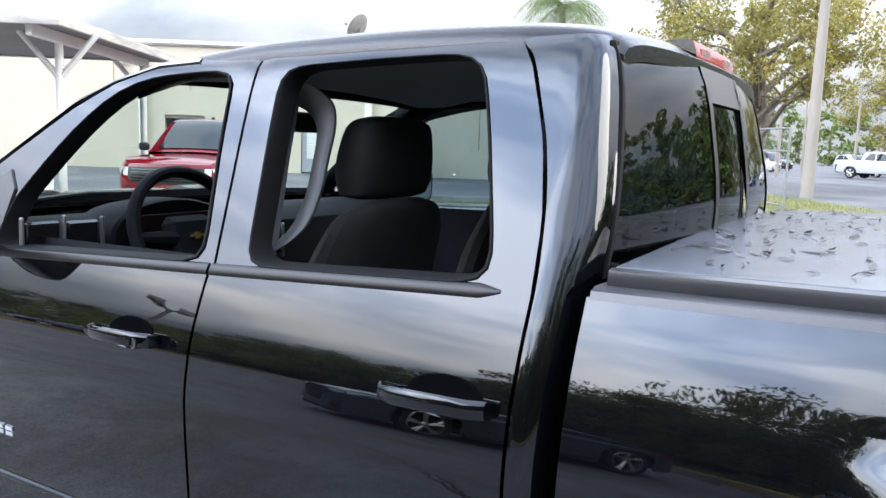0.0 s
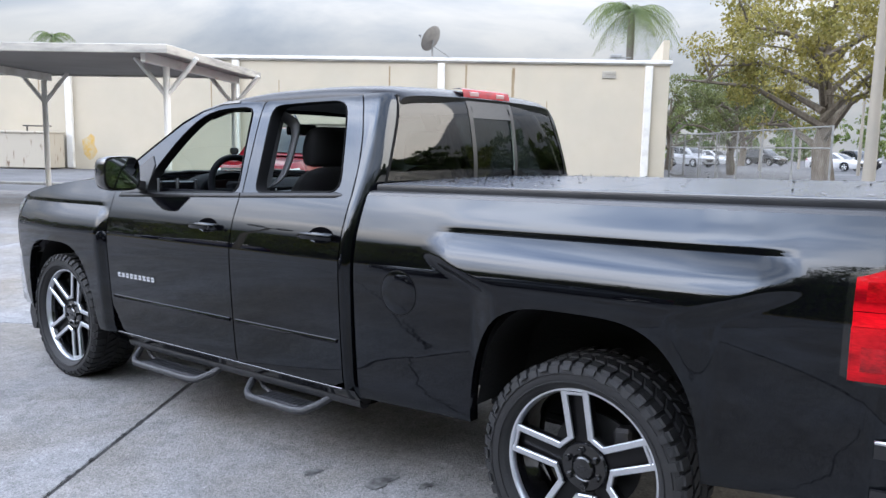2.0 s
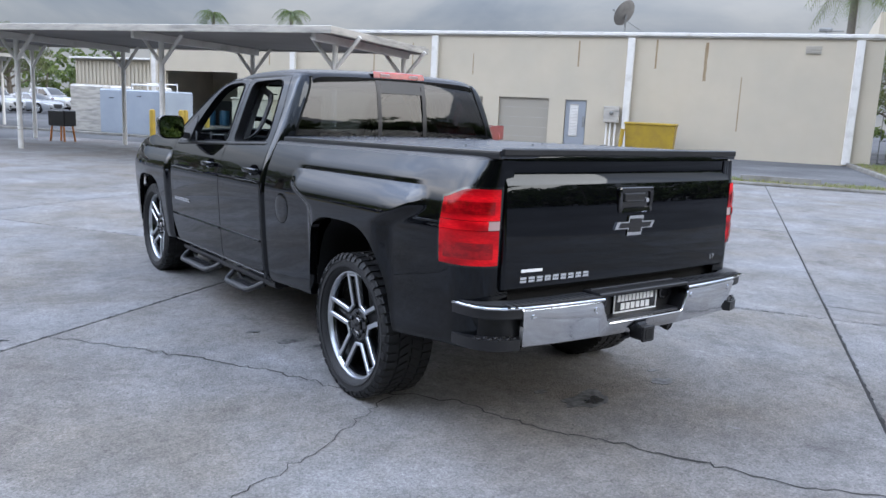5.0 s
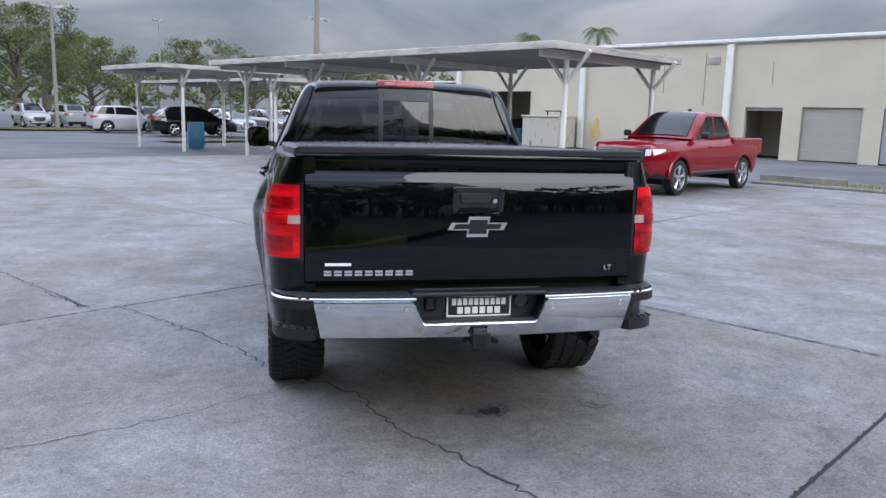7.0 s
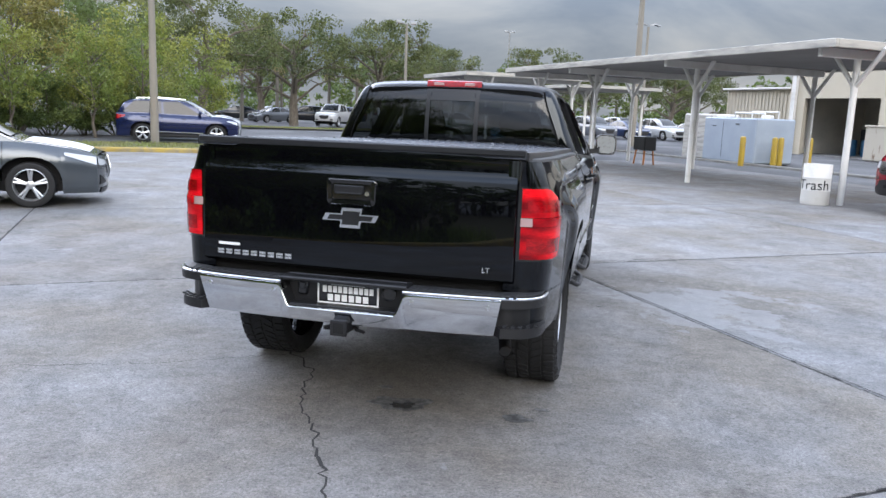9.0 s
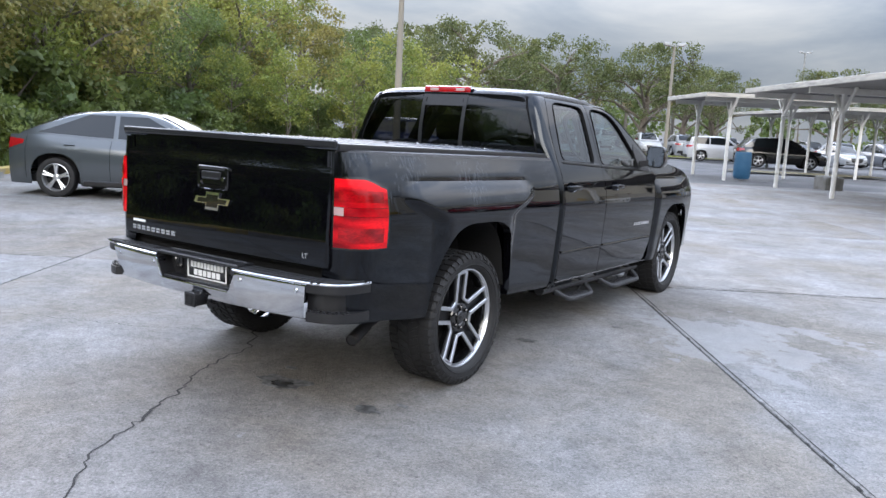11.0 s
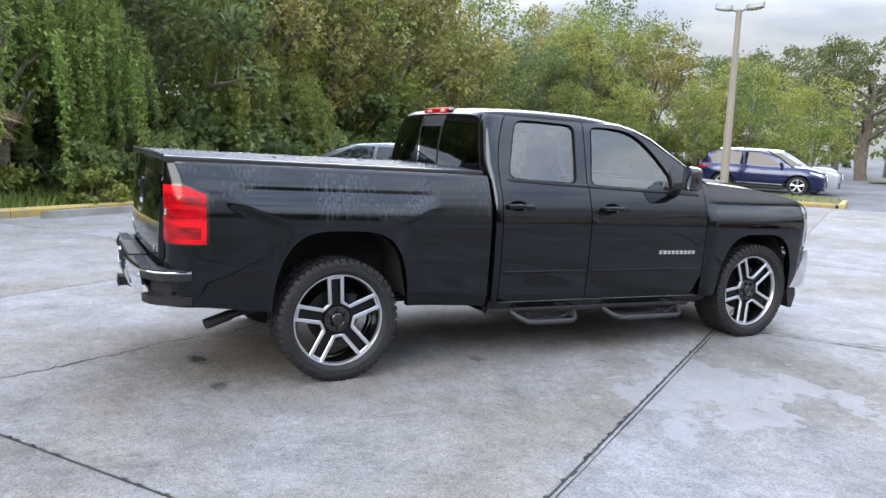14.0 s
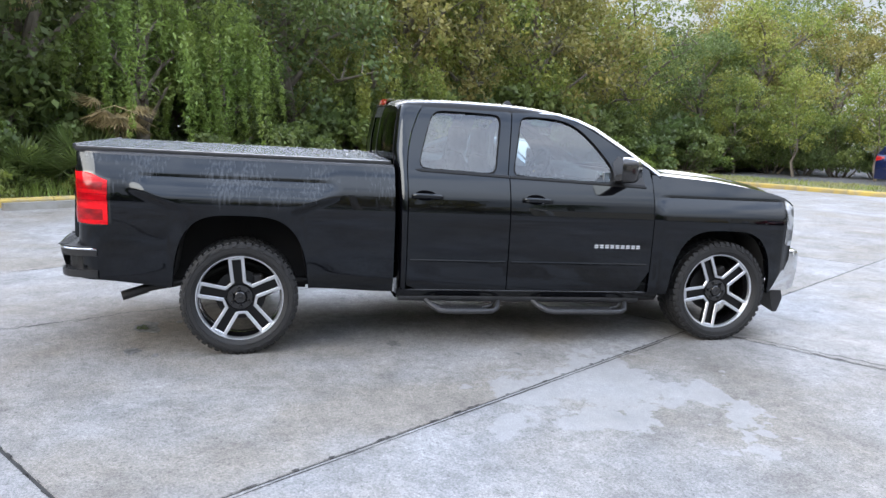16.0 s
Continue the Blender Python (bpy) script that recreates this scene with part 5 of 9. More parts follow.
def letters(text, size, at, mat, parent, name, turn=(90, 0, 0), depth=0.0015, label=""):
    cu = bpy.data.curves.new(name, "FONT")
    cu.body, cu.size, cu.extrude = text, size, depth
    tmp = bpy.data.objects.new(name, cu)
    scene.collection.objects.link(tmp)
    dg = bpy.context.evaluated_depsgraph_get()
    me = bpy.data.meshes.new_from_object(tmp.evaluated_get(dg))
    bpy.data.objects.remove(tmp)
    ob = new(name, me)
    me.materials.clear()
    me.materials.append(mat)
    if parent:
        ob.parent = parent
    ob.matrix_basis = pose(*at, *turn)
    if label:
        ob["label"] = label
    return ob


def cushion(shp, rows, n=20, power=2.6):
    """A stuffed form lofted through rows of centre, half width and half depth."""
    rings = []
    at = [curve(range(len(rows)), vals) for vals in zip(*[(*c, w, d, tilt) for c, w, d, tilt in rows])]
    for i in range(3 * len(rows) - 2):
        x, y, z, w, d, tilt = [f(i / 3) for f in at]
        ring = []
        for k in range(n):
            q = k * math.tau / n
            cx, cy = math.cos(q), math.sin(q)
            ring.append((x + w * math.copysign(abs(cx) ** (2 / power), cx), y + d * math.copysign(abs(cy) ** (2 / power), cy) * math.cos(tilt), z + d * math.copysign(abs(cy) ** (2 / power), cy) * math.sin(tilt)))
        rings.append(ring)
    return shp.loft(rings)


def build_cabin(truck):
    for s in (-1, 1):
        seat = thing("front_seat")
        seat.parent = truck
        xs = s * 0.40
        part("backrest", cushion(Shape(), [((xs, 1.985, 0.84), 0.20, 0.07, -0.3), ((xs, 1.955, 0.88), 0.26, 0.09, -0.3), ((xs, 1.895, 1.05), 0.28, 0.085, -0.3), ((xs, 1.845, 1.22), 0.27, 0.08, -0.3), ((xs, 1.81, 1.32), 0.245, 0.07, -0.3), ((xs, 1.795, 1.38), 0.20, 0.055, -0.3), ((xs, 1.79, 1.405), 0.12, 0.03, -0.3)]), FABRIC, seat, "dark cloth backrest", rake=True)
        part("headrest", cushion(Shape(), [((xs, 1.815, 1.412), 0.11, 0.03, 0), ((xs, 1.815, 1.424), 0.156, 0.055, 0), ((xs, 1.812, 1.49), 0.170, 0.068, 0), ((xs, 1.803, 1.572), 0.158, 0.060, 0), ((xs, 1.797, 1.606), 0.138, 0.048, 0), ((xs, 1.795, 1.619), 0.085, 0.025, 0)], 36, 3.2), FABRIC, seat, "dark cloth headrest", rake=True)
        for dx in (-0.05, 0.05):
            part("headrest_post", Shape().tube([(xs + dx, 1.805, 1.37), (xs + dx, 1.815, 1.46)], 0.007, 10), CHROME, seat, "chrome headrest post", rake=True)
        part("seat_base", cushion(Shape(), [((xs, 2.12, 0.70), 0.24, 0.24, 0), ((xs, 2.12, 0.74), 0.26, 0.27, 0), ((xs, 2.12, 0.84), 0.26, 0.27, 0), ((xs, 2.12, 0.88), 0.20, 0.20, 0)]), FABRIC, seat, rake=True)
        # grey trim and strap handle on the middle pillar
        trim = Shape()
        trim.loft([[(s * (WIDTH(z) - 0.10 + a), y + b, z) for a, b in ((0.02, -0.06), (0.02, 0.07), (-0.02, 0.06), (-0.03, 0.0), (-0.02, -0.06))] for y, z in ((1.87, 1.22), (1.885, 1.32), (1.925, 1.5), (1.965, 1.70), (1.97, 1.74))])
        pil = part("pillar_trim", trim, GREY_TRIM, truck, "pale grey pillar trim", rake=True)
        line = [(0.10, 1.85, 1.30), (0.13, 1.825, 1.325), (0.155, 1.805, 1.37), (0.165, 1.803, 1.43), (0.168, 1.812, 1.50), (0.168, 1.82, 1.57), (0.155, 1.84, 1.625), (0.12, 1.87, 1.655), (0.09, 1.90, 1.67)]
        wide = [0.045, 0.034, 0.025, 0.022, 0.022, 0.025, 0.034, 0.045, 0.055]
        at = [curve(range(9), vals) for vals in zip(*[(d, y, z, w) for (d, y, z), w in zip(line, wide)])]
        rows = [[f(k / 3) for f in at] for k in range(25)]
        grip = Shape().loft([[(s * (WIDTH(z) - d + 0.017 * math.cos(q)), y + w * math.sin(q), z - 0.3 * w * math.sin(q)) for q in [k * math.tau / 14 for k in range(14)]] for d, y, z, w in rows])
        part("grab_handle", grip, GREY_TRIM, pil, rake=True)
        card = Shape()
        card.grid([[(s * (WIDTH(z) - 0.085), y, z) for z in steps(0.5, 1.29, 0.08)] for y in steps(1.16, 3.0, 0.2)])
        part("door_card", card, DASH, truck, rake=True)
    bench = thing("rear_bench")
    bench.parent = truck
    part("bench_back", Shape().box((0, 1.22, 1.02), (1.36, 0.13, 0.56), 0.05), FABRIC, bench, "dark cloth rear bench", rake=True)
    part("bench_base", Shape().box((0, 1.42, 0.74), (1.36, 0.38, 0.14), 0.05), FABRIC, bench, rake=True)
    for x in (-0.42, 0.42):
        part("bench_headrest", cushion(Shape(), [((x, 1.215, 1.29), 0.10, 0.03, 0), ((x, 1.215, 1.31), 0.13, 0.045, 0), ((x, 1.21, 1.37), 0.13, 0.045, 0), ((x, 1.205, 1.39), 0.09, 0.025, 0)]), FABRIC, bench, rake=True)
    lining = Shape()
    lining.grid([[(0.64 * q, y, 1.742 - 0.03 * q * q + (0.02 if 1.3 < y < 2.2 else 0)) for q in [j / 6 for j in range(-6, 7)]] for y in steps(1.16, 2.40, 0.12)])
    part("headliner", lining, HEADLINER, truck, rake=True)
    dash = thing("dashboard")
    dash.parent = truck
    body = Shape()
    body.loft([[(x, y, z) for y, z in ((3.05, 1.30), (2.88, 1.325), (2.74, 1.315), (2.67, 1.27), (2.66, 1.10), (2.72, 1.02), (2.80, 0.80), (3.05, 0.80))] for x in (-0.86, -0.6, -0.2, 0.2, 0.6, 0.86)])
    part("dash_body", body, DASH, dash, "dark soft-touch dashboard", rake=True)
    hood = Shape()
    hood.loft([[(-0.40 + r * 0.23 * math.cos(q), y, 1.25 + r * 0.125 * math.sin(q) ** 0.8) for q in [j * math.pi / 14 for j in range(15)]] for y, r in ((2.635, 0.96), (2.645, 1.0), (2.76, 1.0), (2.88, 0.86), (2.97, 0.6))])
    part("gauge_hood", hood, DASH, dash, rake=True)
    part("gauge_glow", Shape().box((-0.40, 2.632, 1.29), (0.30, 0.006, 0.08), 0.002), shader("gauge_face", (0.0084, 0.0014, 0.0014), rough=0.5, emit=0.01), dash, "red-lit gauge cluster", rake=True)
    for c in ((0.0, 2.632, 1.20), (-0.845, 2.632, 1.282), (0.845, 2.632, 1.282)):
        v = part("air_vent", Shape().box(c, (0.15 if c[0] == 0 else 0.10, 0.014, 0.10), 0.01), GLOSS_BLACK, dash, rake=True)
        for dx in (-0.5, 0.5):
            part("vent_trim", Shape().box((c[0] + dx * (0.17 if c[0] == 0 else 0.12), c[1] - 0.006, c[2]), (0.012, 0.012, 0.13), 0.004), SATIN, v, "satin silver vent trim", rake=True)
    switch = part("switch_panel", Shape().box((-0.725, 2.634, 1.278), (0.10, 0.016, 0.10), 0.008), GLOSS_BLACK, dash, "gloss black switch panel", rake=True)
    for x in (-0.665, -0.785):
        part("panel_trim", Shape().box((x, 2.630, 1.278), (0.010, 0.014, 0.115), 0.003), SATIN, switch, "satin silver edge", rake=True)
    part("console", Shape().box((0, 2.55, 0.92), (0.26, 0.5, 0.3), 0.03), DASH, dash, rake=True)
    wheel = thing("steering_wheel")
    wheel.parent = truck
    m = pose(-0.40, 2.555, 1.268, 68, 0, 0) @ Matrix.Scale(1.14, 4)
    torus = Shape()
    rings = []
    for k in range(36):
        a = k * math.tau / 36
        rings.append([((0.182 + 0.017 * math.cos(q)) * math.cos(a), (0.182 + 0.017 * math.cos(q)) * math.sin(a), 0.019 * math.sin(q)) for q in [j * math.tau / 10 for j in range(10)]])
    torus.loft(rings + rings[:1], True, False).moved(m)
    part("rim_grip", torus, DASH, wheel, "black leather rim", rake=True)
    centre = Shape().box((0, -0.02, -0.01), (0.17, 0.15, 0.05), 0.025)
    for a in (0, 180, 250, 290):
        q = radians(a)
        centre.tube([(0.06 * math.cos(q), 0.06 * math.sin(q) - 0.01, -0.01), (0.175 * math.cos(q), 0.175 * math.sin(q), 0.0)], [0.028, 0.016], 8)
    part("wheel_centre", centre.moved(m), DASH, wheel, rake=True)
    part("wheel_emblem", Shape().prism(emblem(0.05, 0.018), lambda a, b, h: (a, b - 0.01, h), 0.015, 0.019).moved(m), shader("gold_badge", (0.6, 0.42, 0.12), rough=0.3, metal=0.9), wheel, "small gold emblem", rake=True)
    part("column", Shape().tube([(-0.40, 2.56, 1.25), (-0.40, 2.78, 1.15)], 0.05, 12), DASH, wheel, rake=True)
    part("stalk", Shape().tube([(-0.36, 2.60, 1.24), (-0.22, 2.56, 1.28)], 0.010, 8), DASH, wheel, rake=True)
    part("inner_mirror", Shape().box((0.0, 2.48, 1.63), (0.24, 0.03, 0.07), 0.012).tube([(0, 2.5, 1.65), (0, 2.55, 1.72)], 0.012, 8), GLOSS_BLACK, truck, "interior mirror", rake=True)


build_truck()

# ---- the lot ----
# Paving, sheds and cars keep to a grid turned against the truck: u and v are metres along it.
LOT_TURN = 33.9
LOT = pose(0, 0, 0, 0, 0, LOT_TURN)


def lot(u, v, z=0.0, turn=0.0):
    return LOT @ pose(u, v, z, 0, 0, turn)




def concrete_paving():
    """Worn concrete: broad weathering, mottling, specks and pale scuffed areas."""
    m = shader("pavement_concrete", (0.212, 0.213, 0.217), rough=0.85, ior=1.32, second=(0.166, 0.153, 0.136), scale=0.55, spread=(0.38, 0.62), fine=0.24, fine_scale=70, bump=0.8, bump_scale=90, vary=0.05, detail=8)
    nt = m.node_tree
    p = nt.nodes["Principled BSDF"]
    col = p.inputs["Base Color"].links[0].from_socket
    geo = nt.nodes.new("ShaderNodeNewGeometry")
    for scale, detail, lo, hi, a, b in ((2.6, 12.0, 0.36, 0.64, 0.80, 1.15), (11.0, 8.0, 0.38, 0.62, 0.86, 1.10), (5.2, 9.0, 0.57, 0.63, 1.0, 0.78), (9.0, 3.0, 0.69, 0.71, 1.0, 1.3), (130.0, 2.0, 0.35, 0.65, 0.82, 1.18), (34.0, 5.0, 0.56, 0.66, 1.0, 0.66), (26.0, 5.0, 0.58, 0.68, 1.0, 1.18), (0.8, 10.0, 0.55, 0.61, 1.0, 1.10), (1.5, 12.0, 0.58, 0.68, 1.0, 0.74), (0.35, 9.0, 0.50, 0.62, 1.0, 0.84)):
        nz = nt.nodes.new("ShaderNodeTexNoise")
        nz.inputs["Scale"].default_value, nz.inputs["Detail"].default_value, nz.inputs["Roughness"].default_value = scale, detail, 0.68
        nt.links.new(geo.outputs["Position"], nz.inputs["Vector"])
        rg = nt.nodes.new("ShaderNodeMapRange")
        for key, val in (("From Min", lo), ("From Max", hi), ("To Min", a), ("To Max", b)):
            rg.inputs[key].default_value = val
        nt.links.new(nz.outputs["Fac"], rg.inputs["Value"])
        col = scaled(nt, col, (0.4, 0.4, 0.4), rg.outputs["Result"])
    # broad brown weathering
    big = nt.nodes.new("ShaderNodeTexNoise")
    big.inputs["Scale"].default_value, big.inputs["Detail"].default_value = 0.22, 6.0
    nt.links.new(geo.outputs["Position"], big.inputs["Vector"])
    rust = nt.nodes.new("ShaderNodeMapRange")
    for key, val in (("From Min", 0.50), ("From Max", 0.68), ("To Min", 0.0), ("To Max", 0.5)):
        rust.inputs[key].default_value = val
    nt.links.new(big.outputs["Fac"], rust.inputs["Value"])
    brown = nt.nodes.new("ShaderNodeMix")
    brown.data_type, brown.blend_type = "RGBA", "MULTIPLY"
    brown.inputs["B"].default_value = (0.86, 0.76, 0.66, 1)
    nt.links.new(rust.outputs["Result"], brown.inputs["Factor"])
    nt.links.new(col, brown.inputs["A"])
    col = brown.outputs["Result"]
    # a pale scaled area beside the right-hand front wheel
    dist = nt.nodes.new("ShaderNodeVectorMath")
    dist.operation = "DISTANCE"
    dist.inputs[1].default_value = (1.95, 2.2, 0)
    nt.links.new(geo.outputs["Position"], dist.inputs[0])
    near = nt.nodes.new("ShaderNodeMapRange")
    for key, val in (("From Min", 1.35), ("From Max", 0.45), ("To Min", -0.16), ("To Max", 0.07)):
        near.inputs[key].default_value = val
    nt.links.new(dist.outputs["Value"], near.inputs["Value"])
    flake = nt.nodes.new("ShaderNodeTexNoise")
    flake.inputs["Scale"].default_value, flake.inputs["Detail"].default_value, flake.inputs["Roughness"].default_value = 1.9, 9.0, 0.6
    nt.links.new(geo.outputs["Position"], flake.inputs["Vector"])
    both = nt.nodes.new("ShaderNodeMath")
    both.operation = "ADD"
    nt.links.new(near.outputs["Result"], both.inputs[0])
    nt.links.new(flake.outputs["Fac"], both.inputs[1])
    pale = nt.nodes.new("ShaderNodeMapRange")
    for key, val in (("From Min", 0.512), ("From Max", 0.535), ("To Min", 0.0), ("To Max", 0.55)):
        pale.inputs[key].default_value = val
    nt.links.new(both.outputs["Value"], pale.inputs["Value"])
    skin = nt.nodes.new("ShaderNodeMix")
    skin.data_type = "RGBA"
    skin.inputs["B"].default_value = (0.25, 0.253, 0.258, 1)
    nt.links.new(pale.outputs["Result"], skin.inputs["Factor"])
    nt.links.new(col, skin.inputs["A"])
    nt.links.new(skin.outputs["Result"], p.inputs["Base Color"])
    return m


CONCRETE = concrete_paving()
ASPHALT = shader("asphalt", (0.07378, 0.07378, 0.07595), rough=0.9, ior=1.3, second=(0.1128, 0.1128, 0.115), scale=0.25, spread=(0.4, 0.6), fine=0.15, fine_scale=14, bump=0.4, bump_scale=120)
JOINT = shader("joint_filler", (0.0175, 0.0168, 0.0161), rough=0.9)
CRACK = shader("crack_dirt", (0.0245, 0.0238, 0.0231), rough=0.95)
KERB = shader("kerb_concrete", (0.2058, 0.2009, 0.1862), rough=0.85, second=(0.1372, 0.1274, 0.1078), scale=3, bump=0.4, bump_scale=40, vary=0.12)
KERB_YELLOW = shader("kerb_yellow", (0.36, 0.26, 0.06), rough=0.75, second=(0.23, 0.195, 0.125), scale=5, spread=(0.45, 0.70), bump=0.4, bump_scale=40, vary=0.12)
GRASS_SOIL = shader("turf_soil", (0.06825, 0.06825, 0.02625), rough=0.95, second=(0.105, 0.08134, 0.04466), scale=1.6, bump=0.8, bump_scale=30, fine=0.3, fine_scale=22)
STUCCO = shader("cream_stucco", (0.48, 0.425, 0.33), rough=0.85, second=(0.434, 0.392, 0.3115), scale=0.5, spread=(0.35, 0.7), fine=0.03, fine_scale=2, bump=0.25, bump_scale=70)
WHITE_PAINT = shader("white_paint", (0.64, 0.625, 0.59), rough=0.55, second=(0.50, 0.48, 0.44), scale=2.2, spread=(0.5, 0.75), bump=0.15, bump_scale=60)
CANOPY_DECK = shader("canopy_deck", (0.231, 0.2205, 0.21), rough=0.7, second=(0.175, 0.1645, 0.154), scale=0.6, bump=0.1, bump_scale=30)
ROOF_EDGE = shader("roof_edge", (0.42, 0.395, 0.35), rough=0.6, second=(0.1666, 0.1666, 0.1568), scale=1.4, spread=(0.42, 0.75), stretch=(1, 1, 6))
DARK_INSIDE = shader("workshop_wall", (0.5, 0.46, 0.38), rough=0.9, second=(0.40, 0.37, 0.31), scale=0.8)
GALVANISED = shader("galvanised", (0.26, 0.265, 0.265), rough=0.5, metal=0.6, second=(0.19, 0.19, 0.185), scale=9)
POLE_CONCRETE = shader("pole_concrete", (0.25, 0.222, 0.18), rough=0.85, second=(0.21, 0.195, 0.165), scale=1.5, stretch=(1, 1, 0.3), bump=0.2, bump_scale=60)
LAMP_METAL = shader("lamp_metal", (0.20, 0.205, 0.20), rough=0.5, metal=0.3, second=(0.30, 0.305, 0.30), scale=2)
YELLOW = shader("yellow_paint", (0.3472, 0.2352, 0.0168), rough=0.5, second=(0.28, 0.1848, 0.0224), scale=3, bump=0.1)
BLUE_PLASTIC = shader("blue_plastic", (0.0224, 0.0952, 0.1848), rough=0.45, second=(0.0336, 0.112, 0.2016), scale=4)
TANK_WHITE = shader("tank_white", (0.2842, 0.3234, 0.3724), rough=0.5, second=(0.245, 0.2842, 0.3332), scale=1.2, bump=0.05)
RUSTY = shader("rusty_cream", (0.392, 0.357, 0.294), rough=0.75, second=(0.119, 0.07, 0.042), scale=5.5, spread=(0.60, 0.70), stretch=(1, 1, 0.22))
BARK = shader("bark", (0.091, 0.0735, 0.056), rough=0.95, second=(0.154, 0.133, 0.105), scale=9, stretch=(1, 1, 0.3), bump=1.0, bump_scale=30)
PALM_BARK = shader("palm_bark", (0.147, 0.1323, 0.1078), rough=0.95, second=(0.098, 0.0882, 0.0735), scale=8, stretch=(1, 1, 3), bump=0.8, bump_scale=24)
LEAF_DEEP = leaf_shader("deep_leaf", (0.080, 0.120, 0.036), (0.135, 0.172, 0.045), through=0.42)
LEAF_MID = leaf_shader("mid_leaf", (0.145, 0.19, 0.038), (0.24, 0.245, 0.05), through=0.42)
LEAF_OAK = leaf_shader("oak_leaf", (0.066, 0.088, 0.028), (0.125, 0.135, 0.042), through=0.45)
LEAF_GATE = leaf_shader("gate_tree_leaf", (0.185, 0.172, 0.044), (0.285, 0.238, 0.062), through=0.52)
LEAF_LIGHT = leaf_shader("light_leaf", (0.15, 0.225, 0.047), (0.215, 0.275, 0.062), through=0.42)
LEAF_OLIVE = leaf_shader("olive_leaf", (0.172, 0.178, 0.047), (0.26, 0.218, 0.063), through=0.42)
LEAF_DRY = leaf_shader("dry_leaf", (0.266, 0.2065, 0.1001), (0.3465, 0.266, 0.1337))
LEAF_GRASS = leaf_shader("grass_blade", (0.154, 0.1981, 0.0385), (0.2093, 0.2093, 0.0658))


def build_ground():
    g = Shape()
    n = 24
    xs = [-900, -400, -200] + [-120 + 240 * k / n for k in range(n + 1)] + [200, 400, 900]
    g.grid([[(x, y, -0.05) for y in xs] for x in reversed(xs)])
    tagged(part("ground", g, ASPHALT), "grey worn asphalt reaching out to the trees", "ground", kind="structure")
    bed = part("joint_bed", Shape().box((4.2, 3.65, -0.0145), (25.9, 35.3, 0.02)), JOINT)
    bed.matrix_basis = LOT
    pave = thing("pavement", LOT, "pale grey concrete slabs with dark joints, stains and cracks", "pavement", kind="structure")
    bed.parent, bed.matrix_basis = pave, Matrix()
    us = [-8.72, -3.06, 2.53, 8.1, 13.7, 17.2]
    vs = [-14.0, -12.1, -7.15, -2.22, 2.72, 7.66, 12.6, 17.5, 21.3]
    gap, gap_v = 0.0055, 0.0080
    for a, b in zip(us, us[1:]):
        for c, d in zip(vs, vs[1:]):
            w, l = b - a - 2 * gap, d - c - 2 * gap_v
            p = part("slab", Shape().box((0, 0, 0), (w, l, 0.036), 0.006), CONCRETE, pave)
            p.matrix_basis = pose((a + b) / 2, (c + d) / 2, -0.018)
    # cracks wander across the slabs
    rnd = random.Random(5)
    lines = [[(-2.13, 1.82), (-1.47, 1.0), (-1.12, 0.46), (-0.97, 0.15), (-0.72, -0.11), (-0.50, -0.35), (-0.34, -0.88), (-0.11, -1.22), (0.10, -1.66), (0.28, -1.98), (0.63, -2.33)],
             [(-2.9, -1.2), (-2.23, -0.91), (-1.45, -0.58), (-0.95, -0.25), (-0.72, -0.11)],
             [(-2.88, 2.44), (-2.36, 1.79)], [(-4.72, 5.44), (-4.1, 4.18), (-3.08, 2.80), (-2.36, 1.79)],
             [(0.9, 3.95), (1.74, 4.55), (2.9, 4.9)], [(3.74, -0.11), (4.0, -0.6), (4.12, -0.93)]]
    for order, line in enumerate(lines):
        thin = 0.55 if order == 1 else 1.0
        pts = []
        for (x0, y0), (x1, y1) in zip(line, line[1:]):
            m = max(2, int(math.hypot(x1 - x0, y1 - y0) / 0.045))
            for k in range(m):
                t = k / m
                pts.append((x0 + (x1 - x0) * t + rnd.gauss(0, 0.013), y0 + (y1 - y0) * t + rnd.gauss(0, 0.013)))
        rows = []
        for i, (x, y) in enumerate(pts):
            a, b = pts[max(i - 1, 0)], pts[min(i + 1, len(pts) - 1)]
            dx, dy = b[0] - a[0], b[1] - a[1]
            q = math.hypot(dx, dy) or 1
            w = thin * 0.0036 + thin * 0.0095 * abs(noise.noise((x * 3, y * 3, 0)))
            rows.append([(x - dy / q * w, y + dx / q * w, 0.0025), (x + dy / q * w, y - dx / q * w, 0.0025)])
        c = part("crack", Shape().grid(rows), CRACK, pave)
        c.matrix_basis = LOT.inverted()
    # crumbled edges along the joints
    chips = Shape()
    for lines_, along in ((us[1:-1], 0), (vs[1:-1], 1)):
        for c0 in lines_:
            q = -9.0
            while q < 9.0:
                q += rnd.uniform(0.02, 0.16)
                l, w = rnd.uniform(0.012, 0.05), rnd.uniform(0.003, 0.012)
                o = c0 + rnd.choice((-1, 1)) * rnd.uniform(0.003, 0.010)
                ring = [(q + l * math.cos(k * math.tau / 7) * rnd.uniform(0.7, 1.2), o + w * math.sin(k * math.tau / 7) * rnd.uniform(0.6, 1.2)) for k in range(7)]
                chips.add([(b, a, 0.0018) if along == 0 else (a, b, 0.0018) for a, b in ring], [tuple(range(7))])
    part("joint_wear", chips, JOINT, pave, "crumbled joint edges")["kind"] = "stuff"
    # a second thin saw cut beside two of the joints
    cuts = Shape()
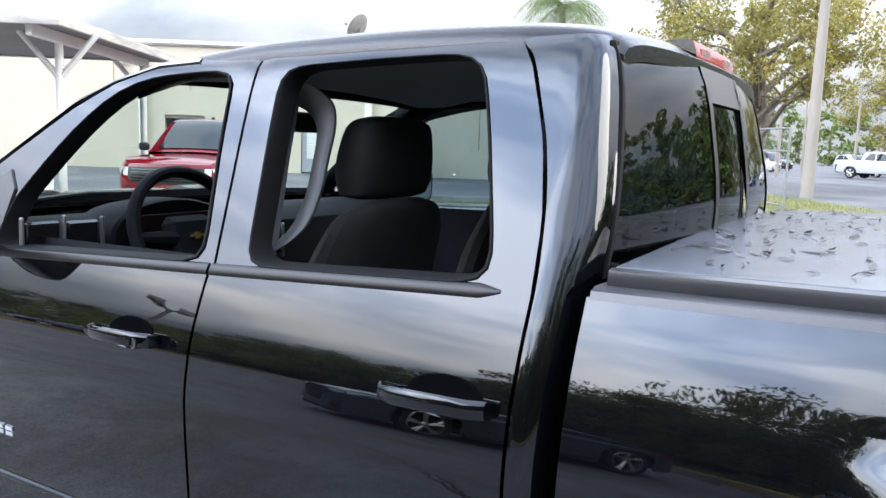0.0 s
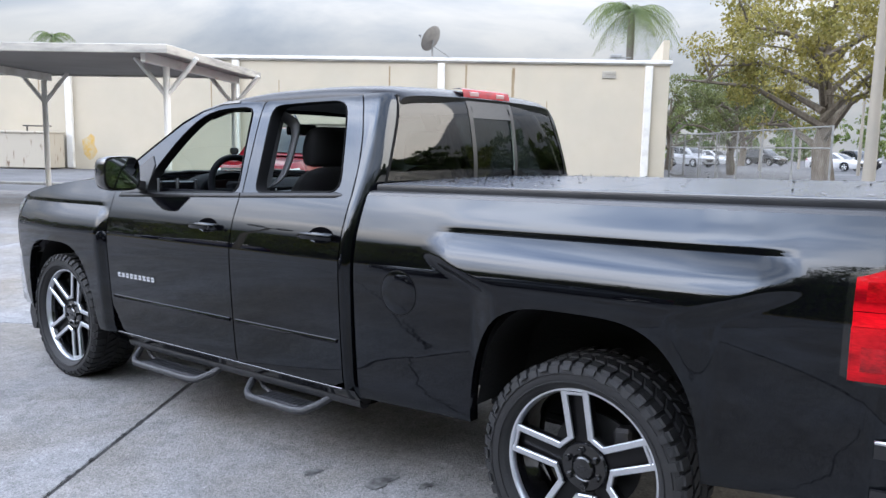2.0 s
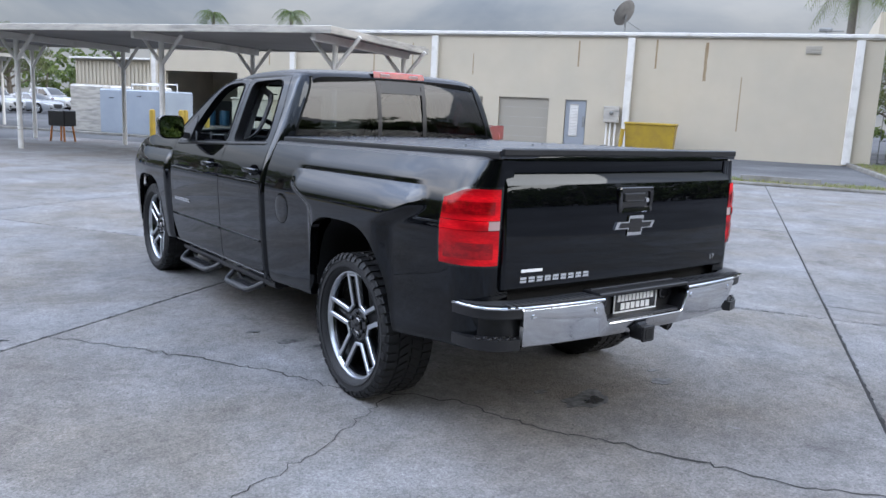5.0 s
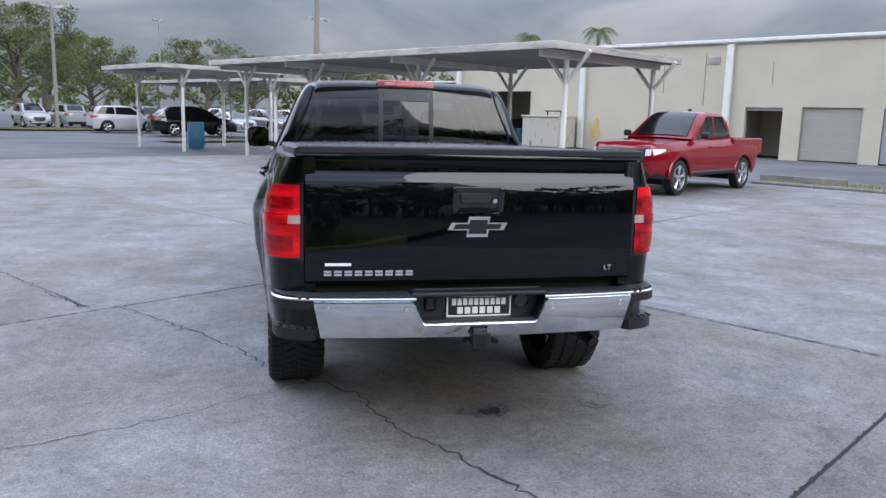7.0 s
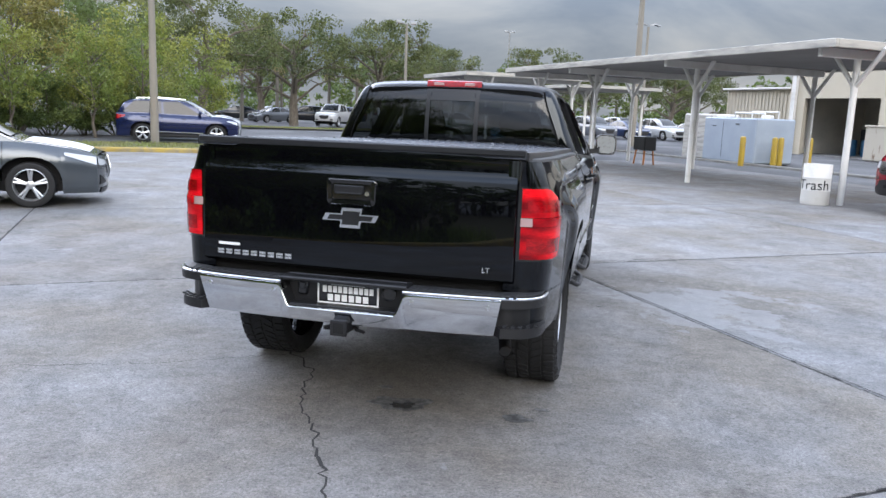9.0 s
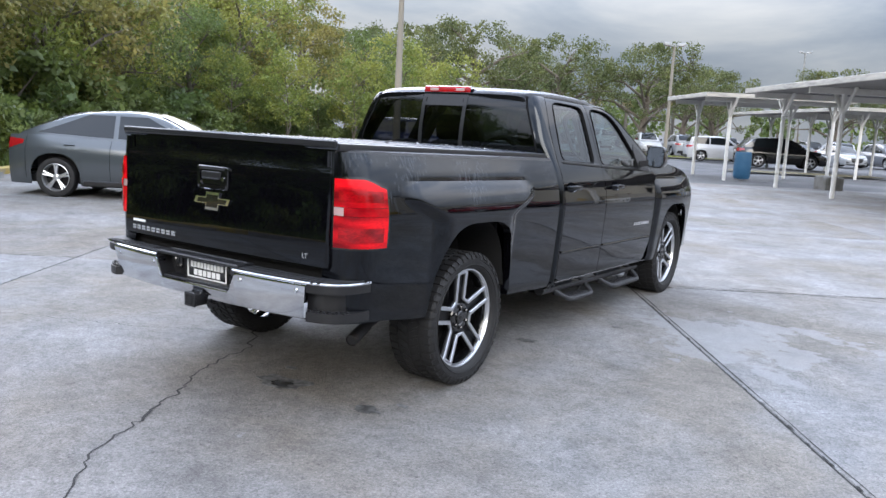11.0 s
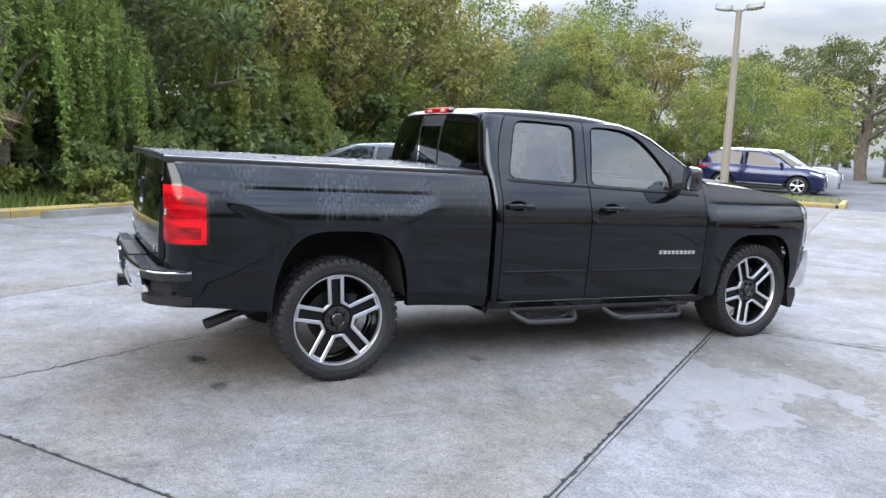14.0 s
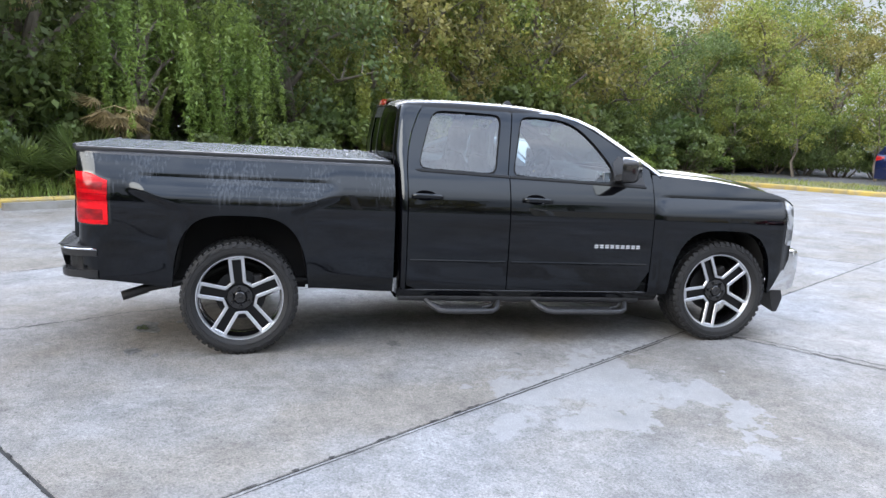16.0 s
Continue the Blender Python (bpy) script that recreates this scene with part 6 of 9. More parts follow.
    for along, c0, q0, q1, off in ((0, 2.53, -9.0, 2.55, 0.034), (1, 2.72, 2.75, 9.0, -0.036)):
        q, rows = q0, []
        while q < q1:
            o = c0 + off + 0.006 * noise.noise((q * 1.7, c0, 0)) + rnd.gauss(0, 0.0008)
            w = max(0.0006, 0.0048 + 0.0045 * noise.noise((q * 2.3, c0 + 5, 0)))
            rows.append([(b, a, 0.0018) if along == 0 else (a, b, 0.0018) for a, b in ((q, o - w), (q, o + w))])
            q += 0.04
        cuts.grid(rows)
    part("saw_cut", cuts, JOINT, pave)
    # oil and water marks
    for x, y, r, mat in ((0.17, -0.72, 0.165, "oil"), (0.19, -0.75, 0.07, "wet"), (0.80, -0.73, 0.08, "oil"), (0.80, 1.09, 0.075, "oil"), (-0.82, 1.05, 0.085, "oil"), (-0.95, 1.35, 0.05, "oil"), (-0.72, 0.86, 0.04, "oil"), (0.02, -0.50, 0.04, "oil"),
                         (0.18, -0.74, 0.0, "wet"), (1.15, 1.95, 0.04, "oil"), (-2.9, -1.7, 0.04, "oil"), (0.92, -0.56, 0.035, "oil")):
        if not r:
            continue
        st = Shape()
        ring = []
        for k in range(26):
            a = k * math.tau / 26
            f = r * (0.75 + 0.5 * noise.noise((math.cos(a) * 1.4 + x * 7, math.sin(a) * 1.4 + y * 5, 3)))
            ring.append((x + 1.35 * f * math.cos(a), y + 0.8 * f * math.sin(a)))
        low = 0.002 if mat == "oil" else 0.006
        st.prism(ring, lambda a, b, h: (a, b, h), low, low + 0.0015)
        ob = part("oil_stain" if mat == "oil" else "wet_patch", st, OIL if mat == "oil" else WET, pave)
        ob.matrix_basis = LOT.inverted()


OIL = shader("oil_stain", (0.035, 0.034, 0.033), rough=0.6, second=(0.13, 0.128, 0.125), scale=22, spread=(0.40, 0.62), detail=8)
WET = shader("wet_patch", (0.0385, 0.0378, 0.0371), rough=0.04, ior=1.4)


def grass_blades(name, spots, parent, label, count, tall=0.09, seed=1, mat=None):
    """A mat of short blades over rectangles of u and v."""
    rnd = np.random.default_rng(seed)
    vs, fs = [], []
    area = [(b - a) * (d - c) for a, b, c, d, _ in spots]
    for (a, b, c, d, z), ar in zip(spots, area):
        m = int(count * ar / sum(area))
        p = np.c_[rnd.uniform(a, b, m), rnd.uniform(c, d, m)]
        ang, h = rnd.uniform(0, math.tau, m), tall * rnd.uniform(0.4, 1.3, m)
        for (u, v), q, hh in zip(p, ang, h):
            n = len(vs)
            du, dv = 0.012 * math.cos(q), 0.012 * math.sin(q)
            vs += [(u - du, v - dv, z), (u + du, v + dv, z), (u + dv * 4 * hh / 0.1, v - du * 4 * hh / 0.1, z + hh)]
            fs.append((n, n + 1, n + 2))
    shp = Shape()
    shp.v, shp.f = vs, fs
    ob = part(name, shp, mat or LEAF_GRASS)
    ob.matrix_basis = LOT
    return tagged(ob, label, "grass", kind="stuff")


def kerb_run(name, u0, v0, u1, v1, mat, label, h=0.14, w=0.16, length=1.5):
    th = thing(name, LOT, label, "kerb", kind="structure")
    n = max(1, round(math.hypot(u1 - u0, v1 - v0) / length))
    ang = math.atan2(v1 - v0, u1 - u0)
    l = math.hypot(u1 - u0, v1 - v0) / n
    me = None
    for k in range(n):
        t = (k + 0.5) / n
        if me is None:
            shp = Shape()
            shp.loft([[(x, -w / 2, -0.05), (x, w / 2, -0.05), (x, w / 2, h - 0.03), (x, w / 2 - 0.03, h), (x, -w / 2 + 0.03, h), (x, -w / 2, h - 0.04)] for x in (-l / 2 + 0.006, l / 2 - 0.006)])
            me = mesh_of("kerb_stone", shp, mat)
        ob = new("kerb_stone", me)
        ob.parent = th
        ob.matrix_basis = Matrix.Translation((u0 + (u1 - u0) * t, v0 + (v1 - v0) * t, 0)) @ Matrix.Rotation(ang, 4, "Z")
    return th


def turf(name, a, b, c, d, z=0.06, mat=None, label="dry patchy turf behind a kerb"):
    n = 12
    rnd = random.Random(int(a * 7 + c))
    g = Shape()
    rows = []
    for i in range(n + 1):
        rows.append([(a + (b - a) * i / n, c + (d - c) * j / n, z + rnd.uniform(-0.015, 0.03)) for j in range(n + 1)])
    g.grid(rows)
    ob = part(name, g, mat or GRASS_SOIL)
    ob.matrix_basis = LOT
    return tagged(ob, label, "ground", kind="structure")


# ---- buildings ----
def build_workshop():
    """The long cream building: front wall with its openings, roof edge, columns and yard fittings."""
    b = thing("workshop_building", lot(33.5, 0), "long cream stuccoed workshop with a flat roof", "building")
    top, end0, end1, thick = 5.45, -6.95, 31.4, 0.25
    holes = [(5.45, 6.5, 2.33), (7.3, 9.85, 2.36), (10.7, 12.45, 2.33), (25.3, 30.3, 3.12)]
    edges = [end0] + [q for a, c, _ in holes for q in (a, c)] + [end1]
    for k in range(0, len(edges), 2):
        part("wall", Shape().box((thick / 2, (edges[k] + edges[k + 1]) / 2, top / 2 - 0.03), (thick, edges[k + 1] - edges[k], top + 0.06)), STUCCO, b)
    for a, c, h in holes:
        part("lintel_wall", Shape().box((thick / 2, (a + c) / 2, (h + top) / 2), (thick, c - a, top - h)), STUCCO, b)
    part("side_wall", Shape().box((12, end0 + thick / 2, top / 2), (24 - 2 * thick, thick, top)), STUCCO, b)
    part("side_wall", Shape().box((12, end1 - thick / 2, top / 2), (24 - 2 * thick, thick, top)), STUCCO, b)
    part("back_wall", Shape().box((24, (end0 + end1) / 2, top / 2), (thick, end1 - end0, top)), STUCCO, b)
    part("roof", Shape().box((12, (end0 + end1) / 2, top + 0.02), (24.1, end1 - end0 + 0.1, 0.10)), CANOPY_DECK, b)
    part("roof_trim", Shape().box((-0.06, (end0 + end1) / 2, top - 0.02), (0.14, end1 - end0 + 0.2, 0.16), 0.02), WHITE_PAINT, b, "white roof edge")
    part("gutter_line", Shape().box((-0.04, (end0 + end1) / 2, top - 0.14), (0.09, end1 - end0 + 0.1, 0.05), 0.01), ROOF_EDGE, b)
    for v in (-6.0, 3.55, 13.35, 21.65, 31.0):
        part("column", Shape().box((-0.10, v, top / 2 - 0.1), (0.20, 0.32, top - 0.2), 0.02), WHITE_PAINT, b, "white painted downpipe column")
    # workshop rooms behind the openings
    for v0, v1, h, d in ((24.6, 31.0, 3.6, 5.4), (10.3, 12.9, 2.8, 3.0)):
        for c, sz in (((d, (v0 + v1) / 2, h / 2), (0.1, v1 - v0, h)), ((d / 2 + 0.1, v0, h / 2), (d - 0.3, 0.1, h)), ((d / 2 + 0.1, v1, h / 2), (d - 0.3, 0.1, h)), ((d / 2 + 0.1, (v0 + v1) / 2, h + 0.05), (d - 0.3, v1 - v0, 0.1))):
            part("inner_wall", Shape().box(c, sz), DARK_INSIDE, b, "dim workshop wall")
    part("dado", Shape().box((5.32, 27.8, 0.75), (0.04, 6.2, 1.5)), shader("dado_grey", (0.07, 0.07, 0.0735), rough=0.7), b)
    # doors
    d = part("roller_door", Shape().box((0.14, 8.575, 1.18), (0.06, 2.53, 2.36), 0.005), shader("door_cream", (0.294, 0.2695, 0.224), rough=0.6, second=(0.294, 0.252, 0.196), scale=2.5, spread=(0.66, 0.74), bump=0.1), b, "closed cream sectional door")
    for z in (0.47, 0.94, 1.41, 1.88):
        part("door_groove", Shape().box((0.108, 8.575, z), (0.006, 2.5, 0.012)), ROOF_EDGE, d)
    part("rolled_shutter", Shape().box((0.14, 11.575, 2.26), (0.08, 1.73, 0.16), 0.02), ROOF_EDGE, b)
    man = part("steel_door", Shape().box((0.10, 5.975, 1.16), (0.06, 1.0, 2.3), 0.008), shader("door_blue_grey", (0.259, 0.28, 0.308), rough=0.5, bump=0.05), b, "pale blue-grey steel door")
    part("door_louvre", Shape().box((0.062, 6.05, 1.35), (0.012, 0.42, 1.55), 0.003), ROOF_EDGE, man)
    for k in range(20):
        part("louvre_slat", Shape().box((0.05, 6.05, 0.65 + 0.073 * k), (0.02, 0.40, 0.045), 0.0, pose(0, 0, 0, 0, 35, 0)), WHITE_PAINT, man)
    part("door_handle", Shape().box((0.045, 5.58, 1.1), (0.06, 0.10, 0.05), 0.01).box((0.06, 5.57, 1.35), (0.02, 0.10, 0.45), 0.005), GALVANISED, man)
    for v, z, w, h in ((-4.2, 4.84, 0.62, 0.34), (14.2, 4.55, 0.62, 0.34)):
        vent = part("wall_vent", Shape().box((-0.02, v, z), (0.04, w, h), 0.01), ROOF_EDGE, b)
        for k in range(4):
            part("vent_slat", Shape().box((-0.05, v, z - h / 2 + h * (k + 0.5) / 4), (0.03, w * 0.9, 0.03)), DARK_INSIDE, vent)
    # water stains run down from the roof edge
    runs = shader("rust_run", (0.238, 0.168, 0.098), rough=0.9, second=(0.294, 0.231, 0.147), scale=3, stretch=(1, 3, 0.4))
    for v, z0, z1, w in ((2.4, 3.9, 5.2, 0.10), (0.2, 3.4, 5.1, 0.16), (6.0, 3.9, 5.1, 0.08), (-1.4, 1.2, 3.6, 0.05), (16.8, 3.0, 4.9, 0.07), (23.2, 3.6, 5.0, 0.07), (14.6, 2.4, 4.9, 0.06), (11.3, 3.4, 4.4, 0.05)):
        rr = random.Random(int(v * 10))
        poly = [(v + w * (rr.uniform(-0.5, -0.3) if k % 2 else -0.45), z0 + (z1 - z0) * k / 6) for k in range(7)] + [(v + w * rr.uniform(0.3, 0.5), z1 - (z1 - z0) * k / 6) for k in range(7)]
        part("stain_run", Shape().prism(poly, lambda a, c, h: (h, a, c), -0.006, 0.0), runs, b)
    part("rust_patch", Shape().prism([(20.75 + 0.35 * math.cos(k * 0.6) * (1 + 0.3 * math.sin(k * 2.3)), 1.05 + 0.6 * math.sin(k * 0.6) * (1 + 0.2 * math.cos(k * 1.7))) for k in range(10)], lambda a, c, h: (h, a, c), -0.006, 0.0), shader("rust_spill", (0.504, 0.315, 0.07), rough=0.9, second=(0.448, 0.378, 0.252), scale=4), b, "orange rust bloom")
    # corrugated annexe past the end of the wall
    ax = thing("storage_annexe", lot(36.0, 31.6), "low storage annexe in ribbed cream sheet metal", "building")
    sheet = Shape()
    sheet.box((2.5, 4.0, 1.9), (5.0, 8.0, 3.8))
    part("annexe_wall", sheet, STUCCO, ax)
    for k in range(26):
        part("wall_rib", Shape().box((-0.03, 0.15 + 0.31 * k, 1.85), (0.06, 0.12, 3.7), 0.015), STUCCO, ax)
    part("annexe_roof", Shape().box((2.4, 4.0, 3.86), (5.5, 8.4, 0.12), 0.02), WHITE_PAINT, ax)
    # dish on the roof
    dish = thing("satellite_dish", lot(34.6, 4.1, 5.5), "grey satellite dish on the roof edge", "dish")
    aim = Matrix.Translation((0, 0, 0.98)) @ Matrix.Rotation(radians(58), 4, "Z") @ Matrix.Rotation(radians(-28), 4, "Y")
    dull = shader("dish_grey", (0.189, 0.1785, 0.1645), rough=0.6, second=(0.14, 0.133, 0.1225), scale=4)
    bowl = Shape().lathe([(0.001, -0.02), (0.20, -0.01), (0.42, 0.035), (0.60, 0.10), (0.635, 0.12), (0.635, 0.13), (0.60, 0.115), (0.42, 0.05), (0.20, 0.005), (0.001, -0.005)], 40)
    part("reflector", bowl.moved(aim), dull, dish)
    part("mast", Shape().tube([(0, 0, -0.03), (0, 0, 0.7), tuple(aim @ Vector((-0.06, 0, 0)))], 0.045, 10).tube([(0.1, -1.1, 0), (0, 0, 0.7)], 0.022, 6), GALVANISED, dish)
    part("feed_arm", Shape().tube([tuple(aim @ Vector((0.10, 0, -0.6))), tuple(aim @ Vector((0.75, 0, -0.18)))], 0.018, 6).box(tuple(aim @ Vector((0.78, 0, -0.14))), (0.14, 0.14, 0.10), 0.02), LAMP_METAL, dish)
    # end parapet and a flood lamp on the roof
    gable = Shape().prism([(33.62, 5.3), (38.6, 5.3), (38.6, 5.5), (33.62, 6.45)], lambda a, c, h: (a, h, c), -6.9, -6.62)
    wing = part("end_parapet", gable, STUCCO)
    wing.matrix_basis = LOT
    tagged(wing, "sloping cream parapet at the workshop's end", "parapet", kind="structure")
    fl = thing("flood_lamp", lot(35.2, -4.75, 5.45), "grey box flood lamp on the workshop roof", "lamp")
    part("lamp_post", Shape().tube([(0, 0, -0.05), (0, 0, 0.32)], 0.03, 8), LAMP_METAL, fl)
    part("lamp_box", Shape().box((-0.1, 0.05, 0.40), (0.35, 0.55, 0.16), 0.03).box((-0.02, -0.45, 0.37), (0.10, 0.5, 0.05), 0.01), LAMP_METAL, fl)


def build_yard():
    """What stands in front of the workshop."""
    mt = thing("meter_cabinet", lot(33.42, 4.2), "grey electric meter cabinet with conduits", "cabinet")
    part("cabinet_box", Shape().box((-0.12, 0, 1.72), (0.24, 0.72, 0.76), 0.02), ROOF_EDGE, mt)
    part("dial", Shape().lathe([(0.09, -0.245), (0.09, -0.29), (0.07, -0.30), (0.001, -0.30)], 20, "x", (0, 0.0, 1.78)), GALVANISED, mt)
    for dv in (-0.2, 0.02, 0.2):
        part("conduit", Shape().tube([(-0.1, dv, 1.36), (-0.1, dv, 0.25), (-0.16, dv, 0.08), (-0.2, dv, -0.04)], 0.045, 10), WHITE_PAINT, mt)
    bn = thing("yellow_skip", lot(31.6, 2.15), "bright yellow steel utility bin", "bin")
    part("bin_body", Shape().loft([[(-0.6, -1.0, 0.1), (0.6, -1.0, 0.1), (0.6, 1.0, 0.1), (-0.6, 1.0, 0.1)], [(-0.68, -1.08, 1.3), (0.68, -1.08, 1.3), (0.68, 1.08, 1.3), (-0.68, 1.08, 1.3)]]), YELLOW, bn)
    part("bin_lid", Shape().box((0, 0, 1.36), (1.44, 2.24, 0.12), 0.03), YELLOW, bn)
    part("bin_post", Shape().tube([(-0.75, 1.25, -0.04), (-0.72, 1.15, 1.1)], 0.09, 12), YELLOW, bn)
    for v in (-0.8, 0.8):
        part("bin_foot", Shape().box((0, v, 0.03), (1.0, 0.14, 0.16), 0.01), YELLOW, bn)
    tank = thing("storage_tank", lot(21.9, 21.6), "pale blue-white rectangular storage tank", "tank")
    part("tank_body", Shape().box((0, 0, 0.9), (2.0, 3.1, 1.8), 0.05), TANK_WHITE, tank)
    part("tank_skid", Shape().box((0, 0, -0.02), (1.7, 2.9, 0.1), 0.01), LINER, tank)
    pipes = Shape().tube([(-0.4, -1.3, 1.78), (-0.4, -1.3, 2.0), (-0.4, 0.4, 2.02), (-0.2, 0.6, 1.78)], 0.035, 8).tube([(0.3, -1.3, 1.78), (0.3, -1.3, 2.08), (0.3, 0.2, 2.08), (0.3, 0.2, 1.78)], 0.03, 8).lathe([(0.25, 1.78), (0.25, 1.9), (0.2, 1.94), (0.001, 1.94)], 20, "z", (0.3, -0.7, 0)).box((-0.3, 1.0, 1.85), (0.6, 0.7, 0.14), 0.04)
    part("tank_fittings", pipes, WHITE_PAINT, tank)
    for v_, z_ in ((-0.5, 1.55), (0.9, 1.45)):
        part("tank_handle", Shape().box((-1.015, v_, z_), (0.04, 0.22, 0.035), 0.01), STEEL_DARK, tank)
    part("hatch_seam", Shape().box((-1.002, 0.35, 0.95), (0.008, 0.014, 1.5)), LINER, tank)
    cp = thing("collapsed_tarp", lot(22.3, 24.4), "pale sheeted pallet stack beside the tank", "stack")
    part("stack_body", Shape().box((0, 0, 0.95), (1.6, 1.9, 2.0), 0.08), ROOF_EDGE, cp)
    for k, (u, v) in enumerate(((20.0, 19.7), (21.25, 19.35), (21.75, 19.55), (23.6, 19.9))):
        bo = thing("bollard", lot(u, v), "yellow painted steel bollard in the yard", "bollard", "yard bollards")
        part("bollard_post", Shape().lathe([(0.11, -0.05), (0.11, 1.0), (0.095, 1.06), (0.05, 1.09), (0.001, 1.095)], 16, "z"), YELLOW, bo)
    rb = thing("rusty_hopper", lot(32.4, 23.1), "cream steel hopper streaked with rust", "hopper")
    part("hopper_body", Shape().box((0, 0, 0.85), (1.6, 2.5, 1.7), 0.04), RUSTY, rb)
    part("hopper_rim", Shape().box((0, 0, 1.68), (1.7, 2.6, 0.10), 0.02), RUSTY, rb)
    part("hopper_gear", Shape().box((0, -0.4, 1.98), (0.4, 1.2, 0.06), 0.01).tube([(0, -0.8, 1.7), (0, -0.8, 1.98)], 0.04, 8).tube([(0, 0.1, 1.7), (0, 0.1, 1.98)], 0.04, 8), STEEL_DARK, rb)
    dr = thing("blue_drum", lot(36.0, 29.0), "blue plastic drum in the workshop", "drum")
    part("drum_body", Shape().lathe([(0.001, 0), (0.29, 0), (0.30, 0.05), (0.30, 0.85), (0.28, 0.9), (0.001, 0.9)], 24, "z"), BLUE_PLASTIC, dr)
    copy_thing(dr, lot(36.3, 28.2))
    part("workshop_floor", Shape().box((36.9, 27.8, -0.03), (6.6, 6.2, 0.06)), CONCRETE).matrix_basis = LOT
    tagged(bpy.data.objects["workshop_floor"], "grey concrete floor of the workshop", "floor", kind="structure")
    tr = thing("litter_drum", lot(11.25, 7.62) @ Matrix.Scale(0.93, 4), "white steel drum lettered Trash by a canopy post", "drum")
    part("drum_shell", Shape().lathe([(0.001, 0.0), (0.285, 0.0), (0.295, 0.02), (0.29, 0.29), (0.30, 0.31), (0.29, 0.33), (0.29, 0.57), (0.30, 0.59), (0.29, 0.61), (0.295, 0.86), (0.285, 0.88), (0.27, 0.87), (0.265, 0.1), (0.001, 0.1)], 40, "z"), WHITE_PAINT, tr)
    word = letters("Trash", 0.31, (0, 0, 0), shader("stencil_black", (0.021, 0.021, 0.021), rough=0.8), tr, "drum_lettering")
    me = word.data
    xs = [v.co.x for v in me.vertices]
    mid, face = (min(xs) + max(xs)) / 2, radians(-150)
    for v in me.vertices:
        a = face + (v.co.x - mid) / 0.305
        r = 0.303 + v.co.z * 0.5
        v.co = (r * math.cos(a), r * math.sin(a), 0.33 + v.co.y)
    word.matrix_basis = Matrix()
    bar = thing("blue_barrel", lot(12.4, 25.8), "blue plastic barrel under the far canopy", "barrel")
    part("barrel_body", Shape().lathe([(0.001, 0), (0.28, 0), (0.32, 0.1), (0.33, 0.5), (0.32, 0.95), (0.30, 1.05), (0.001, 1.05)], 24, "z"), BLUE_PLASTIC, bar)
    cart = thing("tool_cart", lot(15.1, 19.1), "black and orange tool cart", "cart")
    part("cart_box", Shape().box((0, 0, 0.75), (0.5, 0.7, 0.5), 0.03), BLACK_TRIM, cart)
    for du in (-0.22, 0.22):
        for dv in (-0.3, 0.3):
            part("cart_leg", Shape().tube([(du, dv, -0.04), (du * 0.8, dv * 0.8, 0.55)], 0.03, 8), shader("orange_paint", (0.42, 0.14, 0.021), rough=0.5), cart)
    pl = thing("planter", lot(13.6, 21.2), "pale terracotta planter box", "planter")
    part("planter_box", Shape().box((0, 0, 0.2), (0.6, 0.9, 0.5), 0.04), KERB, pl)
    # timber laid along the verge
    for v, l in ((4.2, 2.2), (0.6, 2.0), (-2.6, 2.0)):
        w = thing("wheel_stop", lot(18.2, v), "dark weathered wheel stop lying on the verge", "wheel stop", "verge stops")
        part("stop_beam", Shape().loft([[(-0.1, y, 0.05), (0.1, y, 0.05), (0.07, y, 0.20), (-0.07, y, 0.20)] for y in (-l / 2, l / 2)]), KERB, w)


def build_canopy(u0, u1, v0, v1, posts_v, label):
    c = thing("canopy_shelter", LOT, label, "canopy")
    h = 3.11
    part("canopy_roof", Shape().loft([[(u0 + 0.05, v0 + 0.05, h - 0.03), (u1 - 0.05, v0 + 0.05, h - 0.03), (u1 - 0.05, v1 - 0.05, h - 0.03), (u0 + 0.05, v1 - 0.05, h - 0.03)], [(u0, v0, h + 0.06), (u1, v0, h + 0.06), (u1, v1, h + 0.06), (u0, v1, h + 0.06)]]), CANOPY_DECK, c, "grey deck")
    for a, b, cc, d in ((u0 - 0.04, u0 + 0.04, v0 - 0.04, v1 + 0.04), (u1 - 0.04, u1 + 0.04, v0 - 0.04, v1 + 0.04), (u0 + 0.04, u1 - 0.04, v0 - 0.04, v0 + 0.04), (u0 + 0.04, u1 - 0.04, v1 - 0.04, v1 + 0.04)):
        part("fascia", Shape().box(((a + b) / 2, (cc + d) / 2, h + 0.01), (b - a, d - cc, 0.16), 0.01), ROOF_EDGE, c, "weathered white fascia")
    for v in posts_v:
        part("beam", Shape().box(((u0 + u1) / 2, v, h - 0.12), (u1 - u0 - 0.3, 0.10, 0.18), 0.01), WHITE_PAINT, c)
        for u in (u0 + 1.15, u1 - 0.42):
            p = part("post", Shape().tube([(u, v, -0.05), (u, v, h - 0.20)], 0.066, 12), WHITE_PAINT, c, "white round post")
            for sgn in (-1, 1):
                part("brace", Shape().tube([(u, v, 2.35), (u, v + sgn * 0.62, h - 0.03)], 0.05, 8), WHITE_PAINT, p)
    return c


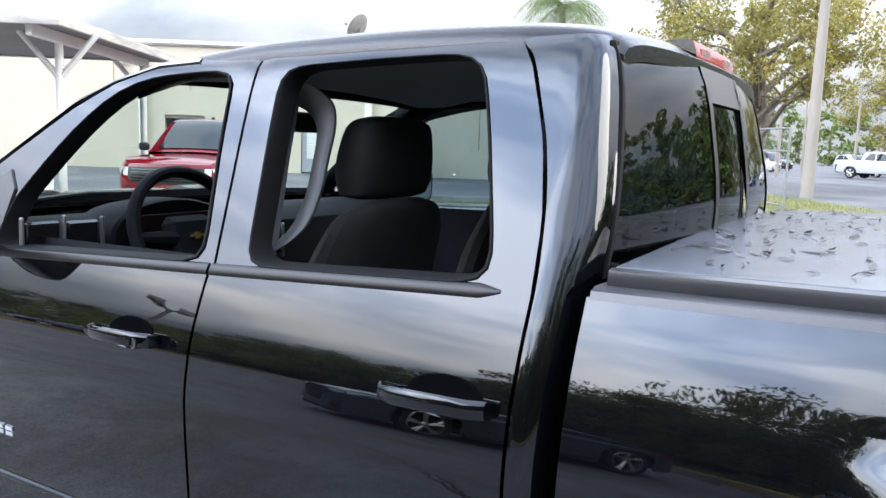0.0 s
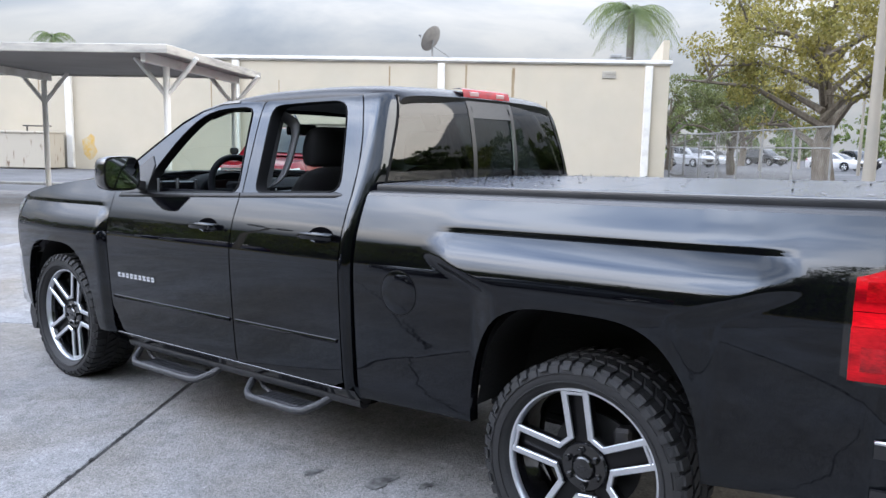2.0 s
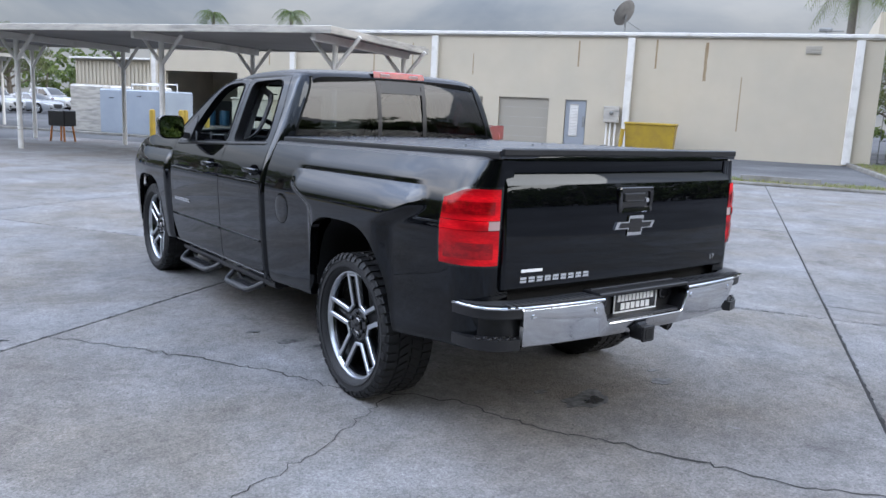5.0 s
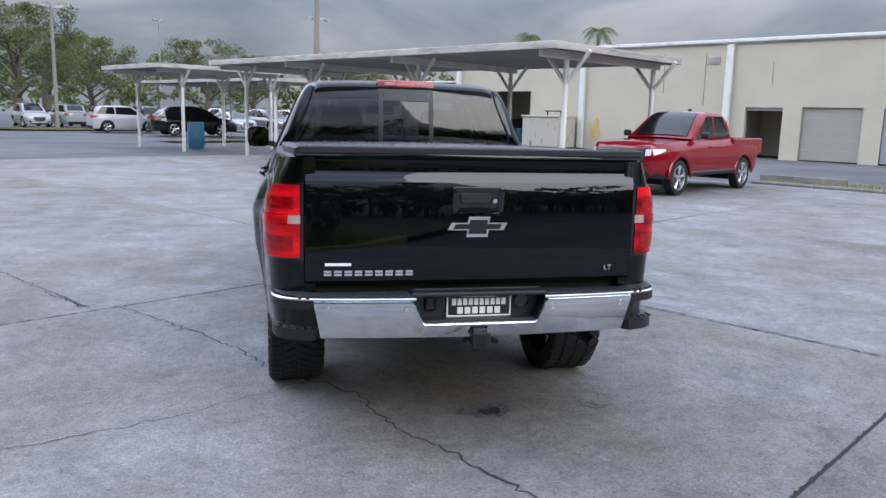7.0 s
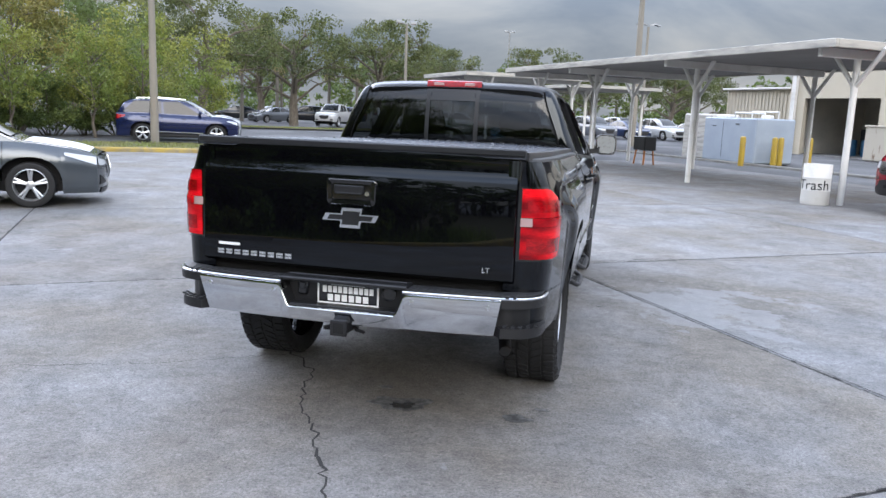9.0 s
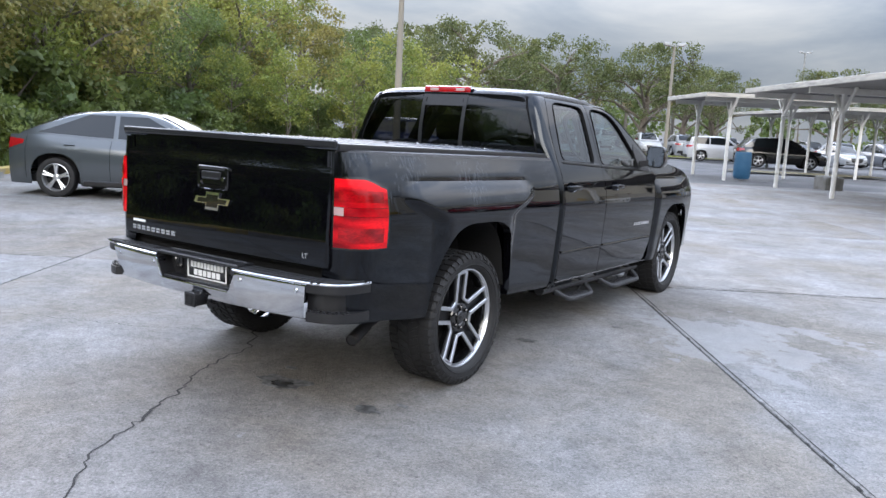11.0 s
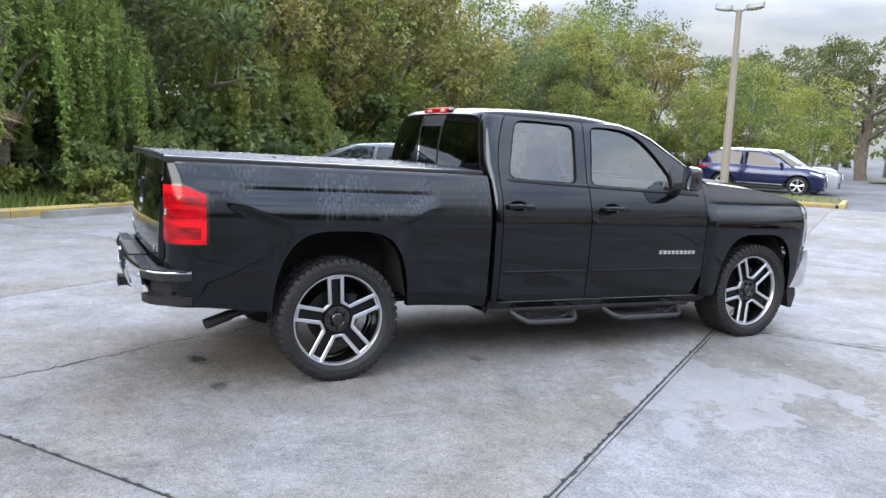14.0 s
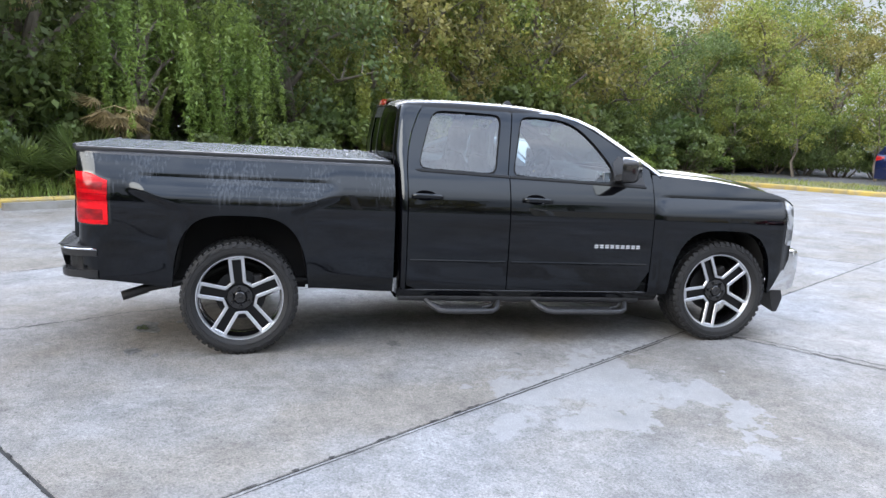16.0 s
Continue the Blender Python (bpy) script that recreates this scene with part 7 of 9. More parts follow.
def build_pole(u, v, h, mat, label, head="double", r=0.14, name="lamp_post"):
    p = thing(name, lot(u, v), label, "lamp post")
    part("pole_shaft", Shape().tube([(0, 0, -0.05), (0, 0, h * 0.5), (0, 0, h)], [r, r * 0.82, r * 0.62], 12), mat, p)
    if head == "double":
        for sg in (-1, 1):
            hd = part("lamp_head", Shape().loft([[(sg * x, w * y, h + z0 + dz) for y, dz in ((-1, 0), (1, 0), (0.86, 0.15), (0.5, 0.21), (-0.5, 0.21), (-0.86, 0.15))] for x, w, z0 in ((0.24, 0.17, -0.02), (0.34, 0.215, 0.0), (0.74, 0.215, 0.05), (0.82, 0.18, 0.06))]), LAMP_METAL, p, "grey box lamp head")
            part("lamp_lens", Shape().box((sg * 0.54, 0, h + 0.005), (0.40, 0.32, 0.03), 0.01, pose(0, 0, 0, 0, -sg * 7, 0)), CLEAR_LENS, hd)
            part("lamp_arm", Shape().tube([(0, 0, h - 0.08), (sg * 0.28, 0, h + 0.06)], 0.045, 8), LAMP_METAL, p)
    elif head == "cobra":
        for sg in (-1, 1):
            part("lamp_head", Shape().loft([[(sg * (0.1 + 0.9 * t), w * y, h + 0.05 + 0.12 * math.sin(3 * t) + dz) for y, dz in ((-1, 0), (1, 0), (0.7, 0.1), (-0.7, 0.1))] for t, w in ((0, 0.06), (0.45, 0.12), (1, 0.16))]), LAMP_METAL, p)
    return p


def build_fence():
    f = thing("chain_link_fence", LOT, "galvanised chain-link fence with tubular posts and gate", "fence")
    us = [19.4 + 2.9 * k for k in range(6)] + [36.9, 40.0]
    v, h = -8.6, 2.25
    for u in us:
        part("fence_post", Shape().tube([(u, v, -0.05), (u, v, h + 0.03)], 0.035, 8), GALVANISED, f)
    for z in (h, h - 0.62, 0.15):
        part("fence_rail", Shape().tube([(us[0], v, z), (us[-1], v, z)], 0.024, 6), GALVANISED, f)
    mesh = Shape()
    for k in range(int((us[-1] - us[0] + h) / 0.14)):
        for sg in (-1, 1):
            a = us[0] + 0.14 * k - (h if sg > 0 else 0)
            lo, hi = a, a + h
            x0, x1 = max(lo, us[0]), min(hi, us[-1])
            if x1 <= x0:
                continue
            z = lambda x: (x - lo) if sg > 0 else h - (x - lo)
            mesh.add([(x0, v - 0.003, z(x0)), (x1, v - 0.003, z(x1)), (x1, v + 0.003, z(x1) + 0.005), (x0, v + 0.003, z(x0) + 0.005)], [(0, 1, 2, 3)])
    part("wire_mesh", mesh, GALVANISED, f, "diamond wire mesh")["kind"] = "stuff"
    part("gate_frame", Shape().tube([(31.0, -8.7, 0.1), (31.0, -8.7, 2.2), (34.6, -7.4, 2.2), (34.6, -7.4, 0.1), (31.0, -8.7, 0.1)], 0.025, 6).tube([(32.2, -8.27, 0.1), (32.2, -8.27, 2.2)], 0.02, 6).tube([(33.4, -7.83, 0.1), (33.4, -7.83, 2.2)], 0.02, 6).tube([(31.0, -8.7, 1.1), (34.6, -7.4, 1.1)], 0.02, 6), GALVANISED, f, "open tubular gate")


build_ground()
build_workshop()
build_yard()
build_canopy(10.5, 16.0, 6.85, 21.2, (7.35, 12.2, 17.0, 20.8), "long white open-sided canopy on round posts")
build_canopy(10.2, 15.7, 24.2, 29.2, (24.8, 28.6), "smaller white canopy on round posts")
build_canopy(18.5, 23.5, 30.0, 44.0, (31.0, 36.0, 41.0), "far white canopy over parked cars")
build_fence()
build_pole(-1.3, 25.4, 6.55, POLE_CONCRETE, "concrete lamp post with two box lamps", "double", 0.155)
build_pole(27.0, -13.2, 9.5, POLE_CONCRETE, "tall pale concrete pole beyond the fence", "none", 0.24, "utility_pole")
build_pole(17.3, 54.3, 8.15, POLE_CONCRETE, "lamp post with two box lamps", "double")
build_pole(26.0, 36.0, 11.0, POLE_CONCRETE, "tall plain concrete pole behind the canopies", "none", 0.22, "utility_pole")
build_pole(33.5, 46.0, 8.4, POLE_CONCRETE, "lamp post with curved lamp arms", "cobra")
build_pole(48.2, 101.6, 13.4, LAMP_METAL, "far floodlight mast over the trees", "double", 0.18, "floodlight_mast")
for pu, pv in ((52, -24), (60, -20), (58, -33), (68, -26), (72, -36)):
    build_pole(pu, pv, 7.0, POLE_CONCRETE, "lamp post over the far car park", "double", 0.12)
kerb_run("kerb_west", -8.9, -16, -8.9, 21.0, KERB_YELLOW, "weathered yellow kerb before the trees")
kerb_run("kerb_island", -8.8, 21.4, 2.6, 21.4, KERB_YELLOW, "weathered yellow kerb of the grass island")
kerb_run("kerb_island_end", 2.75, 21.5, 2.75, 24.0, KERB_YELLOW, "yellow kerb at the island's end")
kerb_run("kerb_verge", 17.35, 5.2, 17.35, -6.0, KERB, "low concrete kerb of the verge", 0.08)
kerb_run("kerb_fence", 17.35, -6.1, 33.4, -6.1, KERB, "low concrete kerb before the fence", 0.10)
kerb_run("kerb_yard", 20.6, 14.0, 20.6, 30.0, KERB, "concrete apron edge", 0.05)
for k, v in enumerate((-3.5, -0.9, 1.7, 4.4, 7.1, 9.8, 12.5)):
    ws = thing("parking_stop", lot(-8.35, v, 0, 90), "grey concrete parking stop at the kerb", "parking stop", "row of parking stops")
    part("stop_block", Shape().loft([[(x, -0.08, 0.0), (x, 0.08, 0.0), (x, 0.055, 0.12), (x, -0.055, 0.12)] for x in (-0.9, -0.85, 0.85, 0.9)]), KERB, ws)
turf("verge_west", -30, -8.98, -30, 60, 0.08)
turf("island_turf", -8.9, 2.7, 21.5, 25.2, 0.09)
turf("verge_turf", 17.4, 18.9, -6.0, 5.2, 0.04)
turf("fence_turf", 17.4, 33.3, -11.5, -6.2, 0.06)
turf("car_park_turf", 3.0, 26.0, 50.0, 53.5, 0.05)
turf("car_park_turf_east", 14.5, 22.0, 32.0, 34.0, 0.04)
grass_blades("lawn_grass", [(-8.8, 2.6, 21.5, 25.1, 0.1), (17.45, 18.8, -5.9, 5.1, 0.05), (17.5, 33, -11.3, -6.3, 0.06), (3.2, 26, 50.1, 53.4, 0.05)], None, "short yellow-green grass on the verges", 26000)
grass_blades("wood_grass", [(-11.5, -9.0, -14, 20, 0.09)], None, "rough tall grass at the foot of the trees", 16000, 0.28, 3, LEAF_LIGHT)

# ---- trees ----
def leaf_cloud(centres, radii, per, size, rnd, droop=0.0, aspect=2.0):
    """Many small folded leaves scattered round clump centres. Returns vertices and faces."""
    c = np.repeat(np.asarray(centres), per, axis=0)
    r = np.repeat(np.asarray(radii), per)[:, None]
    n = len(c)
    d = rnd.normal(size=(n, 3))
    d /= np.linalg.norm(d, axis=1)[:, None]
    p = c + d * r * rnd.uniform(0.25, 1.0, (n, 1)) ** 0.6 * np.array([1, 1, 0.75])
    if droop:
        p[:, 2] -= droop * rnd.uniform(0, 1, n) ** 1.5
    axis = rnd.normal(size=(n, 3)) + d * 0.6 + np.array([0, 0, -0.35 - droop])
    axis /= np.linalg.norm(axis, axis=1)[:, None]
    side = np.cross(axis, rnd.normal(size=(n, 3)))
    side /= np.linalg.norm(side, axis=1)[:, None] + 1e-9
    s = size * rnd.uniform(0.6, 1.4, (n, 1))
    a, b = axis * s * aspect / 2, side * s / 2
    nrm = np.cross(axis, side) * s * 0.18
    v = np.stack([p - a, p + b + nrm, p + a, p - b + nrm], 1).reshape(-1, 3)
    f = np.arange(4 * n).reshape(-1, 4)
    return v, f


def cloud_mesh(name, v, f, mat):
    me = bpy.data.meshes.new(name)
    me.vertices.add(len(v))
    me.vertices.foreach_set("co", v.astype(np.float32).ravel())
    me.loops.add(f.size)
    me.loops.foreach_set("vertex_index", f.astype(np.int32).ravel())
    me.polygons.add(len(f))
    me.polygons.foreach_set("loop_start", np.arange(0, f.size, f.shape[1], dtype=np.int32))
    me.update(calc_edges=True)
    me.validate()
    me.materials.append(mat)
    return me


def limbs(rnd, height, spread, count, trunk_r, lean=0.0, fork=0.35):
    """A tapered trunk with limbs and twigs; returns the shape and the limb ends."""
    shp = Shape()
    ends = []
    top = (lean * height, rnd.uniform(-0.05, 0.05) * height, height * 0.78)
    line = [Vector((0, 0, -0.15)), Vector((lean * height * 0.15, 0.03 * height, height * fork * 0.6)), Vector((lean * height * 0.45, -0.02 * height, height * fork * 1.2)), Vector(top)]
    shp.tube(line, [trunk_r * 1.25, trunk_r, trunk_r * 0.75, trunk_r * 0.2], 9)
    for k in range(count):
        t = fork + (0.95 - fork) * k / count
        base = line[1].lerp(line[3], max(0, (t - fork) / (1 - fork)) * 0.9)
        a = k * 2.4 + rnd.uniform(-0.4, 0.4)
        reach = spread * rnd.uniform(0.55, 1.0) * (1.15 - 0.5 * (t - fork))
        tip = base + Vector((math.cos(a) * reach, math.sin(a) * reach, height * rnd.uniform(0.08, 0.28)))
        mid = base.lerp(tip, 0.5) + Vector((rnd.uniform(-0.2, 0.2), rnd.uniform(-0.2, 0.2), 0.12 * reach))
        shp.tube([base, mid, tip], [trunk_r * 0.42, trunk_r * 0.26, trunk_r * 0.08], 6)
        ends.append(tip)
        for j in range(3):
            b2 = mid.lerp(tip, rnd.uniform(0.0, 0.9))
            t2 = b2 + Vector((rnd.uniform(-1, 1), rnd.uniform(-1, 1), rnd.uniform(0.1, 0.9))) * spread * 0.35
            shp.tube([b2, b2.lerp(t2, 0.5) + Vector((0, 0, 0.08)), t2], [trunk_r * 0.16, trunk_r * 0.1, trunk_r * 0.03], 5)
            ends.append(t2)
    return shp, ends


def build_tree(seed, height, spread, mat, leaves=9000, size=0.11, trunk_r=0.22, label="", clump=0.75, low=0.25, lean=0.0, count=9, droop=0.0, gap=0.0, fork=0.35, aspect=2.0, bark=None):
    rnd, npr = random.Random(seed), np.random.default_rng(seed)
    t = thing("tree", None, label, "tree")
    wood, ends = limbs(rnd, height, spread, count, trunk_r, lean, fork)
    part("trunk", wood, bark or BARK, t)
    centres = [np.array(e) for e in ends]
    extra = int(len(ends) * 1.6)
    for _ in range(extra):
        a, q = rnd.uniform(0, math.tau), rnd.uniform(0.1, 1.0) ** 0.5
        z = height * rnd.uniform(low, 1.0)
        edge = math.sin(math.pi * min(1, max(0.03, (z / height - low * 0.6) / (1.05 - low * 0.6)))) ** 0.6
        centres.append(np.array([lean * z + math.cos(a) * q * spread * edge, math.sin(a) * q * spread * edge, z]))
    if gap:
        centres = [c for c in centres if rnd.random() > gap]
    radii = [clump * rnd.uniform(0.6, 1.35) for _ in centres]
    v, f = leaf_cloud(centres, radii, max(8, leaves // len(centres)), size, npr, droop, aspect)
    crown = new("crown", cloud_mesh("crown", v, f, mat))
    crown.parent = t
    return t


def build_weeper(seed, height, spread, mat, label):
    """A crown of hanging strands."""
    rnd, npr = random.Random(seed), np.random.default_rng(seed)
    t = thing("tree", None, label, "tree")
    wood, ends = limbs(rnd, height, spread * 0.7, 8, 0.16, 0.0, 0.3)
    part("trunk", wood, BARK, t)
    cs, rs = [], []
    for k in range(64):
        a, q = rnd.uniform(0, math.tau), rnd.uniform(0.3, 1.0)
        top = height * (1.0 - 0.38 * q * q) + rnd.uniform(-0.35, 0.35)
        x, y = math.cos(a) * q * spread, math.sin(a) * q * spread
        n = rnd.randint(9, 21)
        sway = rnd.uniform(0.0, 0.035)
        for j in range(n):
            cs.append((x + sway * j * math.cos(a) + rnd.gauss(0, 0.02), y + sway * j * math.sin(a) + rnd.gauss(0, 0.02), top - 0.145 * j))
            rs.append(0.115 - 0.06 * j / n)
    for e in ends:
        cs.append(tuple(e))
        rs.append(0.42)
        cs.append((e[0] * 0.6, e[1] * 0.6, e[2] * 0.92))
        rs.append(0.42)
    v, f = leaf_cloud(cs, rs, 14, 0.040, npr, 0.08, 3.2)
    crown = new("crown", cloud_mesh("crown", v, f, mat))
    crown.parent = t
    return t


def build_palm(seed, height, label, fronds=22, length=2.2, r=0.16, skirt=0):
    rnd = random.Random(seed)
    t = thing("palm_tree", None, label, "palm")
    part("trunk", Shape().tube([(0, 0, -0.1), (0.05, 0.03, height * 0.4), (0, 0.05, height)], [r * 1.2, r * 0.9, r * 0.8], 10), PALM_BARK, t)
    for group, mat, n in (("frond_crown", LEAF_DEEP, fronds), ("dry_skirt", LEAF_DRY, skirt)):
        if not n:
            continue
        shp = Shape()
        for k in range(n):
            a = k * 2.399 + rnd.uniform(-0.2, 0.2)
            rise = rnd.uniform(-0.1, 1.0) if group == "frond_crown" else rnd.uniform(-1.6, -0.9)
            l = length * rnd.uniform(0.8, 1.1) * (1 if group == "frond_crown" else 0.7)
            pts = []
            for j in range(8):
                s = j / 7
                pts.append(Vector((math.cos(a) * l * s * (1 - 0.15 * s), math.sin(a) * l * s * (1 - 0.15 * s), height + l * (rise * s * 0.8 - (0.75 + 0.25 * rise) * s * s))))
            shp.tube(pts, [0.02, 0.018, 0.015, 0.013, 0.011, 0.009, 0.007, 0.004], 4)
            out = Vector((-math.sin(a), math.cos(a), 0))
            for j in range(1, 22):
                s = j / 22
                i = min(int(s * 7), 6)
                b = pts[i].lerp(pts[i + 1], s * 7 - i)
                along = (pts[i + 1] - pts[i]).normalized()
                ll = l * 0.30 * math.sin(math.pi * (0.15 + 0.8 * s))
                for sg in (-1, 1):
                    tip = b + (out * sg * 0.8 + along * 0.55 + Vector((0, 0, -0.45 + rnd.uniform(-0.2, 0.1)))) * ll
                    w = along * 0.02
                    shp.add([b - w, b + w, tip], [(0, 1, 2)])
        part(group, shp, mat, t)
    return t


def build_palmetto(seed, mat, label, fans=16, size=1.0, stem=0.5, drop=0.0):
    """Fan leaves on stalks from one root."""
    rnd = random.Random(seed)
    t = thing("palmetto", None, label, "shrub")
    shp = Shape()
    for k in range(fans):
        a = k * 2.4 + rnd.uniform(-0.3, 0.3)
        el = rnd.uniform(0.25, 1.25) - drop
        d = Vector((math.cos(a) * math.cos(el), math.sin(a) * math.cos(el), math.sin(el)))
        hub = d * stem * rnd.uniform(0.7, 1.3) + Vector((0, 0, 0.1 + drop * 2.0))
        shp.tube([(0, 0, 0.0 + drop * 2.0), hub * 0.6 + Vector((0, 0, 0.05)), hub], 0.012, 4)
        side = d.cross(Vector((0, 0, 1))).normalized()
        up = side.cross(d)
        for j in range(-9, 10):
            q = j * 0.16
            way = (d * math.cos(q) + side * math.sin(q) - up * 0.1 + Vector((0, 0, -0.25 * abs(q)))).normalized()
            tip = hub + way * size * rnd.uniform(0.55, 0.75)
            w = (side * math.cos(q) - d * math.sin(q)) * 0.022
            shp.add([hub, hub + way * size * 0.35 + w, tip, hub + way * size * 0.35 - w], [(0, 1, 2, 3)])
    part("fan_leaves", shp, mat, t)
    return t


def build_shrub(seed, w, h, mat, label, leaves=2600, size=0.07):
    rnd, npr = random.Random(seed), np.random.default_rng(seed)
    t = thing("shrub", None, label, "shrub")
    st = Shape()
    cs, rs = [], []
    for k in range(26):
        a, q = rnd.uniform(0, math.tau), rnd.uniform(0.0, 1.0) ** 0.5
        z = h * (0.15 + 0.85 * rnd.uniform(0, 1) * (1 - 0.5 * q * q))
        p = Vector((math.cos(a) * q * w, math.sin(a) * q * w, z))
        cs.append(p)
        rs.append(0.22 * (w + h) / 2 * rnd.uniform(0.6, 1.3))
        if k % 3 == 0:
            st.tube([(p.x * 0.2, p.y * 0.2, -0.1), p * 0.6, p], [0.03, 0.018, 0.006], 5)
    part("stem", st, BARK, t)
    v, f = leaf_cloud(cs, rs, leaves // len(cs), size, npr, 0.0, 1.8)
    f_ob = new("foliage", cloud_mesh("foliage", v, f, mat))
    f_ob.parent = t
    return t


def far_wood(name, seed, arcs, label):
    """A distant belt of trees, as one mass of foliage on thin trunks."""
    rnd, npr = random.Random(seed), np.random.default_rng(seed)
    cs, rs = [], []
    shp = Shape()
    for a0, a1, r0, r1, h, n in arcs:
        for k in range(n):
            a = radians(a0 + (a1 - a0) * (k + rnd.random()) / n)
            r = rnd.uniform(r0, r1)
            x, y = -r * math.sin(a), r * math.cos(a)
            hh = h * rnd.uniform(0.6, 1.15)
            shp.tube([(x, y, -0.1), (x + rnd.uniform(-0.5, 0.5), y, hh * 0.7)], [0.22, 0.1], 5)
            for _ in range(27):
                q, b, z = rnd.uniform(0, 1) ** 0.5, rnd.uniform(0, math.tau), rnd.uniform(0.05, 1.0)
                w = 3.6 * math.sin(math.pi * min(1, 0.12 + z * 0.8)) ** 0.7
                cs.append((x + math.cos(b) * q * w, y + math.sin(b) * q * w, hh * z))
                rs.append(rnd.uniform(0.6, 1.3))
    v, f = leaf_cloud(cs, rs, 26, 0.42, npr, 0.0, 1.6)
    ob = new(name, cloud_mesh(name, v, f, LEAF_DEEP))
    tagged(ob, label, "woods", kind="stuff")
    part(name + "_trunks", shp, BARK, ob)
    return ob


def plant(src, u, v, turn=0.0, scale=1.0, first=False, z=0.05):
    m = lot(u, v, z, turn) @ Matrix.Scale(scale, 4)
    if first:
        src.matrix_basis = m
        return src
    c = copy_thing(src, lot(u, v, z, turn))
    c.scale = (scale, scale, scale)
    return c


def plant_woods():
    dense = build_tree(11, 8.2, 3.3, LEAF_DEEP, 12000, 0.088, 0.20, "dense dark green broadleaf tree at the wood's edge", 0.85, 0.12, 0.0, 11)
    mid = build_tree(12, 9.0, 3.6, LEAF_MID, 11500, 0.088, 0.22, "tall leafy tree at the wood's edge", 0.85, 0.15, 0.05, 11)
    olive = build_tree(13, 8.6, 3.2, LEAF_OLIVE, 12000, 0.085, 0.16, "olive and rust tinged tree at the wood's edge", 0.8, 0.15, 0.0, 10, 0.0, 0.12)
    airy = build_tree(14, 8.5, 3.8, LEAF_DEEP, 6500, 0.075, 0.2, "open-crowned tree with thin branches", 0.6, 0.4, -0.05, 13, 0.0, 0.15)
    weep = build_weeper(15, 4.6, 1.7, LEAF_LIGHT, "light green tree with hanging strands")
    vine = build_weeper(16, 3.9, 2.5, LEAF_MID, "vine-covered mound of hanging green strands")
    bush = build_shrub(17, 1.2, 1.5, LEAF_LIGHT, "bright green bush at the wood's edge", 3000)
    bush2 = build_shrub(18, 1.5, 1.9, LEAF_DEEP, "dark green bush at the wood's edge", 3400, 0.08)
    bush3 = build_shrub(19, 0.7, 0.9, LEAF_MID, "low weedy bush on the verge", 1500, 0.06)
    used = set()

    def put(src, *a, **k):
        plant(src, *a, first=src.name not in used, **k)
        used.add(src.name)

    rnd = random.Random(21)
    # the wood edge, nearest rank
    for src, u, v, sc in ((dense, -12.6, -5.5, 1.0), (mid, -12.8, -1.2, 1.0), (weep, -10.9, 4.4, 0.95), (dense, -13.4, 3.0, 1.05), (weep, -11.1, 6.4, 0.9), (airy, -11.5, 41.0, 1.2), (airy, -13.0, 45.5, 1.2), (dense, -14.5, 50.0, 1.2), (olive, -13.6, 38.0, 1.05), (airy, -13.2, 6.3, 1.0), (dense, -12.8, 9.4, 0.9),
                          (vine, -11.6, 11.4, 1.0), (olive, -13.2, 14.2, 1.0), (mid, -13.4, 17.6, 0.95), (olive, -12.6, 20.6, 1.05), (mid, -12.4, 24.6, 0.80), (airy, -12.8, 28.2, 0.95), (dense, -11.5, 32.0, 0.75),
                          (mid, -10.4, 35.5, 0.92), (olive, -7.2, 37.6, 0.9), (dense, -4.2, 40.5, 0.78), (mid, -1.5, 46.5, 0.62)):
        put(src, u, v, turn=rnd.uniform(0, 360), scale=sc)
    # behind it
    for k in range(17):
        v = -10 + 4.2 * k
        src = (dense, mid, olive, dense)[k % 4]
        put(src, -17.5 + rnd.uniform(-1, 1), v, turn=rnd.uniform(0, 360), scale=rnd.uniform(0.95, 1.25) * (1.0 if v < 32 else 0.72))
    for k in range(14):
        v = -12 + 5.5 * k
        put((mid, dense)[k % 2], -23 + rnd.uniform(-1.5, 1.5), v, turn=rnd.uniform(0, 360), scale=rnd.uniform(1.0, 1.2) * (1.0 if v < 35 else 0.75))
    for k in range(38):
        v = -11 + 1.35 * k
        src = (bush2, bush, bush2, bush3)[k % 4]
        put(src, -10.7 + rnd.uniform(-0.5, 0.5) + (0.1 * max(0, v - 20)), v + rnd.uniform(-0.4, 0.4), turn=rnd.uniform(0, 360), scale=rnd.uniform(0.75, 1.25))
    for k in range(26):
        v = -10 + 1.9 * k
        put((bush2, dense, bush2)[k % 3] if k % 3 != 1 else bush2, -12.9 + rnd.uniform(-0.6, 0.6) + (0.12 * max(0, v - 20)), v, turn=rnd.uniform(0, 360), scale=rnd.uniform(1.3, 1.9))
    for k in range(12):
        put(bush3, -9.6 + rnd.uniform(-0.2, 0.3), -8 + 2.1 * k + rnd.uniform(-0.6, 0.6), turn=rnd.uniform(0, 360), scale=rnd.uniform(0.5, 0.9))
    # hedge behind the blue car and by the road
    hedge = build_shrub(20, 1.7, 2.3, LEAF_DEEP, "loose dark thicket behind the blue car", 6400, 0.06)
    young = build_tree(22, 4.6, 1.7, LEAF_MID, 5200, 0.06, 0.06, "slender young tree beside the road", 0.5, 0.25, 0.03, 8, 0.0, 0.2, 0.2)
    for u, v in ((-3.6, 31.6), (-1.6, 33.4), (-6.5, 30.6), (0.8, 35.6), (-9.0, 30.4)):
        put(young, u, v, turn=rnd.uniform(0, 360), scale=rnd.uniform(0.9, 1.25))
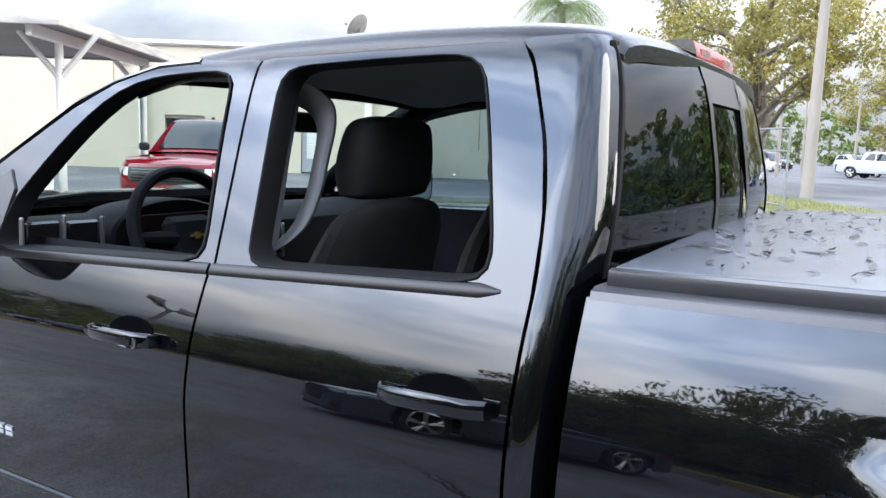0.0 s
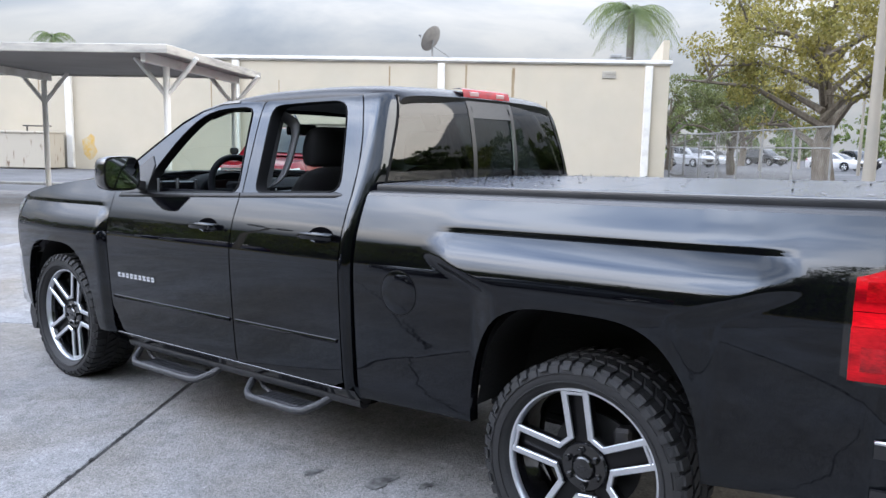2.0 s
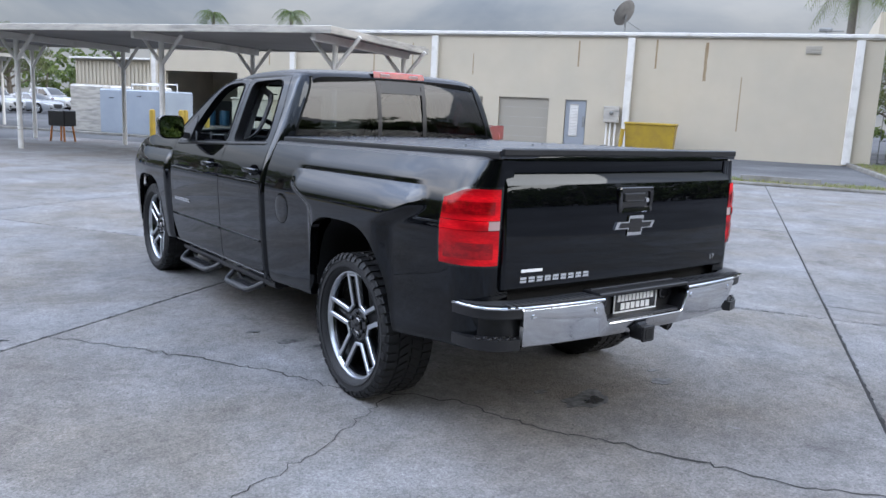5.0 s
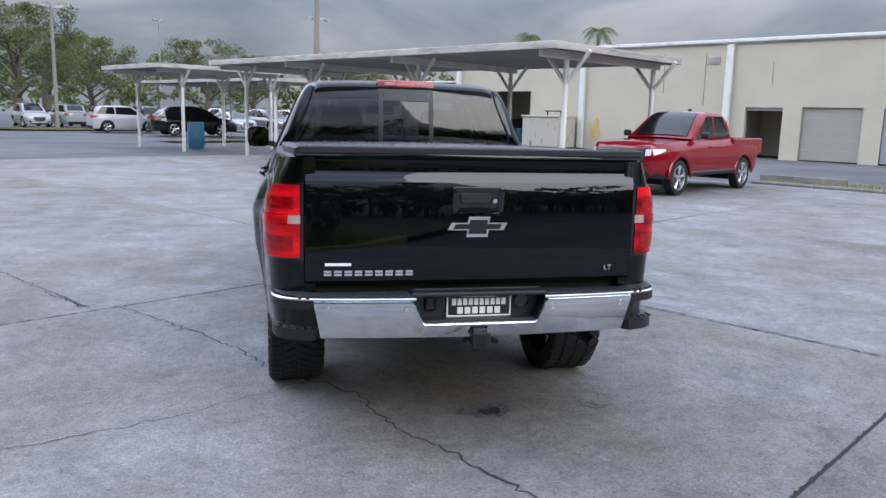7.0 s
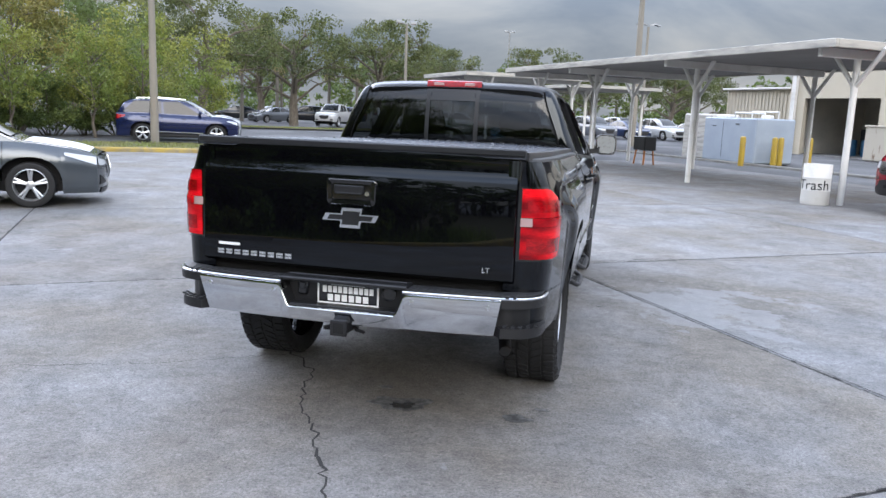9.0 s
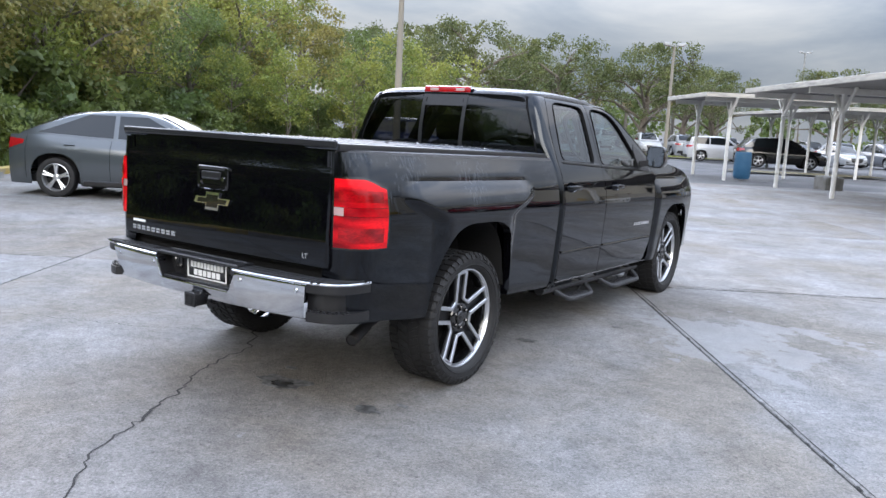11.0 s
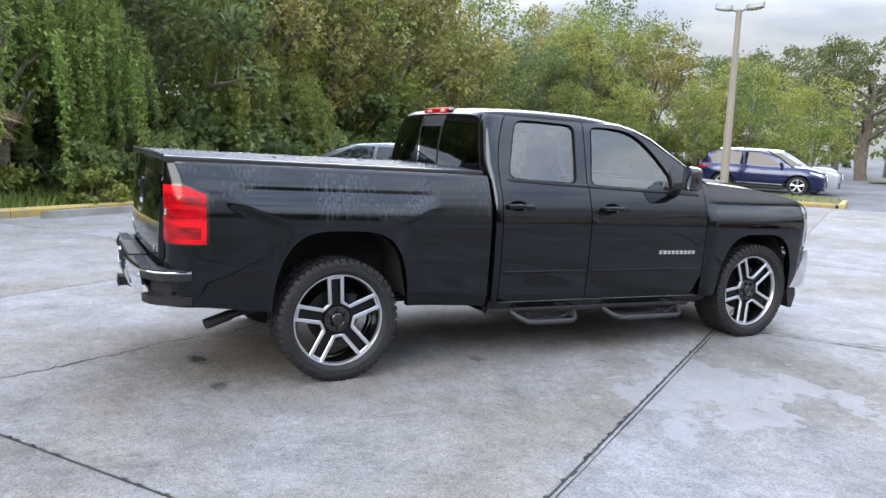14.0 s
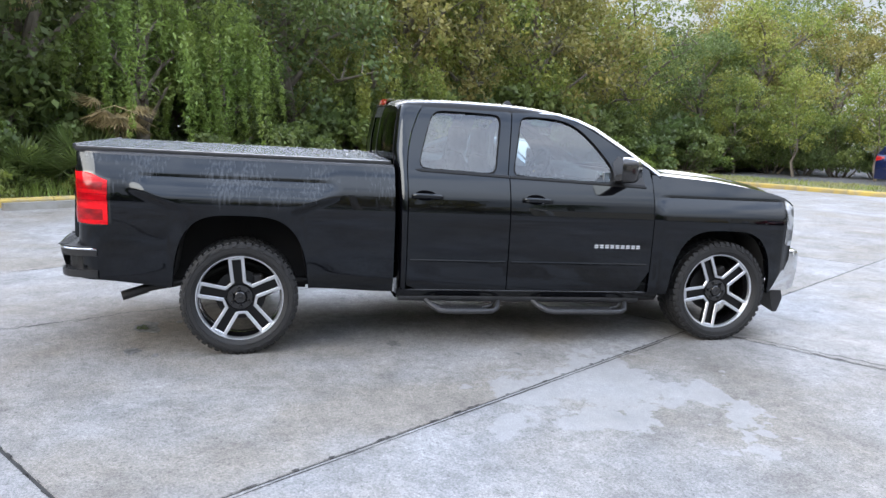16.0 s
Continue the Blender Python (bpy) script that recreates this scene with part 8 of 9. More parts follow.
    for k in range(7):
        put(hedge, -9.5 + 1.35 * k, 31.5 + 0.9 * k * 0.6 + rnd.uniform(-0.4, 0.4), turn=rnd.uniform(0, 360), scale=rnd.uniform(0.85, 1.25))
    p1 = build_palmetto(31, LEAF_DEEP, "green fan palmetto at the wood's edge", 18, 1.0, 0.7)
    p2 = build_palmetto(32, LEAF_DRY, "dry drooping fan palm at the wood's edge", 20, 0.9, 0.5, 0.9)
    plant(p1, -10.0, 2.8, 30, 1.0, True)
    for u, v, sc in ((-10.3, 1.7, 0.9), (-10.2, -2.2, 1.1), (-10.6, 21.6, 1.1)):
        plant(p1, u, v, rnd.uniform(0, 360), sc)
    plant(p2, -10.2, 3.5, 0, 0.9, True)
    plant(p2, -10.5, 1.9, 60, 1.1, z=2.3)
    plant(p2, -10.4, -2.0, 60, 1.0)
    # open trees over the far car park
    oak = build_tree(41, 9.0, 5.2, LEAF_OAK, 11500, 0.105, 0.34, "spreading oak over the car park", 0.85, 0.52, 0.0, 13, 0.0, 0.3, 0.32)
    plant(oak, 10.0, 62.0, 0, 1.0, True)
    for u, v, sc, tu in ((2.5, 56.0, 1.0, 70), (18.0, 64.0, 1.0, 130), (-4.0, 66.0, 1.1, 200), (26, 70, 0.85, 250), (40, 74, 0.95, 20), (52, 84, 0.9, 90), (64, 78, 0.9, 150), (49, 63, 0.82, 35), (30, 92, 1.1, 10), (10, 84, 1.1, 300), (-8, 80, 1.2, 40)):
        plant(oak, u, v, tu, sc)
    gate_tree = build_tree(42, 10.0, 6.0, LEAF_GATE, 24000, 0.095, 0.42, "broad yellow-green tree beyond the fence", 0.85, 0.40, 0.04, 15, 0.15, 0.22, 0.26)
    plant(gate_tree, 33.5, -14.2, 40, 1.0, True)
    plant(gate_tree, 62, -40, 140, 0.95)
    plant(oak, 47, -14, 10, 0.7)
    plant(oak, 56, -12, 110, 0.75)
    plant(oak, 78, -24, 210, 0.9)
    pm = build_palm(51, 7.6, "tall feather palm behind the workshop", 38, 2.7, 0.2)
    plant(pm, 42.5, -6.6, 0, 1.21, True, 0)
    pb = build_palm(53, 9.1, "feather palm standing tall behind the workshop", 24, 2.0, 0.18)
    plant(pb, 55, 34.9, 80, 1.0, True, 0)
    plant(pb, 68, 52.6, 160, 1.17, False, 0)
    pp = build_palm(52, 5.2, "cabbage palm over the far car park", 26, 1.3, 0.17, 14)
    plant(pp, 4.0, 70, 0, 1.0, True, 0)
    for u, v in ((7, 74), (11, 78), (15, 71), (0, 76), (20, 80), (-3, 72), (24, 76), (13, 88), (30, 80)):
        plant(pp, u, v, rnd.uniform(0, 360), rnd.uniform(0.9, 1.2), z=0)
    # the last two arcs are unseen, sized to darken the truck's reflections
    far_wood("far_woods", 61, ((-100, 75, 118, 150, 9.5, 95), (75, 120, 60, 80, 9.0, 24), (120, 195, 32, 46, 11.5, 34), (195, 262, 46, 62, 11.0, 66)), "dark belt of trees round the lot, unseen ones added south")


plant_woods()

# ---- other vehicles ----
FILM = shader("shipping_film", (0.62, 0.63, 0.65), rough=0.35, bump=0.25, bump_scale=9)
CAR_GLASS = shader("car_glass", (0.007, 0.0091, 0.0105), rough=0.03, ior=1.5)
ALLOY = shader("car_alloy", (0.55, 0.56, 0.58), rough=0.3, metal=0.8)
CAR_LAMP = shader("car_lamp", (0.504, 0.525, 0.546), rough=0.08, coat=1.0)
CAR_TAIL = shader("car_tail", (0.28, 0.007, 0.0105), rough=0.12, coat=1.0)


def fleet_paint():
    m = car_paint("fleet_paint", (0.252, 0.252, 0.252))
    nt = m.node_tree
    info = nt.nodes.new("ShaderNodeObjectInfo")
    ramp = nt.nodes.new("ShaderNodeValToRGB")
    ramp.color_ramp.interpolation = "CONSTANT"
    cols = [(0.378, 0.385, 0.392), (0.014, 0.0154, 0.0175), (0.21, 0.217, 0.231), (0.364, 0.371, 0.371), (0.112, 0.119, 0.133), (0.07, 0.0084, 0.014), (0.252, 0.266, 0.28), (0.021, 0.035, 0.084), (0.014, 0.014, 0.0154)]
    e = ramp.color_ramp.elements
    e[0].position, e[0].color = 0.0, (*cols[0], 1)
    e[1].position, e[1].color = 1 / len(cols), (*cols[1], 1)
    for k in range(2, len(cols)):
        q = e.new(k / len(cols))
        q.color = (*cols[k], 1)
    nt.links.new(info.outputs["Random"], ramp.inputs["Fac"])
    nt.links.new(ramp.outputs["Color"], nt.nodes["Principled BSDF"].inputs["Base Color"])
    return m


def car_wheel(parent, x, y, r, s, rim_mat, spokes=5):
    w = thing("wheel")
    w.parent = parent
    w.matrix_basis = pose(x, y, r, 0, 0, 0 if s > 0 else 180)
    k = r / 0.33
    part("tyre", Shape().lathe([(0.22 * k, -0.10), (0.29 * k, -0.11), (0.32 * k, -0.10), (0.33 * k, -0.07), (0.33 * k, 0.07), (0.32 * k, 0.095), (0.29 * k, 0.105), (0.235 * k, 0.095)], 32), RUBBER, w)
    rim = part("rim", Shape().lathe([(0.235 * k, 0.09), (0.225 * k, 0.095), (0.215 * k, 0.07), (0.21 * k, -0.05)], 32), rim_mat, w)
    sp = Shape().lathe([(0.06 * k, 0.03), (0.06 * k, 0.075), (0.03 * k, 0.085), (0.001, 0.086)], 16)
    for j in range(spokes):
        a = j * math.tau / spokes + 0.3
        for o in (-0.12, 0.12):
            p, q = (0.05 * k * math.cos(a), 0.05 * k * math.sin(a)), (0.225 * k * math.cos(a + o), 0.225 * k * math.sin(a + o))
            sp.tube([(0.066, *p), (0.078, *q)], [0.022 * k, 0.018 * k], 6)
    part("rim_spokes", sp, rim_mat, rim)
    part("wheel_back", Shape().lathe([(0.215 * k, -0.02), (0.001, -0.02)], 24), LINER, w)


def build_car(name, label, mat, L, W, wb, front, r, belt, roof, roof_w=0.72, sill=0.24, m=None, category="car", bed=None, far=False, rails=False, rim=None, film=False, nose=0.14, rear=0.12, style=""):
    """A vehicle from its belt line and roof line. belt, roof: rows of (y, z) from tail to nose; the nose is at +y. front: y of the front axle."""
    car = thing(name, m, label, category)
    y0, y1 = -L / 2, L / 2
    bz = curve([p[0] for p in belt], [p[1] for p in belt])
    axles = (front - wb, front)
    h = W / 2

    def plan(y):
        q = max(0.0, (abs(y) - (L / 2 - 0.75)) / 0.75)
        return 1 - 0.20 * q**2.4

    def arch_z(y):
        z = sill
        for a in axles:
            d = abs(y - a) / (r + 0.09)
            if d < 1:
                z = max(z, r + (r + 0.085) * (1 - d**2.4) ** 0.45 * 0.98)
        return z

    def xz(y, z):
        t = (z - sill) / max(0.05, bz(y) - sill)
        return h * plan(y) * (0.93 + 0.07 * math.sin(math.pi * min(max(t, 0), 1)) ** 0.7 - 0.055 * max(0, t - 0.75) / 0.25)

    ys = sorted(set(steps(y0, y1, 0.10) + [a + d * (r + 0.09) for a in axles for d in (-1, -0.99, -0.96, -0.9, -0.8, -0.65, -0.4, 0, 0.4, 0.65, 0.8, 0.9, 0.96, 0.99, 1)]))
    nz = 12
    body = Shape()
    for s in (-1, 1):
        rows = [[(s * xz(y, lo + (bz(y) - lo) * k / nz), y, lo + (bz(y) - lo) * k / nz) for k in range(nz + 1)] for y in ys for lo in [min(arch_z(y), bz(y) - 0.05)]]
        body.grid(rows, flip=s < 0)
    groups = [[y for y in ys if y <= bed[0] + 0.01], [y for y in ys if y >= bed[1] - 0.01]] if bed else [ys]
    for g_ in groups:
        if len(g_) > 1:
            body.grid([[(xz(y, bz(y)) * q, y, bz(y) + 0.035 * (1 - q * q) * min(1, (L / 2 - abs(y)) / 0.4)) for q in [j / 6 for j in range(-6, 7)]] for y in g_], flip=True)
    for ye, fl in ((y0, True), (y1, False)):
        out = -rear if fl else nose
        rows = []
        for k in range(nz + 1):
            z = sill + (bz(ye) - sill) * k / nz
            bulge = math.sin(math.pi * (0.18 + 0.62 * k / nz)) ** 0.8
            rows.append([(xz(ye, z) * q, ye + out * (1 - q * q * q * q) * bulge, z) for q in [j / 8 for j in range(-8, 9)]])
        body.grid(rows, flip=not fl)
    # cabin
    rz = curve([p[0] for p in roof], [p[1] for p in roof])
    ry = sorted(set(steps(roof[0][0], roof[-1][0], 0.09) + [p[0] for p in roof]))
    cab_rows = []
    top = max(p[1] for p in roof)

    def cab_x(y, z):
        b = bz(y)
        t = min(max((z - b) / max(0.05, top - b), 0), 1)
        return xz(y, b) * (1 - 0.02) - (xz(y, b) - h * roof_w) * t

    for y in ry:
        z1, b = rz(y), bz(y)
        row = []
        for s in (-1, 1):
            side = [(s * cab_x(y, b + (z1 - b) * k), y, b + (z1 - b) * k) for k in (0, 0.3, 0.6, 0.85)]
            side += [(s * (cab_x(y, z1) - 0.03), y, b + (z1 - b) * 0.96), (s * (cab_x(y, z1) - 0.12), y, z1)]
            row += side if s < 0 else list(reversed(side))
        row.insert(6, (0, y, z1 + 0.02))
        cab_rows.append(row)
    body.grid(cab_rows)
    part("body", body, mat, car, clean=True, angle=32)
    # glass laid into the cabin sides, front and back
    front_y = [p for p in roof if p[1] > top - 0.06]
    ya, yb = front_y[0][0], front_y[-1][0]
    base_a, base_b = roof[0][0], roof[-1][0]
    bottoms = base_a + 0.22 * (ya - base_a), base_b - 0.20 * (base_b - yb)
    pillars = [bottoms[0] + (bottoms[1] - bottoms[0]) * q for q in ((0, 0.50, 1.0) if L > 4.2 and not bed else (0, 0.42, 1.0))]
    tops = [ya + 0.03, pillars[1] - 0.02, yb - 0.10]
    for s in (-1, 1):
        for k in range(2):
            g = Shape()
            rows = []
            for i in range(9):
                q = i / 8
                lo_y = pillars[k] + 0.04 + (pillars[k + 1] - pillars[k] - 0.08) * q
                hi_y = tops[k] + 0.04 + (tops[k + 1] - tops[k] - 0.08) * q
                row = []
                for j in range(5):
                    t = 0.04 + 0.86 * j / 4
                    y = lo_y + (hi_y - lo_y) * t
                    z = bz(y) + (top - 0.06 - bz(y)) * t + 0.02
                    row.append((s * (cab_x(y, z) + 0.006), y, z))
                rows.append(row)
            g.grid(rows)
            part("side_window", g, CAR_GLASS, car)
        mz = bz(yb) + 0.12
        part("door_mirror", Shape().box((s * (h + 0.04), bottoms[1] - 0.12, mz), (0.18, 0.10, 0.14), 0.03), BLACK_TRIM if bed else mat, car)
        if not far:
            for q in (0.28, 0.72) if not bed else (0.62,):
                y = base_a + (base_b - base_a) * q
                part("door_handle", Shape().box((s * (xz(y, bz(y) - 0.13) + 0.008), y, bz(y) - 0.13), (0.03, 0.18, 0.03), 0.008), mat, car)
            for y in (pillars[1] - 0.05, pillars[2] + 0.05, pillars[0] - 0.1):
                part("door_gap", Shape().grid([[(s * (xz(y, z) + 0.002), y + d, z) for z in steps(sill + 0.1, bz(y) - 0.01, 0.06) if z > arch_z(y)] for d in (-0.004, 0.004)]), SEAL, car)
            part("sill_trim", Shape().box((s * (h * 0.965), (axles[0] + axles[1]) / 2, sill + 0.05), (0.05, wb - 2 * r - 0.25, 0.10), 0.02), BLACK_TRIM, car)
    for ends, name_ in (((yb, base_b), "windscreen"), ((ya, base_a), "rear_screen")):
        g = Shape()
        rows = []
        for j in range(7):
            t = 0.06 + 0.86 * j / 6
            y = ends[0] + (ends[1] - ends[0]) * t
            z = rz(y)
            wv = cab_x(y, z) - 0.13
            n_ = 0.012 * (1 if name_ == "windscreen" else -1)
            rows.append([(wv * q, y + n_, z + 0.014 + 0.02 * (1 - q * q)) for q in [i / 5 for i in range(-5, 6)]])
        g.grid(rows)
        if not (bed and name_ == "rear_screen"):
            part(name_, g, CAR_GLASS, car)
    if film:
        for ya_, yb_, w_ in ((base_b + 0.12, y1 - 0.10, 0.86), (y0 + 0.04, base_a - 0.02, 0.80)):
            if yb_ - ya_ < 0.2:
                continue
            rows = [[(xz(y, bz(y)) * q, y, bz(y) + 0.035 * (1 - q * q) * min(1, (L / 2 - abs(y)) / 0.4) + 0.006) for q in [w_ * j / 6 for j in range(-6, 7)]] for y in steps(ya_, yb_, 0.07)]
            part("shipping_film", Shape().grid(rows, flip=True), FILM, car, "white protective film")
    # lamps, grille, bumper
    def face_y(x, z, end):
        ye, out = (y1, nose) if end > 0 else (y0, rear)
        k = min(max((z - sill) / (bz(ye) - sill), 0.0), 1.0)
        return ye + end * out * (1 - min(1.0, abs(x) / xz(ye, z)) ** 4) * math.sin(math.pi * (0.18 + 0.62 * k)) ** 0.8

    def face(name_, rows, mat_, end=1, proud=0.008, label_=""):
        """Trim following the nose or tail: rows of x, lower and upper height."""
        cols = []
        for x in np.linspace(rows[0][0], rows[-1][0], max(5, int(abs(rows[-1][0] - rows[0][0]) / 0.06) + 2)):
            o = 1 if rows[-1][0] > rows[0][0] else -1
            lo_, hi_ = (float(np.interp(o * x, [o * r_[0] for r_ in rows], [r_[k_] for r_ in rows])) for k_ in (1, 2))
            col = [(float(x), face_y(x, lo_, end) - end * 0.02, lo_)]
            col += [(float(x), face_y(x, lo_ + (hi_ - lo_) * t, end) + end * proud, lo_ + (hi_ - lo_) * t) for t in (0, 0.33, 0.67, 1)]
            cols.append(col + [(float(x), face_y(x, hi_, end) - end * 0.02, hi_)])
        return part(name_, Shape().grid(cols), mat_, car, label_)

    def flank(name_, rows, mat_, sg, proud=0.006):
        """Trim following the side: rows of y, lower and upper height."""
        cols = []
        for y in np.linspace(rows[0][0], rows[-1][0], 7):
            lo_, hi_ = (float(np.interp(-y, [-r_[0] for r_ in rows], [r_[k_] for r_ in rows])) for k_ in (1, 2))
            cols.append([(sg * (xz(y, lo_) - 0.01), float(y), lo_)] + [(sg * (xz(y, lo_ + (hi_ - lo_) * t) + proud), float(y), lo_ + (hi_ - lo_) * t) for t in (0, 0.5, 1)] + [(sg * (xz(y, hi_) - 0.01), float(y), hi_)])
        return part(name_, Shape().grid(cols), mat_, car)

    zf, zb_, wf = bz(y1), bz(y0), xz(y1, bz(y1) - 0.1)
    if style == "pickup":
        face("grille", [(-0.60, 0.80, 0.985), (-0.52, 0.745, 0.99), (0.0, 0.735, 1.0), (0.52, 0.745, 0.99), (0.60, 0.80, 0.985)], BLACK_TRIM, 1, 0.018, "black mesh grille")
        for k in range(5):
            z = 0.775 + 0.045 * k
            face("grille_bar", [(-0.53, z - 0.006, z + 0.006), (0.53, z - 0.006, z + 0.006)], GLOSS_BLACK, 1, 0.028)
        face("lower_bumper", [(-wf * 0.98, 0.40, 0.50), (-0.62, 0.37, 0.53), (-0.50, 0.36, 0.655), (0.50, 0.36, 0.655), (0.62, 0.37, 0.53), (wf * 0.98, 0.40, 0.50)], BLACK_TRIM, 1, 0.03, "black plastic lower bumper")
        face("bumper_slot", [(-0.42, 0.50, 0.56), (0.42, 0.50, 0.56)], LINER, 1, 0.036)
        for sg in (-1, 1):
            face("head_lamp", [(sg * 0.57, 0.845, 0.985), (sg * wf * 0.985, 0.86, 0.985)], CAR_LAMP, 1, 0.014, "clear head lamp")
            flank("lamp_side", [(y1 - 0.005, 0.865, 0.985), (y1 - 0.30, 0.955, 1.0)], CAR_LAMP, sg, 0.010)
            face("fog_recess", [(sg * 0.58, 0.655, 0.70), (sg * wf * 0.93, 0.655, 0.70)], BLACK_TRIM, 1, 0.012)
            flank("bumper_side", [(y1 - 0.01, 0.39, 0.50), (y1 - 0.42, 0.37, 0.44)], BLACK_TRIM, sg, 0.012)
        flank("tail_lamp", [(y0 + 0.14, 0.82, 1.12), (y0 + 0.02, 0.82, 1.12)], CAR_TAIL, -1)
        flank("tail_lamp", [(y0 + 0.14, 0.82, 1.12), (y0 + 0.02, 0.82, 1.12)], CAR_TAIL, 1)
    else:
        g1, g0 = zf - 0.06, max(sill + 0.12, zf - 0.36)
        face("grille", [(-0.40, g1 - 0.10, g1), (-0.30, g0 + 0.02, g1), (0.0, g0, g1), (0.30, g0 + 0.02, g1), (0.40, g1 - 0.10, g1)], BLACK_TRIM, 1, 0.010, "black front grille")
        face("lower_bumper", [(-wf * 0.9, sill - 0.01, sill + 0.07), (wf * 0.9, sill - 0.01, sill + 0.07)], BLACK_TRIM, 1, 0.012)
        for sg in (-1, 1):
            face("head_lamp", [(sg * 0.42, zf - 0.125, zf - 0.065), (sg * 0.60, zf - 0.14, zf - 0.045), (sg * wf * 0.99, zf - 0.13, zf - 0.02)], CAR_LAMP, 1, 0.012)
            flank("lamp_side", [(y1 - 0.005, zf - 0.125, zf - 0.015), (y1 - 0.20, zf - 0.06, zf + 0.02), (y1 - 0.42, zf + 0.015, zf + 0.055)], CAR_LAMP, sg, 0.010)
            face("fog_recess", [(sg * 0.48, sill + 0.13, sill + 0.17), (sg * wf * 0.96, sill + 0.12, sill + 0.26)], BLACK_TRIM, 1, 0.010)
            if not far:
                face("grille_edge", [(sg * 0.31, g0 + 0.03, g0 + 0.07), (sg * 0.41, g1 - 0.05, g1 + 0.01)], CHROME, 1, 0.016)
            face("tail_lamp", [(sg * xz(y0, zb_ - 0.15) * 0.62, zb_ - 0.20, zb_ - 0.09), (sg * xz(y0, zb_ - 0.15) * 0.99, zb_ - 0.24, zb_ - 0.05)], CAR_TAIL, -1, 0.010)
            flank("tail_side", [(y0 + 0.30, zb_ - 0.13, zb_ - 0.07), (y0 + 0.005, zb_ - 0.23, zb_ - 0.05)], CAR_TAIL, sg, 0.008)
        face("rear_bumper", [(-wf * 0.9, sill - 0.01, sill + 0.18), (wf * 0.9, sill - 0.01, sill + 0.18)], BLACK_TRIM, -1, 0.010)
    if style == "suv":
        for sg in (-1, 1):
            part("cladding", Shape().grid([[(sg * (xz(y, z) + dx), y, z) for dx, z in ((-0.01, sill - 0.02), (0.018, sill), (0.018, sill + 0.14), (0.0, sill + 0.16))] for y in steps(axles[0] + r + 0.10, axles[1] - r - 0.10, 0.1)]), BLACK_TRIM, car, "black plastic cladding")
            part("chrome_strip", Shape().grid([[(sg * (xz(y, z) + 0.02), y, z + dz) for dz in (-0.014, 0.014) for z in [sill + 0.15 + 0.05 * (axles[1] - y) / wb]] for y in steps(axles[0] + r + 0.2, axles[1] - r - 0.15, 0.1)]), CHROME, car, "bright door strip")
    und = Shape().box((0, 0, sill + 0.10), (W * 0.80, L * 0.92, 0.14))
    for a in axles:
        und.box((0, a, r + 0.14), (W * 0.78, 2 * r + 0.1, 2 * r * 0.75))
    part("underbody", und, LINER, car)
    if rails:
        for s in (-1, 1):
            part("roof_rail", Shape().tube([(s * h * roof_w * 0.92, ya + 0.1, top + 0.01), (s * h * roof_w * 0.94, (ya + yb) / 2, top + 0.055), (s * h * roof_w * 0.92, yb - 0.1, top + 0.01)], 0.018, 6), CHROME, car)
    if bed:
        tub = Shape().box((0, (bed[0] + bed[1]) / 2, bz(bed[0]) - 0.42), (W * 0.84, bed[1] - bed[0], 0.05))
        part("bed_floor", tub, BLACK_TRIM, car)
        for s in (-1, 1):
            part("bed_rail", Shape().box((s * (h * 0.91), (bed[0] + bed[1]) / 2, bz(bed[0]) - 0.18), (0.10, bed[1] - bed[0], 0.38), 0.02), mat, car)
    for s in (-1, 1):
        for y in axles:
            car_wheel(car, s * (h - 0.125), y, r, s, rim or ALLOY)
    return car


